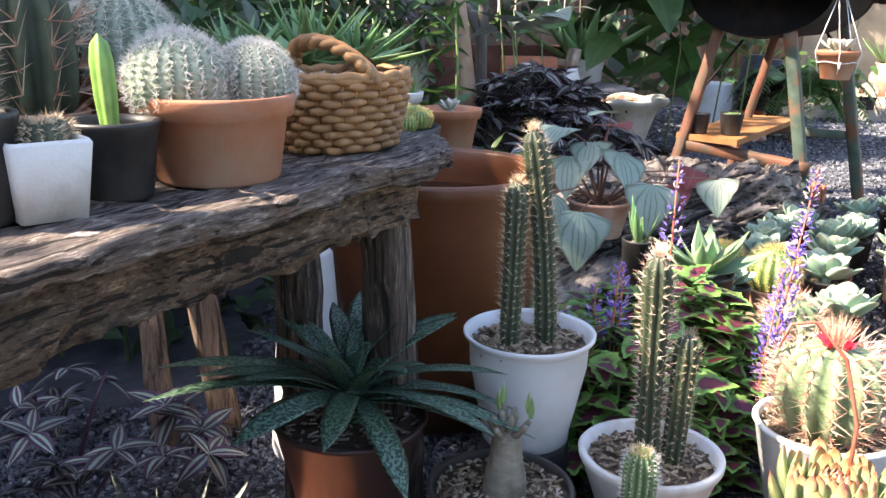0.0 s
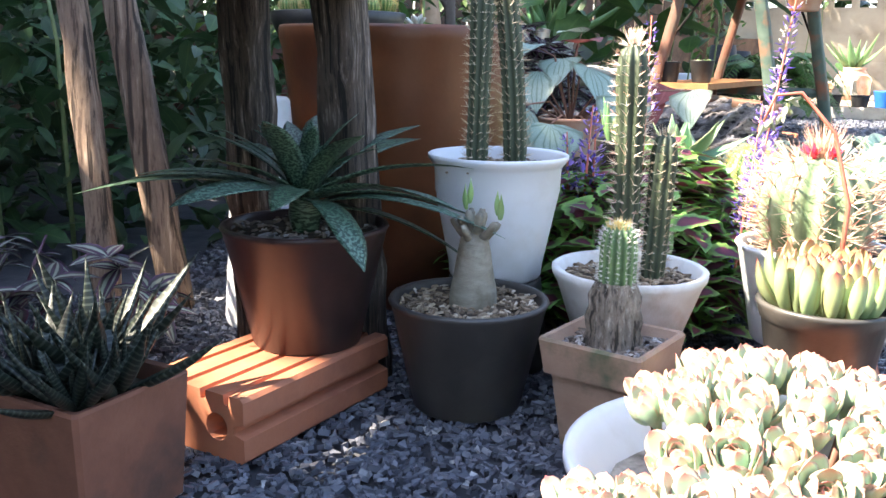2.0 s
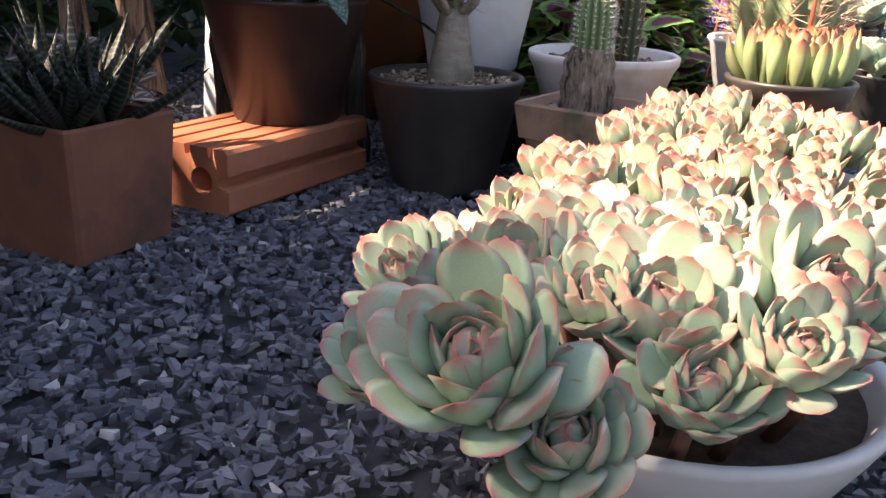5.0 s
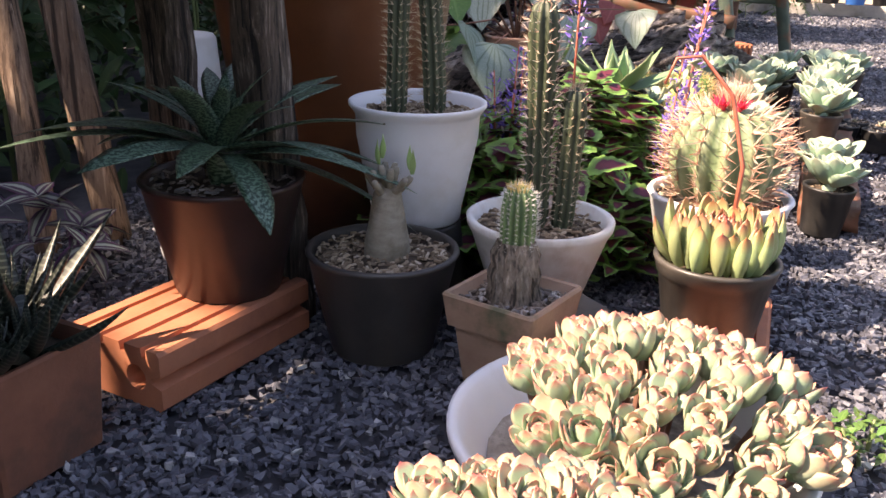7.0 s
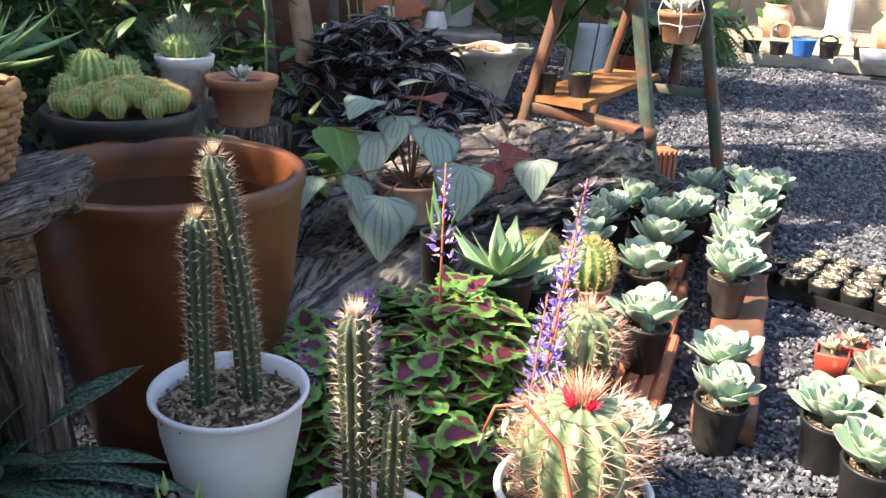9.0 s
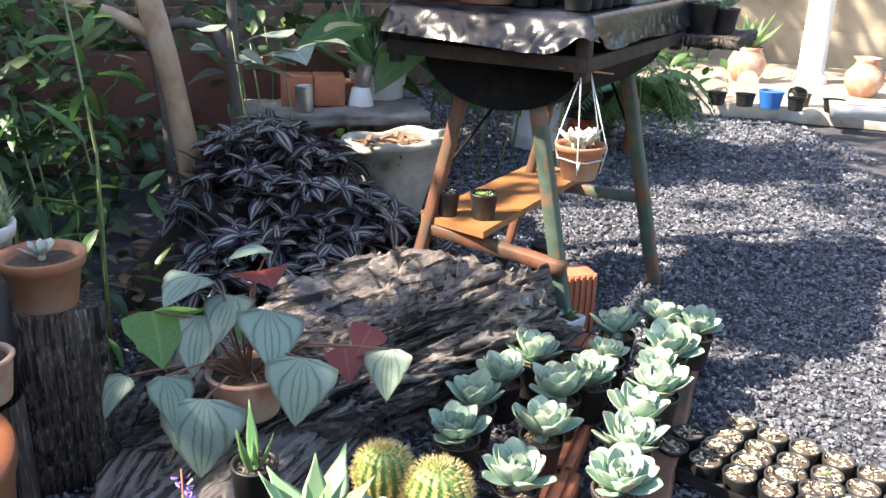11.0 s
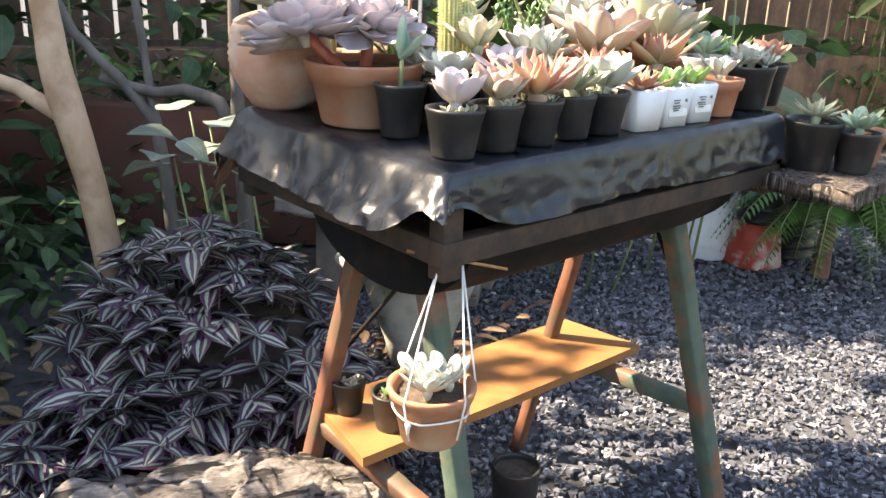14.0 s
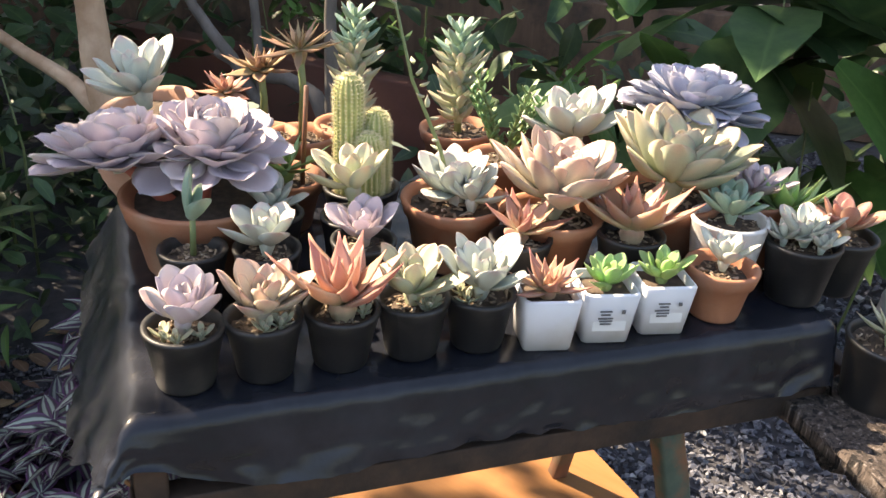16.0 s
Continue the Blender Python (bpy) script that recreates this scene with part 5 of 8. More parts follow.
cactus_column(t, [(0.030, -0.005), (0.046, 0.015), (0.040, 0.04), (0.02, 0.055), (0.0005, 0.06)], 12, 0.1, SKIN_GREEN, SPINE_GREEN, 6, 6, 0.050, pose(0, 0, s), name="ball", thick=0.0008, crown=50, up=1.2)
t = thing("split_stump", "split reddish log end used as a stand", "stump", pose(0.035, 2.07, 0, 0, 0, 20))
part("stump", Shape().add(*post((0, 0, -0.01), (0, 0.01, 0.355), 0.15, 0.12, chew=0.012)), OLD_WOOD, t)
t = thing("terracotta_pot", "small frosted succulent in a wide terracotta pot", "potted succulent", pose(0.022, 2.062, 0.357))
s = pot(t, 0.068, 0.052, 0.098, TERRACOTTA, band=0.022, out=0.007, wall=0.006, soil=0.016)
rosette(t, SPOON, 14, 0.036, s + 0.012, material=FROST, core=0.2)
t = thing("small_clay_pot", "squat brown clay pot with a spiky succulent", "potted succulent", pose(-0.005, 1.825, 0.0))
part("stand", Shape().add(*lathe([(0.06, 0), (0.055, 0.30)], 16, 0.1)), OLD_WOOD, t, "short log stand")
s = pot(t, 0.050, 0.042, 0.075, TERRA_PALE, lip=0.004, wall=0.005, z=0.30)
rosette(t, POINTED, 14, 0.04, s + 0.01, material=ALOE, core=0.15)

# ---- coleus, flower spikes and the log ----


def bush(name, label, category, m, stems, leaf, material, n, spot, size, seed, flat=0.6, stem_mat=None):
    t = thing(name, label, category, m)
    sh = Shape()
    g = random.Random(seed)
    for _ in range(stems):
        p = spot(g)
        sh.add(*tube([(p[0] * 0.5, p[1] * 0.5, -0.01), (p[0] * 0.8, p[1] * 0.8, p[2] * 0.5), p], [0.003, 0.0025, 0.0015], 5))
    tagged(part("stems", sh, stem_mat or STALK, t), kind="stuff")
    tagged(part("foliage", leaf_cloud(Shape(), leaf, n, spot, size, flat, seed), material, t), kind="stuff")
    return t


def mound(rx, ry, h, low=0.0, jitter=0.35):
    def spot(g):
        while True:
            x, y = g.uniform(-1, 1), g.uniform(-1, 1)
            k = x * x + y * y
            if k < 1:
                break
        z = h * math.sqrt(1 - k * 0.9)
        return (x * rx, y * ry, low + z * (1 - jitter * g.random() ** 1.6) + 0.004)
    return spot


bush("coleus", "bushy coleus with purple-hearted green-edged leaves", "coleus", pose(0.30, 1.28, 0), 60, TOOTHED, COLEUS, 760, mound(0.19, 0.22, 0.225, 0, 0.8), 0.050, 21, 0.55)
bush("coleus", "bushy coleus with purple-hearted green-edged leaves", "coleus", pose(0.43, 1.40, 0), 50, TOOTHED, COLEUS, 700, mound(0.15, 0.21, 0.245, 0, 0.8), 0.050, 22, 0.55)

bush("coleus", "low coleus with purple-hearted leaves spreading towards the big pot", "coleus", pose(0.20, 1.37, 0), 40, TOOTHED, COLEUS, 520, mound(0.14, 0.16, 0.19, 0, 0.8), 0.050, 23, 0.55)
bush("coleus", "low coleus with purple-hearted leaves beside the driftwood root", "coleus", pose(0.34, 1.54, 0), 40, TOOTHED, COLEUS, 420, mound(0.16, 0.11, 0.18, 0, 0.8), 0.050, 24, 0.55)


def flower_spike(x, y, z0, z1, n, lean=0.0, size=0.010, label="violet flower spike rising out of the coleus"):
    t = thing("flower_spike", label, "flower spike", pose(x, y, 0), "flower spikes")
    top = Vector((lean, 0, z1))
    part("stem", Shape().add(*tube([(0, 0, 0.0), (lean * 0.4, 0, z0), tuple(top)], [0.0022, 0.002, 0.001], 5)), PINK_STEM, t)
    sh = Shape()
    petal = fat_leaf(1, 0.55, 0.25, "spoon", 0.5, 4)
    for i in range(n):
        q = (i / n)
        z = z0 + (z1 - z0) * q
        r = 0.014 * (1 - 0.75 * q)
        for _ in range(6):
            a = rnd(0, 360)
            sh.add(*petal, m=aim(lean * (0.4 + 0.6 * q) - r * math.sin(radians(a)), r * math.cos(radians(a)), z + rnd(-0.003, 0.003), a, rnd(-30, 40), 0, size * rnd(0.8, 1.4) * (1 - 0.45 * q)))
    tagged(part("florets", sh, PETAL_BLUE, t), kind="stuff")


flower_spike(0.385, 1.39, 0.31, 0.455, 12)
flower_spike(0.490, 1.25, 0.17, 0.475, 30, 0.06, 0.012)
flower_spike(0.505, 1.28, 0.16, 0.40, 22, 0.05, 0.012)
flower_spike(0.475, 1.22, 0.10, 0.33, 20, 0.03, 0.011)
flower_spike(0.262, 1.25, 0.20, 0.325, 13, 0.01)
flower_spike(0.282, 1.27, 0.20, 0.315, 12, 0.0)
flower_spike(0.250, 1.27, 0.18, 0.285, 11, -0.01)
flower_spike(0.20, 1.24, 0.17, 0.26, 9, -0.01)

t = thing("variegated_agave", "cream-edged agave in a black nursery pot", "potted agave", pose(0.515, 1.61, 0.10))
s = pot(t, 0.055, 0.045, 0.10, BLACK_PLASTIC, lip=0.002)
rosette(t, fat_leaf(1, 0.44, 0.06, "blade", 0.2), 18, 0.125, s + 0.01, material=AGAVE, core=0.14, inner=75, outer=10)
t = thing("echeveria", "small blue-green echeveria in a black nursery pot", "potted succulent", pose(0.585, 1.66, 0.07))
s = pot(t, 0.04, 0.032, 0.09, BLACK_PLASTIC, lip=0.001)
rosette(t, SPOON_WIDE, 24, 0.05, s + 0.012, material=ECH_GREEN, core=0.2)
for x, y, r in ((0.70, 1.74, 0.050), (0.615, 1.81, 0.044)):
    t = thing("golden_ball_cactus", "round cactus with dense golden spines in a clay pot", "potted cactus", pose(x, y, 0.02), "golden ball cacti")
    s = pot(t, r * 1.05, r * 0.85, 0.11, TERRA_PALE, lip=0.002)
    cactus_column(t, [(r * 0.6, -0.01), (r, r * 0.6), (r, r * 1.1), (r * 0.75, r * 1.7), (r * 0.3, r * 1.95), (0.0005, r * 2)], 18, 0.06, SKIN_GREEN, SPINE_GOLD, 16, 9, 0.014, pose(0, 0, s), name="ball", thick=0.0006, seg_per=4, crown=80)
t = thing("red_spined_cactus", "hooked red-spined barrel cactus in a clear pot", "potted cactus", pose(0.635, 1.47, 0.02))
s = pot(t, 0.056, 0.046, 0.085, SMOKED_PLASTIC, lip=0.003)
cactus_column(t, [(0.03, -0.01), (0.046, 0.025), (0.048, 0.06), (0.036, 0.09), (0.015, 0.102), (0.0005, 0.104)], 12, 0.12, SKIN_BARREL, SPINE_RED, 8, 8, 0.026, pose(0, 0, s), name="ball", thick=0.0008, crown=60)


def driftwood(length, w, h, seed, nx=190, ny=80, taper=0.3, flat=0.7, blunt=False, rough=1.0):
    """A furrowed half-buried log along x: long ridges, splits and pits."""
    v, f, uv = [], [], []
    for i in range(nx + 1):
        t_ = i / nx
        x = length * (t_ - 0.5)
        env = (math.sin(math.pi * (0.05 + 0.88 * t_)) ** 0.4) * (1 - taper * (1 - t_))
        if blunt:
            env = min(1.0, t_ / 0.22) ** 0.5 * (1 - taper * (1 - t_)) * (1 - 0.25 * max(0, (t_ - 0.93) / 0.07) ** 2)
        for j in range(ny + 1):
            a = math.pi * (j / ny) * 1.1 - 0.157
            warp = 0.5 * noise.noise((x * 2.2 + seed, a * 1.5, 9)) + 0.12 * noise.noise((x * 7 + seed, a * 5, 2))
            n1 = noise.noise((x * 3.0 + seed, math.cos(a) * 1.6, math.sin(a) * 1.6))
            r1 = 1 - abs(noise.noise((x * 2.0 + seed, (a + warp) * 4.5, seed))) * 2.2
            r2 = 1 - abs(noise.noise((x * 5.0 + seed, (a + warp) * 13.0, seed + 3))) * 2.2
            r3 = 1 - abs(noise.noise((x * 14.0 + seed, (a + warp) * 34.0, seed + 5))) * 2.0
            pit = max(0, noise.noise((x * 22 + seed, a * 14, 3)) - 0.35)
            r4 = 1 - abs(noise.noise((x * 9.0 + seed, (a + warp) * 60.0, seed + 9))) * 2.0
            knob = noise.noise((x * 7.0 + seed, math.cos(a) * 3.2, math.sin(a) * 3.2 + seed))
            k = env * (1 + 0.24 * n1 + 0.13 * knob - rough * (0.26 * max(0, r1) ** 3 + 0.12 * max(0, r2) ** 2 + 0.045 * r3 + 0.020 * r4 + 0.55 * pit))
            sn, cs = math.sin(a), math.cos(a)
            v.append((x + (0.10 * t_ * noise.noise((a * 7, seed, 4)) if blunt else 0) + 0.04 * noise.noise((a * 3, seed, t_ * 3)) + 0.02 * noise.noise((a * 11, seed, t_ * 9)), -w * k * math.copysign(abs(cs) ** flat, cs), h * k * math.copysign(abs(sn) ** flat, sn) - 0.02))
            uv.append((x, a))
    m = ny + 1
    for i in range(nx):
        for j in range(ny):
            f.append((i * m + j, i * m + j + 1, (i + 1) * m + j + 1, (i + 1) * m + j))
    f.append(tuple(range(m)))
    f.append(tuple(reversed([nx * m + j for j in range(m)])))
    return v, [tuple(reversed(q)) for q in f], uv


single("driftwood_log", Shape().add(*driftwood(1.02, 0.29, 0.29, 2.3, 300, 170, 0.25, 0.6, True)), LOG_WOOD, "huge grey furrowed driftwood log lying on the chippings", "log", m=pose(0.53, 2.345, 0, 0, 0, 30))
single("driftwood_root", Shape().add(*driftwood(0.98, 0.17, 0.145, 7.7, 260, 120, rough=0.6)), ROOT_WOOD, "twisted grey driftwood root beside the big pot", "driftwood", m=pose(0.290, 1.83, 0, 0, 0, 60))
single("driftwood_root", Shape().add(*driftwood(0.46, 0.10, 0.10, 4.1, 130, 70, rough=0.7)), ROOT_WOOD, "short broken driftwood piece on the chippings", "driftwood", m=pose(0.17, 1.98, 0, 0, 0, 80))

# begonia in its basket-like pot on the log
t = thing("begonia", "silver-veined begonia with red-backed leaves in a clay pot", "begonia", pose(0.375, 2.0, 0.170))
s = pot(t, 0.072, 0.055, 0.085, TERRA_PALE, lip=0.004, wall=0.005)
g = random.Random(12)
for x, y, z, size, yaw, pit, mt in ((-0.085, 0.05, 0.245, 0.085, 150, -8, BEGONIA), (-0.075, 0.01, 0.185, 0.095, 165, -48, BEGONIA), (-0.02, 0.03, 0.215, 0.085, 160, -30, BEGONIA), (0.04, 0.01, 0.195, 0.105, 195, -38, BEGONIA), (-0.125, -0.08, 0.115, 0.085, 215, -52, BEGONIA), (-0.060, -0.09, 0.075, 0.120, 175, -62, BEGONIA),
                                   (0.105, -0.06, 0.135, 0.105, 170, -58, BEGONIA), (0.255, -0.06, 0.150, 0.080, 160, -55, BEGONIA), (-0.195, -0.06, 0.105, 0.070, 140, -40, BEGONIA), (0.035, 0.10, 0.275, 0.070, 120, 6, BEGONIA), (0.02, 0.06, 0.250, 0.085, 200, 10, BEG_RED), (0.175, 0.0, 0.125, 0.060, 190, -45, BEG_RED), (0.225, 0.02, 0.155, 0.060, 150, -30, BEG_RED), (-0.16, 0.02, 0.19, 0.095, 200, -40, LEAF_BRIGHT)):
    part("stalk", Shape().add(*tube([(0, 0, s - 0.01), (x * 0.45, y * 0.45, z * 0.75 + 0.035), (x, y, z)], [0.0030, 0.0024, 0.0018], 6)), BROWN_STEM, t)
    part("leaf", Shape().add(*HEART), mt, t, m=aim(x, y, z, yaw, pit + 8, g.uniform(-25, 25), size * 1.08) @ Matrix.Diagonal((1.22, 1, 1, 1)))
for i in range(26):
    a, l = g.uniform(0, 6.28), g.uniform(0.05, 0.12)
    e = Vector((l * math.cos(a), l * math.sin(a), s + g.uniform(-0.03, 0.03)))
    part("dry_stalk", Shape().add(*tube([(0, 0, s - 0.012), tuple(e * 0.5 + Vector((0, 0, s * 0.5 + 0.012))), tuple(e)], [0.0022, 0.0018, 0.0010], 5)), BROWN_STEM, t)
t = thing("sansevieria", "small upright sansevieria in a black pot", "potted plant", pose(0.415, 1.74, 0.12))
s = pot(t, 0.036, 0.03, 0.11, BLACK_PLASTIC, lip=0.001, mulch=60, grit=GRIT)
rosette(t, NARROW, 7, 0.10, s, material=ALOE, inner=85, outer=60, core=0.08)

# ---- echeveria rows and seedling trays ----
clay_block(pose(0.765, 1.57, 0, 0, 0, ROW - 2), 0.30, 0.11, 0.045)
clay_block(pose(0.88, 1.84, 0, 0, 0, ROW - 2), 0.30, 0.11, 0.045)
clay_block(pose(1.00, 2.13, 0, 0, 0, ROW - 2), 0.30, 0.11, 0.045)
clay_block(pose(1.048, 2.425, 0, 0, 0, ROW - 6), 0.26, 0.14, 0.068)
t = thing("timber_board", "long weathered board carrying a row of pots", "board", pose(1.10, 1.90, 0, 0, 0, 64))
part("board", Shape().add(*rough_plank(1.15, 0.10, 0.04, 5.0, 0.003)), RED_WOOD, t, m=Matrix.Translation((0.575, -0.05, 0.044)))


def echeveria(x, y, z=0.045, r=0.056, pr=0.042, ph=0.085, material=None, black=None, n=34, leaf=None, rise=0.016):
    r *= 1.16
    t = thing("echeveria", "blue-green echeveria rosette in a black nursery pot", "potted succulent", pose(x, y, z, rnd(-2, 2), rnd(-2, 2), rnd(0, 360)), "rows of echeverias")
    s = pot(t, pr, pr * 0.78, ph, black or BLACK_PLASTIC, lip=0.001, band=0.016, out=0.001, mulch=60, seg=28)
    rosette(t, leaf or SPOON_WIDE, n, r, s + rise, Euler((rnd(-0.2, 0.1), rnd(-0.2, 0.2), 0)).to_matrix().to_4x4(), material=material or ECH_GREEN, core=0.2, inner=84, outer=10)
    return t


for x, y, r in ((0.764, 1.556, 0.058), (0.842, 1.806, 0.057), (0.755, 1.950, 0.052), (0.803, 2.070, 0.054), (0.873, 2.165, 0.052), (0.955, 2.265, 0.056), (0.912, 1.958, 0.062), (0.982, 2.092, 0.062), (1.056, 2.155, 0.056), (1.118, 2.250, 0.044)):
    echeveria(x, y, 0.045, r)
for x, y, r in ((0.831, 1.372, 0.054), (0.890, 1.490, 0.055), (1.006, 1.785, 0.060), (1.060, 1.900, 0.060), (1.112, 2.004, 0.058), (1.188, 2.104, 0.056), (1.268, 2.275, 0.060), (1.370, 2.385, 0.056), (1.182, 2.385, 0.056), (1.310, 2.440, 0.052), (1.225, 2.190, 0.046)):
    echeveria(x, y, 0.0 if y < 1.5 else 0.045, r, black=SMOKED_PLASTIC if 1.7 < y < 1.8 else None)
echeveria(0.645, 1.235, 0.0, 0.054, ph=0.10)
for x, y in ((0.985, 1.318), (0.985, 1.20), (1.12, 1.41), (1.08, 1.27)):
    echeveria(x, y, 0, 0.056, 0.043, 0.085, material=ECH_GREEN if y < 1.35 else ECH_PALE)

for x, y in ((1.045, 2.430), (1.092, 2.492)):
    t = thing("square_pot_succulent", "tiny green succulent in a white square pot", "potted succulent", pose(x, y, 0.068, 0, 0, 38), "white square pots")
    part("pot", Shape().add(*square_pot(0.030, 0.024, 0.062, 0.003)), WHITE_PLASTIC, t)
    part("soil", Shape().add(*box(0.054, 0.054, 0.006, 0, 0.047)), SOIL, t)
    rosette(t, POINTED, 14, 0.03, 0.06, material=ALOE, core=0.15)
t = thing("clay_brick_upright", "upright orange ribbed clay block against the table leg", "clay block", pose(1.14, 2.70, 0, 0, 0, 12))
part("block", Shape().add(*box(0.125, 0.075, 0.165, 0.003)), BLOCK_CLAY, t, smooth=False)
for i in range(7):
    part("rib", Shape().add(*box(0.010, 0.008, 0.162, 0.002, 0.001), m=Matrix.Translation((-0.052 + i * 0.0175, -0.041, 0))), BLOCK_CLAY, t, smooth=False)
t = thing("nursery_pot", "empty black nursery pot behind the clay block", "pot", pose(1.10, 2.82, 0.0))
pot(t, 0.045, 0.036, 0.20, BLACK_PLASTIC)

TRAY = 52.0


def tray(x, y, cols, rows, step, material, full):
    t = thing("seedling_tray", "black tray of small seedling pots on the chippings", "seedling tray", pose(x, y, 0.004, 0, 0, TRAY - 8), "seedling trays")
    part("tray", Shape().add(*square_pot(1.0, 0.96, 0.028, 0.05, corner=0.06), m=Matrix.Diagonal((cols * step / 2 + 0.006, rows * step / 2 + 0.006, 1, 1))), BLACK_PLASTIC, t, smooth=False)
    part("tray_floor", Shape().add(*box(cols * step, rows * step, 0.004, 0, 0.002)), BLACK_PLASTIC, t)
    cup = Shape().add(*lathe(pot_profile(step * 0.46, step * 0.36, 0.042, 0.003, soil=0.008), 20)).mesh("cup", material)
    grit = soil_disc(step * 0.42, 0.036).mesh("soil", SOIL)
    seed = {k: chips(step * 0.38, 0.037, 34, 0.008, seed=30 + k).mesh("grit", PALE_GRIT, False) for k in range(3)}
    for i in range(cols):
        for j in range(rows):
            m = Matrix.Translation(((i - (cols - 1) / 2) * step, (j - (rows - 1) / 2) * step, 0.006))
            c = part("cup", cup, material, t, m=m)
            part("soil", grit, SOIL, c)
            part("grit", seed[(i + 2 * j) % 3], GRIT, c)
            if random.random() < full:
                rosette(c, POINTED if random.random() < 0.5 else SPOON, 9, rnd(0.010, 0.018), 0.042, material=random.choice((ECH_GREEN, GHOST, PEACH, ALOE)), name="seedling")


tray(1.30, 1.98, 2, 6, 0.070, BLACK_PLASTIC, 0.4)
tray(1.47, 1.92, 3, 7, 0.066, SMOKED_PLASTIC, 0.55)
for x, y, mt in ((1.145, 1.60, RED_PAINT), (1.20, 1.63, RED_PAINT), (1.17, 1.53, SMOKED_PLASTIC), (1.25, 1.55, RED_PAINT), (1.29, 1.62, WHITE_PLASTIC), (1.24, 1.47, BLACK_PLASTIC), (1.33, 1.54, RED_PAINT)):
    t = thing("small_pot", "small square nursery pot with a young succulent", "potted succulent", pose(x, y, 0, 0, 0, 60 + rnd(-8, 8)), "young succulents")
    part("pot", Shape().add(*square_pot(0.030, 0.023, 0.055, 0.003)), mt, t)
    part("soil", Shape().add(*box(0.052, 0.052, 0.006, 0, 0.040)), SOIL, t)
    rosette(t, SPOON, 14, 0.026, 0.056, material=random.choice((GHOST, PEACH, ECH_PALE)))
bush("ground_succulent", "low yellow-green sedum growing in the chippings", "sedum", pose(0.56, 0.70, 0), 4, OVAL, LEAF_BRIGHT, 90, mound(0.05, 0.05, 0.03), 0.014, 3)

# ---- the old grill used as a plant table ----
A, B, D = Vector((1.052, 2.388, 0)), Vector((1.482, 3.010, 0)), Vector((0.640, 2.640, 0))
TABLE_YAW = math.degrees(math.atan2(B.y - A.y, B.x - A.x))
TL, TW = (B - A).length, (D - A).length
TABLE = pose(A.x, A.y, 0, 0, 0, TABLE_YAW)   # local x along the front edge, y to the back
t = thing("grill_table", "old drum grill on splayed legs used as a plant table", "table", TABLE)
part("top_board", Shape().add(*box(TL - 0.02, TW - 0.02, 0.02, 0.003), m=Matrix.Translation((TL / 2, TW / 2, 0.828))), RUST, t)
part("drum", Shape().add(*(lambda n, m: ([(0.085 + (TL - 0.12) * i / n, TW / 2 - 0.205 * math.cos(math.pi * j / m), 0.745 - 0.138 * math.sin(math.pi * j / m) * (0.94 if i in (0, n) else 1)) for i in range(n + 1) for j in range(m + 1)],
     [(i * (m + 1) + j, i * (m + 1) + j + 1, (i + 1) * (m + 1) + j + 1, (i + 1) * (m + 1) + j) for i in range(n) for j in range(m)] + [tuple(range(m + 1)), tuple(reversed([n * (m + 1) + j for j in range(m + 1)]))], None))(10, 24)), SOOT, t, "sooty half-drum fire bowl")
for x0, y0, x1, y1 in ((0, 0.005, TL, 0.005), (0, TW - 0.005, TL, TW - 0.005)):
    part("rail", Shape().add(*box(TL + 0.02, 0.028, 0.032, 0.002), m=Matrix.Translation((TL / 2, y0, 0.735))), RUST, t, "rusty angle-iron rail")
for x in (0.005, TL - 0.005):
    part("rail", Shape().add(*box(0.028, TW, 0.032, 0.002), m=Matrix.Translation((x, TW / 2, 0.735))), RUST, t)
for x, y in ((0.01, 0.01), (TL - 0.01, 0.01), (0.01, TW - 0.01), (TL - 0.01, TW - 0.01)):
    part("corner_post", Shape().add(*box(0.03, 0.03, 0.115, 0.003), m=Matrix.Translation((x, y, 0.715))), RUST, t)
INV = TABLE.inverted()


def leg(a, b, w, material, label=""):
    part("leg", Shape().add(*post(INV @ Vector(a), INV @ Vector(b), w, w, chew=0.0015)), material, t, label)


leg((0.990, 2.560, 0.64), (1.112, 2.53, -0.005), 0.034, GREEN_PAINT, "leg with worn green paint")
leg((0.838, 2.70, 0.66), (0.688, 2.73, -0.005), 0.029, RED_WOOD, "leg with red and green paint")
leg((1.325, 2.98, 0.66), (1.495, 3.02, -0.005), 0.036, GREEN_PAINT, "leg with worn green paint")
leg((1.175, 3.12, 0.66), (1.045, 3.20, -0.005), 0.026, RED_WOOD, "leg with worn red paint")
part("brace", Shape().add(*post(INV @ Vector((1.075, 2.51, 0.245)), INV @ Vector((0.745, 2.73, 0.285)), 0.03, 0.032, chew=0.002)), RED_WOOD, t)
part("brace", Shape().add(*post(INV @ Vector((1.43, 3.01, 0.275)), INV @ Vector((1.10, 3.18, 0.28)), 0.03, 0.03, chew=0.002)), GREEN_PAINT, t)
part("diagonal", Shape().add(*tube([INV @ Vector((1.30, 3.03, 0.62)), INV @ Vector((1.43, 3.02, 0.34))], 0.004, 6)), SOOT, t, "thin iron stay")
part("diagonal", Shape().add(*tube([INV @ Vector((0.92, 2.74, 0.60)), INV @ Vector((0.76, 2.74, 0.38))], 0.004, 6)), SOOT, t, "thin iron stay")

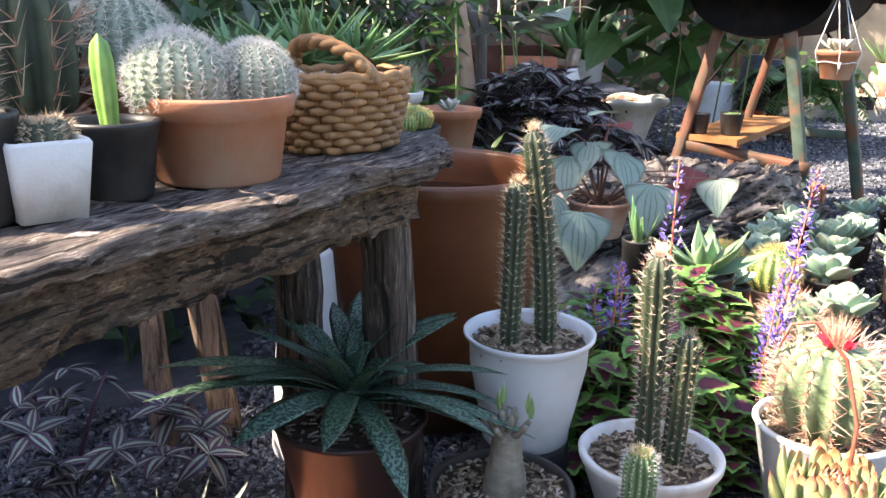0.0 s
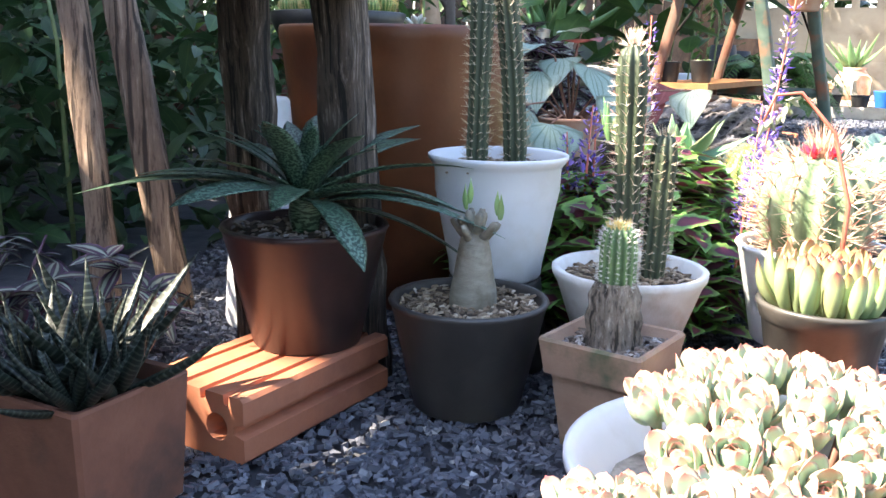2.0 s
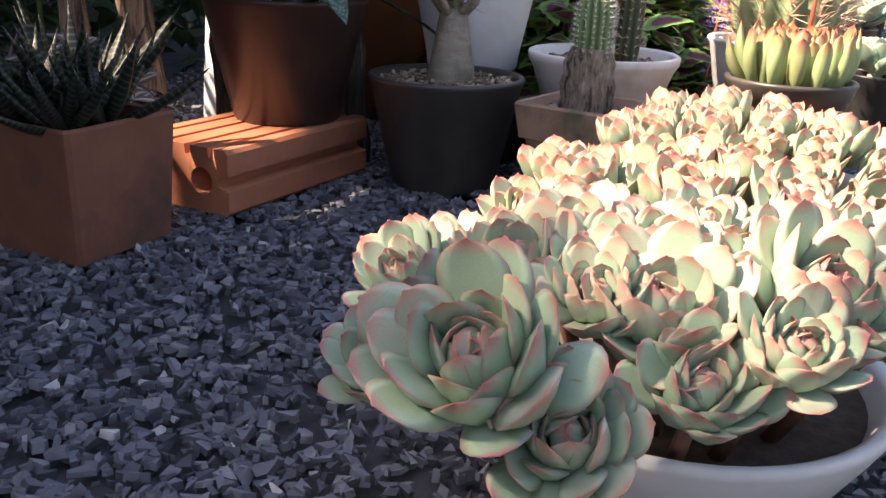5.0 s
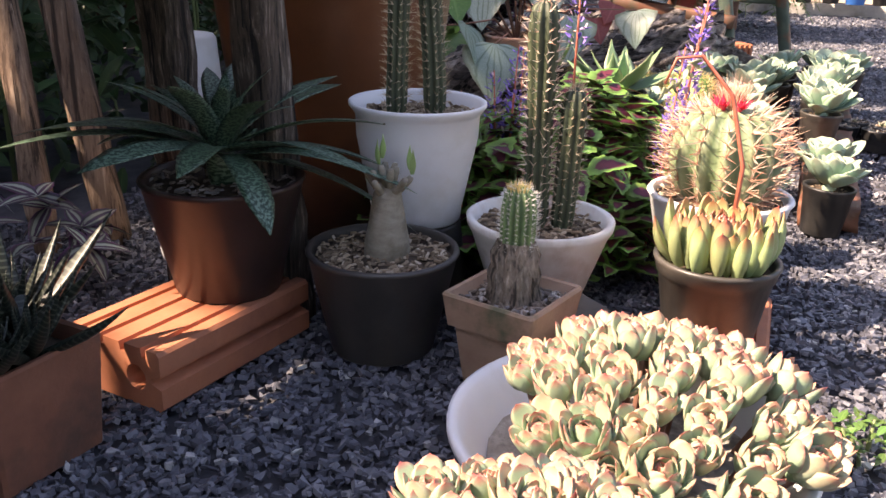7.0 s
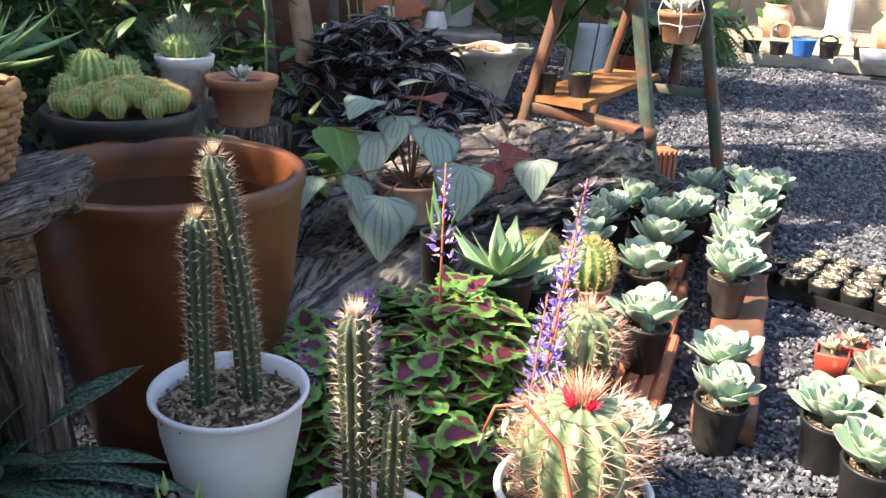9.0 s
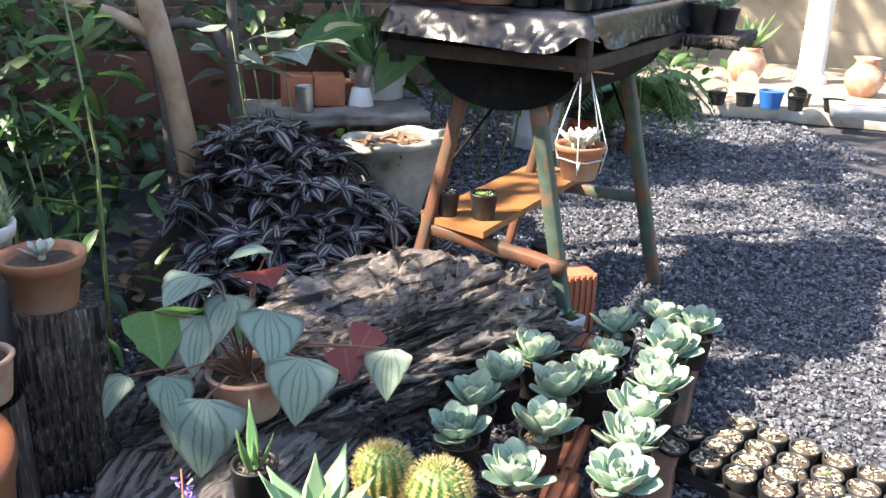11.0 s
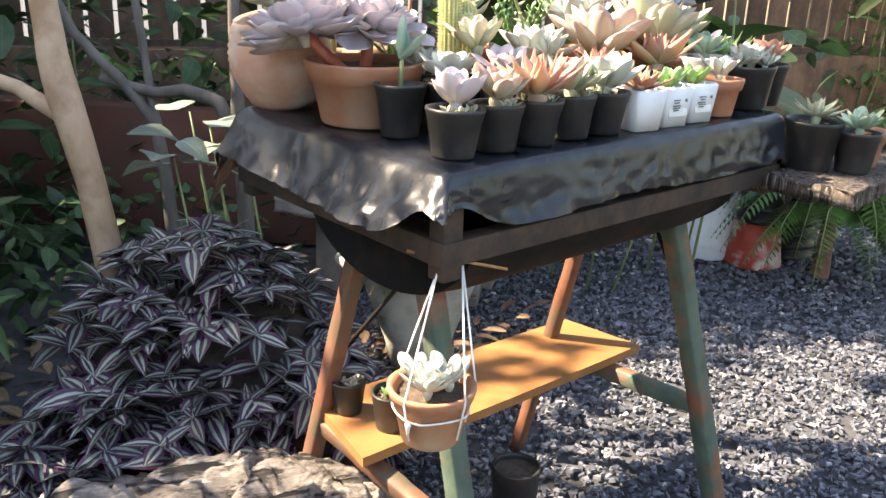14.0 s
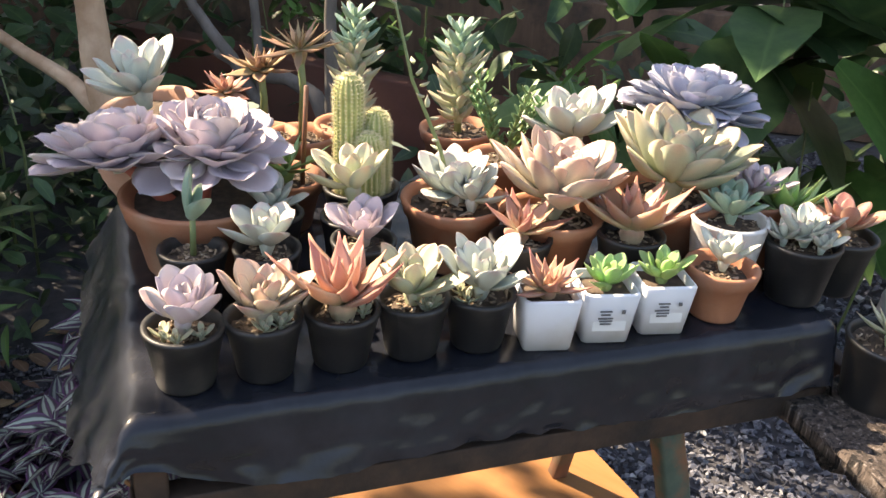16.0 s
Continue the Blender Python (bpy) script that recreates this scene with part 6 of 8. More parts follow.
c0, c1, c2, c3 = [Vector(p) for p in ((0.883, 2.584, 0), (1.298, 3.175, 0), (1.126, 3.262, 0), (0.738, 2.732, 0))]
sv, sf, su = [], [], []
for z in (0.297, 0.315):
    for i in range(13):
        q = i / 12
        a, b = c0.lerp(c1, q), c3.lerp(c2, q)
        e = 0.012 * noise.noise((q * 6, z, 3)) + 0.02 * max(0, q - 0.9) * 4
        a, b = a.lerp(b, max(0, e * 1.4)), b.lerp(a, max(0, e))
        sv += [(a.x, a.y, z), (b.x, b.y, z)]
        su += [(q, 0), (q, 1)]
for i in range(12):
    sf += [(2 * i, 2 * i + 1, 2 * i + 3, 2 * i + 2), (26 + 2 * i, 26 + 2 * i + 2, 26 + 2 * i + 3, 26 + 2 * i + 1), (2 * i, 2 * i + 2, 28 + 2 * i, 26 + 2 * i), (2 * i + 1, 27 + 2 * i, 29 + 2 * i, 2 * i + 3)]
sf += [(0, 26, 27, 1), (24, 25, 51, 50)]
single("pine_shelf", Shape().add(sv, sf, su), SHELF_WOOD, "bright orange-brown pine board resting on the leg braces", "shelf board", smooth=False)

# black sheeting over the top
NX, NY = 120, 84


def drape():
    """Sheet lying on the top, falling steeply in front and flaring out as a loose skirt at the near end."""
    v, f, uv = [], [], []
    for j in range(NY + 1):
        for i in range(NX + 1):
            a, b = -0.14 + 1.26 * i / NX, -0.18 + 1.36 * j / NY
            cx, cy = min(max(a, 0), 1) * TL, min(max(b, 0), 1) * TW
            left, right = max(0, -a) / 0.14, max(0, a - 1) / 0.12
            front, back = max(0, -b) / 0.18, max(0, b - 1) / 0.18
            skirt = 0.106 - 0.052 * math.exp(-(cy / 0.035) ** 2) - 0.025 * cy / TW
            fall = 0.076 - 0.035 * math.exp(-(cx / 0.06) ** 2) + 0.004 * math.sin(cx * 14)
            n1 = noise.noise((a * 7, b * 5, 1.0))
            n2 = noise.noise((a * 19, b * 14, 7.0))
            fold = 1 - 2 * abs(noise.noise((a * 3.0, b * 9 + 0.6 * n1, 4.0)))
            crease = 1 - 2 * abs(noise.noise((a * 16 + b * 12, b * 16 - a * 12, 5.0)))
            d = left * skirt
            px = cx - d * (0.50 + 0.05 * fold + 0.07 * crease) - 0.006 * min(1, left * 8) + right * 0.02
            py = cy - front * (0.008 + 0.007 * fold * front + 0.006 * crease) - 0.006 * min(1, front * 8) + back * 0.03
            z = 0.8545 - d * (0.80 + 0.03 * n1) - front * fall * (1 - 0.8 * left) - right * 0.09 - back * 0.10
            if left and front:
                py -= 0.020 * min(left, front)
            flat = not (left or front or right or back)
            z += (0.0014 * n1 + 0.0014 * crease) if flat else 0.002 * n2
            v.append((px, py, z))
            uv.append((a, b))
    for j in range(NY):
        for i in range(NX):
            a = j * (NX + 1) + i
            f.append((a, a + 1, a + NX + 2, a + NX + 1))
    return v, f, uv


single("plastic_sheet", Shape().add(*drape()), SHEET, "shiny black plastic sheet draped over the plant table", "plastic sheet", m=TABLE)

# hanging pot
t = thing("hanging_pot", "terracotta pot with a pale succulent hung by white string", "hanging pot", pose(1.049, 2.362, 0.515))
s = pot(t, 0.052, 0.037, 0.075, TERRACOTTA, band=0.016, out=0.004, wall=0.005)
for x, y in ((-0.015, 0.0), (0.02, 0.008), (0.0, -0.02)):
    rosette(t, SPOON, 15, 0.038, s + 0.014, material=FROST, at=(x, y), core=0.18)
for a in (30, 150, 250, 330):
    o = Vector((0.057 * math.cos(radians(a)), 0.057 * math.sin(radians(a)), 0.070))
    q = Vector((0.02, 0.05, 0.222)) if a in (30, 330) else Vector((-0.005, 0.03, 0.215))
    part("string", Shape().add(*tube([o * 0.8 + Vector((0, 0, -0.04)), o, q], 0.0014, 5)), STRING, t)
part("string_ring", Shape().add(*tube([(0.0485 * math.cos(i * 0.2618), 0.0485 * math.sin(i * 0.2618), 0.045 + 0.002 * math.sin(i)) for i in range(25)], 0.0014, 5)), STRING, t)
part("knot", Shape().add(*lathe([(0.0005, -0.014), (0.002, -0.012), (0.003, -0.004), (0.0045, 0.0), (0.003, 0.004), (0.0005, 0.005)], 8)), STRING, t, m=Matrix.Translation((-0.015, -0.05, 0.042)))
part("stick", Shape().add(*tube([(-0.05, 0.045, 0.228), (0.075, 0.062, 0.214)], [0.0025, 0.002], 6)), SHELF_WOOD, t, "thin bamboo stick")
for x, y, r, h in ((0.896, 2.695, 0.036, 0.068), (0.806, 2.722, 0.031, 0.062)):
    t = thing("shelf_pot", "black nursery pot with a sprouting succulent on the pine shelf", "potted succulent", pose(x, y, 0.315), "pots on the shelf")
    s = pot(t, r, r * 0.78, h, BLACK_PLASTIC, lip=0.001, mulch=50)
    for i in range(5):
        rosette(t, SPOON, 8, 0.012, s + 0.006, material=LIME if r > 0.033 else PEACH, at=(rnd(-0.018, 0.018), rnd(-0.018, 0.018)))

# ---- succulents on the table ----
TZ = 0.857


def table_pot(x, y, kind, pr, ph, material, r, n=24, leaf=None, label="", rise=0.018, inner=80, outer=12, z=TZ, tilt=0.12, name="table_succulent", stem=0.0, spread=0.1):
    looks = {"black": (BLACK_PLASTIC, dict(lip=0.001, band=0.016, out=0.001)), "clay": (TERRACOTTA, dict(band=0.018, out=0.004, wall=0.005)), "white": (WHITE_CERAMIC, dict(lip=0.001)), "grey": (GREY_PLASTIC, dict(lip=0.002))}
    pm, kw = looks[kind]
    t = thing(name, label, "potted succulent", pose(x, y, z, rnd(-1.5, 1.5), rnd(-1.5, 1.5), rnd(0, 360)), "succulents on the table")
    s = pot(t, pr, pr * 0.76, ph, pm, mulch=70, seg=30, **kw)
    if stem:
        part("stem", Shape().add(*tube([(0, 0, s - 0.005), (0.004, 0, s + stem * 0.6), (0, 0, s + stem)], [0.006, 0.005, 0.005], 8)), STALK, t)
    if material:
        rosette(t, leaf or SPOON, n, r, s + rise + stem, Euler((rnd(-tilt, tilt), rnd(-tilt, tilt), 0)).to_matrix().to_4x4(), material=material, core=0.18, inner=inner, outer=outer, spread=spread)
    return t, s


FRONT = [(1.047, 2.455, "black", LILAC, SPOON_WIDE, 0.046, "lilac rosette in a black pot"), (1.088, 2.515, "black", PEACH, SPOON, 0.052, "peach rosette in a black pot"), (1.128, 2.576, "black", ORANGE, POINTED, 0.078, "coral pointed rosette in a black pot"),
         (1.168, 2.637, "black", GHOST, SPOON, 0.052, "pale rosette in a black pot"), (1.208, 2.694, "black", FROST, SPOON, 0.054, "frosted rosette in a black pot")]
for x, y, k, mt, lf, r, lab in FRONT:
    t, s = table_pot(x - 0.006, y, k, 0.0355, 0.060, mt, r, 24, lf, lab, inner=80, outer=18)
    for i in range(3):
        a = rnd(0, 6.28)
        rosette(t, SPOON, 8, 0.016, s + 0.006, material=GHOST, at=(0.02 * math.cos(a), 0.02 * math.sin(a)))
for i, (x, y, mt, lf, r) in enumerate(((1.250, 2.745, ORANGE, POINTED, 0.048), (1.288, 2.800, LIME, SPOON, 0.036), (1.326, 2.857, LIME, SPOON, 0.036))):
    t = thing("table_succulent", ("reddish" if i == 0 else "bright green") + " rosette in a white square pot" + (" with a printed label" if i else ""), "potted succulent", pose(x, y, TZ, 0, 0, TABLE_YAW - 10), "succulents on the table")
    part("pot", Shape().add(*square_pot(0.030, 0.0250, 0.060, 0.003, corner=0.16)), WHITE_PLASTIC, t)
    part("soil", Shape().add(*box(0.05, 0.05, 0.006, 0, 0.044)), SOIL, t)
    rosette(t, lf, 20, r, 0.058, material=mt, core=0.2, inner=82, outer=14)
    if i:
        k = part("label", Shape().add(*box(0.036, 0.0012, 0.030, 0.0003), m=pose(0, -0.0278, 0.016, -5, 0, 0)), PAPER, t, "white printed plant label")
        for zz, ww in ((0.040, 0.013), (0.036, 0.010), (0.0315, 0.016), (0.028, 0.014), (0.0245, 0.012)):
            part("print_bar", Shape().add(*box(ww, 0.0006, 0.0016, 0), m=pose(-0.006 + rnd(-0.001, 0.001), -0.0287 - (zz - 0.016) * 0.088, zz, -5, 0, 0)), INK, k)
        part("print_mark", Shape().add(*box(0.004, 0.0006, 0.004, 0), m=pose(0.012, -0.0310, 0.038, -5, 0, 0)), INK, k)
t, s = table_pot(1.368, 2.925, "clay", 0.037, 0.060, FROST, 0.038, 16, SPOON, "grey rosette in a small terracotta pot")

# second row and behind
t, s = table_pot(0.945, 2.545, "black", 0.034, 0.070, None, 0, label="sprouting jade cutting in a black pot")
st = part("stem", Shape().add(*tube([(0, 0, s - 0.005), (0.002, 0, s + 0.055)], [0.0035, 0.003], 7)), STALK, t)
for a, pt, sz in ((80, 75, 0.055), (200, 25, 0.050), (300, 50, 0.035)):
    part("leaf", Shape().add(*SPOON), ECH_GREEN, st, m=aim(0, 0, s + 0.045, a, pt, 0, sz))
table_pot(0.995, 2.60, "black", 0.034, 0.070, FROST, 0.046, 18, SPOON_WIDE, "pale lilac rosette in a black pot")
table_pot(1.055, 2.685, "black", 0.034, 0.070, LILAC, 0.044, 20, SPOON_WIDE, "mauve rosette in a black pot")
table_pot(1.178, 2.81, "black", 0.034, 0.070, ORANGE, 0.056, 16, POINTED, "red and yellow pointed rosette in a black pot")
table_pot(1.265, 2.905, "black", 0.038, 0.072, ORANGE, 0.080, 20, POINTED, "large coral pointed rosette in a black pot")
table_pot(1.010, 2.715, "black", 0.034, 0.072, GHOST, 0.056, 18, SPOON, "yellow-green rosette on a stem in a black pot", stem=0.03)
table_pot(0.94, 2.66, "black", 0.034, 0.072, FROST, 0.044, 18, SPOON, "blue-grey rosette in a black pot")

t = thing("table_succulent", "pair of huge lilac rosettes in a wide terracotta pot", "potted succulent", pose(0.868, 2.618, TZ), "succulents on the table")
s = pot(t, 0.080, 0.062, 0.088, TERRACOTTA, band=0.028, out=0.006, wall=0.006, seg=44)
ax = Vector((-0.79, -0.61, 0)).normalized()
for k, yo, zz, rr in ((0.088, 0.0, 0.050, 0.060), (0.0, 0.02, 0.056, 0.062)):
    rosette(t, ROUND, 70, rr, s + zz, Euler((rnd(-0.1, 0.1), -0.25 if k > 0 else 0.12, 0)).to_matrix().to_4x4(), material=LILAC, at=(ax.x * k, ax.y * k + yo), core=0.16, inner=92, outer=-40, spread=0.48, small=0.60)
    part("stem", Shape().add(*tube([(ax.x * k * 0.3, ax.y * k * 0.3, s - 0.01), (ax.x * k, ax.y * k + yo, s + zz)], [0.010, 0.008], 8)), PINK_STEM, t)
t = thing("ribbed_jug", "leaning ribbed terracotta jug with a white rosette", "potted succulent", pose(0.715, 2.70, TZ + 0.004, 6, -10, 30))
prof = [(0.0005, 0), (0.045, 0), (0.05, 0.004)]
for i in range(11):
    k = 0.052 + 0.026 * math.sin(math.pi * (0.1 + i / 14))
    prof += [(k, 0.012 + i * 0.0105), (k + 0.0015, 0.018 + i * 0.0105)]
prof += [(0.062, 0.132), (0.060, 0.136), (0.054, 0.132), (0.05, 0.11)]
part("jug", Shape().add(*lathe(prof, 40)), TERRA_PALE, t)
part("soil", soil_disc(0.052, 0.118), SOIL, t)
rosette(t, SPOON, 20, 0.072, 0.155, material=FROST, core=0.18)

t, s = table_pot(0.965, 2.785, "black", 0.045, 0.075, None, 0, label="cluster of golden column cacti in a black pot", name="table_cactus")
for x, y, h in ((-0.014, 0.006, 0.150), (0.018, -0.004, 0.105), (-0.004, -0.020, 0.085)):
    cactus_column(t, [(0.014, -0.01), (0.0165, 0.01), (0.0165, h - 0.02), (0.012, h - 0.006), (0.0005, h)], 16, 0.05, SKIN_YELLOW, SPINE_CREAM, 34, 8, 0.005, pose(x, y, s), thick=0.0004, seg_per=4, crown=20)
t, s = table_pot(0.862, 2.755, "clay", 0.045, 0.068, ALOE, 0.062, 16, NARROW, "green spiky aloe in a terracotta pot", inner=82, outer=10)
part("plant_stick", Shape().add(*tube([(0.02, -0.01, s), (0.022, -0.012, s + 0.13)], 0.003, 6)), RED_WOOD, t, "reddish wooden stick")
t, s = table_pot(1.075, 2.825, "clay", 0.060, 0.082, FROST, 0.062, 24, SPOON, "silvery rosette with a tall flower stalk in a terracotta pot")
rosette(t, SPOON, 16, 0.045, s + 0.02, material=FROST, at=(0.028, 0.01), core=0.18)
p = [Vector((0, 0, s)), Vector((-0.02, 0.0, s + 0.07)), Vector((-0.055, 0.01, s + 0.15)), Vector((-0.075, 0.02, s + 0.23)), Vector((-0.10, 0.02, s + 0.245))]
m0 = t.matrix_basis.to_3x3().inverted() @ Vector((-0.79, -0.61, 0))
p = [Vector((0, 0, q.z)) + m0 * (-q.x) for q in p]
k = part("flower_stalk", Shape().add(*tube(p, [0.003, 0.0026, 0.0022, 0.0018, 0.001], 6)), STALK, t)
for i in range(14):
    q = p[1].lerp(p[3], i / 13) if i < 9 else p[3].lerp(p[4], (i - 9) / 4)
    part("bud", Shape().add(*fat_leaf(0.014, 0.007, 0.006, "blade", 0.1, 5)), GHOST if i < 9 else ORANGE, k, m=aim(q.x, q.y, q.z, rnd(0, 360), rnd(0, 60)))
table_pot(1.175, 2.88, "clay", 0.055, 0.078, PEACH, 0.086, 54, SPOON, "large peach rosette in a terracotta pot", outer=12, rise=0.03)
table_pot(1.255, 3.02, "clay", 0.062, 0.085, GHOST, 0.094, 52, SPOON, "very large pale green rosette in a terracotta pot", outer=14, rise=0.03)
table_pot(1.120, 3.02, "clay", 0.050, 0.085, FROST, 0.068, 26, SPOON, "frosted rosette in a terracotta pot", rise=0.05)
table_pot(1.215, 3.155, "clay", 0.058, 0.11, BLUE_LILAC, 0.068, 76, ROUND, "large blue-lilac rosette in a terracotta pot", outer=-45, rise=0.065, spread=0.45)
table_pot(1.375, 3.115, "clay", 0.050, 0.07, LIME, 0.075, 22, POINTED, "green pointed rosette in a terracotta pot", rise=0.01)
table_pot(1.345, 3.00, "white", 0.045, 0.085, ECH_GREEN, 0.044, 22, SPOON, "mint rosette in a white pot")
table_pot(1.335, 3.10, "clay", 0.045, 0.08, LILAC, 0.05, 18, SPOON, "purple-grey rosette in a terracotta pot")
t, s = table_pot(1.425, 3.03, "black", 0.042, 0.072, FROST, 0.042, 20, SPOON, "clustered grey-white rosettes in a black pot")
for x, y in ((0.02, 0.01), (-0.02, 0.012), (0.0, -0.024)):
    rosette(t, SPOON, 14, 0.03, s + 0.014, material=FROST, at=(x, y))
table_pot(1.452, 3.085, "black", 0.040, 0.072, ORANGE, 0.045, 20, SPOON, "yellow and red rosette in a black pot")
for x, y, h, rr in ((0.805, 2.945, 0.165, 0.046), (0.918, 3.05, 0.150, 0.050)):
    t, s = table_pot(x, y, "clay", 0.052, 0.075, None, 0, label="tower of stacked pale succulent leaves in a terracotta pot", name="table_succulent")
    part("stem", Shape().add(*tube([(0, 0, s - 0.01), (0, 0, s + h)], [0.006, 0.004], 7)), STALK, t)
    for q in range(9):
        rosette(t, STUBBY, 10, rr * (0.80 + 0.20 * math.sin(q * 0.5)), s + 0.03 + (h - 0.03) * q / 8, material=GHOST if q < 6 else ECH_GREEN, inner=46, outer=14, name="leaf_whorl", core=0.2)
for x, y, h, mt, lf, rr in ((0.735, 2.84, 0.10, BROWNISH, POINTED, 0.05), (0.775, 2.875, 0.13, BROWNISH, NARROW, 0.06), (0.70, 2.80, 0.07, ORANGE, POINTED, 0.04)):
    t, s = table_pot(x, y, "clay", 0.045, 0.07, mt, rr, 26, lf, "bronze spiky rosette on a stem in a terracotta pot", stem=h, rise=0.0, outer=-10)
t, s = table_pot(1.03, 3.0, "clay", 0.045, 0.075, None, 0, label="green feathery sedum sprays in a terracotta pot", name="table_succulent")
for i in range(6):
    a, l = rnd(0, 6.28), rnd(0.08, 0.13)
    o, e = Vector((0, 0, s)), Vector((0.05 * math.cos(a), 0.05 * math.sin(a), s + l))
    k = part("spray", Shape().add(*tube([o, o.lerp(e, 0.5) + Vector((0, 0, 0.01)), e], [0.003, 0.0025, 0.0015], 6)), STALK, t)
    sh = Shape()
    for q in range(26):
        w = o.lerp(e, 0.2 + 0.8 * q / 25)
        sh.add(*SPOON, m=aim(w.x, w.y, w.z, q * 95, 30, 0, 0.016))
    tagged(part("leaflets", sh, ALOE, k), kind="stuff")

# weathered board beyond the table with more pots
t = thing("side_plank", "grey weathered plank reaching out beside the table", "plank", pose(1.60, 2.885, 0.0, 0, 0, 58))
part("plank", Shape().add(*rough_plank(0.34, 0.185, 0.028, 11.0, 0.007, 60, 16)), OLD_WOOD, t, m=Matrix.Translation((0.335, 0.0, 0.758)))
part("bracket", Shape().add(*post((0.15, 0.02, 0.733), (0.15, 0.30, 0.733), 0.03, 0.025)), RUST, t)
table_pot(1.54, 3.035, "black", 0.048, 0.085, GHOST, 0.05, 18, POINTED, "spiky yellow rosette in a black pot", z=0.759)
table_pot(1.615, 3.04, "black", 0.038, 0.070, ECH_GREEN, 0.042, 24, SPOON, "mint clustered rosette in a black pot", z=0.759)
table_pot(1.64, 3.10, "clay", 0.034, 0.065, LIME, 0.03, 16, SPOON, "small green rosette in a clay pot", z=0.759)

# ---- wandering jew, tree and the bed behind ----
def wander_bank(name, m, n, spot, size, seed):
    t = thing(name, "dense bank of purple and silver striped wandering jew", "wandering jew", m)
    sh = Shape()
    g = random.Random(seed)
    for _ in range(n):
        p = spot(g)
        yaw = g.uniform(0, 360)
        tip = Euler((g.uniform(-0.5, 0.35), g.uniform(-0.4, 0.4), 0)).to_matrix().to_4x4()
        for k in range(g.randint(4, 6)):
            sh.add(*WANDER, m=Matrix.Translation(p) @ tip @ aim(0, 0, 0, yaw + k * 68 + g.uniform(-10, 10), -14 + 9 * k + g.uniform(-8, 8), g.uniform(-12, 12), size * g.uniform(0.8, 1.15) * (1 - 0.07 * k)))
    tagged(part("leaves", sh, STRIPED, t, "striped leaves in whorls"), kind="stuff")
    sh = Shape()
    for _ in range(n // 6):
        p = spot(g)
        sh.add(*tube([(p[0] * 0.6, p[1] * 0.6, 0.0), (p[0] * 0.85, p[1] * 0.85, p[2] * 0.7), p], [0.004, 0.003, 0.002], 5))
    tagged(part("stems", sh, PURPLE_STEM, t, "trailing purple stems"), kind="stuff")
    return t


wander_bank("wandering_jew", pose(0.33, 3.06, 0), 215, mound(0.31, 0.35, 0.47, 0.02, 0.26), 0.092, 5)
wander_bank("wandering_jew", pose(0.60, 2.98, 0), 95, mound(0.24, 0.26, 0.28, 0.0, 0.3), 0.090, 6)
wander_bank("wandering_jew", pose(0.36, 2.70, 0), 95, mound(0.27, 0.23, 0.27, 0.0, 0.35), 0.090, 7)
wander_bank("wandering_jew", pose(-0.60, 1.12, 0), 40, mound(0.30, 0.26, 0.16, 0.0, 0.5), 0.066, 8)
single("earth_bank", Shape().add(*lathe([(0.46, -0.02), (0.34, 0.13), (0.22, 0.28), (0.0005, 0.35)], 30, 0.15)), surface("dark_soil", (0.03, 0.024, 0.02), (0.07, 0.055, 0.045), 30, 0.95, 0.8, 60), "dark soil bank under the plants", "earth bank", "structure", m=pose(0.34, 3.08, 0))


def limb(shape, pts, radii, seg=10):
    q = [Vector(p) for p in pts]
    out, rr = [], []
    for i in range(len(q) - 1):
        for k in range(4):
            out.append(q[i].lerp(q[i + 1], k / 4) + Vector((noise.noise((i + k * 0.3, 1, 2)), noise.noise((i + k * 0.3, 5, 2)), 0)) * 0.006)
            rr.append(radii[i] + (radii[i + 1] - radii[i]) * k / 4)
    out.append(q[-1])
    rr.append(radii[-1])
    shape.add(*tube(out, rr, seg))


t = thing("garden_tree", "pale smooth-barked small tree with forking limbs", "tree", pose(0, 0, 0))
sh = Shape()
limb(sh, [(0.14, 3.08, 0.0), (0.098, 3.08, 0.30), (0.065, 3.07, 0.57), (0.028, 3.055, 0.765), (0.0, 3.06, 0.94), (-0.12, 3.10, 1.7), (-0.2, 3.1, 2.5)], [0.040, 0.036, 0.032, 0.036, 0.029, 0.026, 0.020])
part("trunk", sh, BARK, t)
for pts, rr in (([(0.02, 3.06, 0.72), (-0.08, 3.05, 0.775), (-0.22, 3.03, 0.815), (-0.5, 2.98, 0.92)], [0.021, 0.017, 0.014, 0.010]),
                ([(-0.12, 3.1, 1.7), (0.2, 3.0, 2.1), (0.5, 2.8, 2.4)], [0.022, 0.018, 0.01]), ([(-0.15, 3.1, 2.0), (-0.5, 2.6, 2.4), (-0.8, 2.0, 2.6)], [0.022, 0.018, 0.01])):
    sh = Shape()
    limb(sh, pts, rr)
    part("limb", sh, BARK, t)

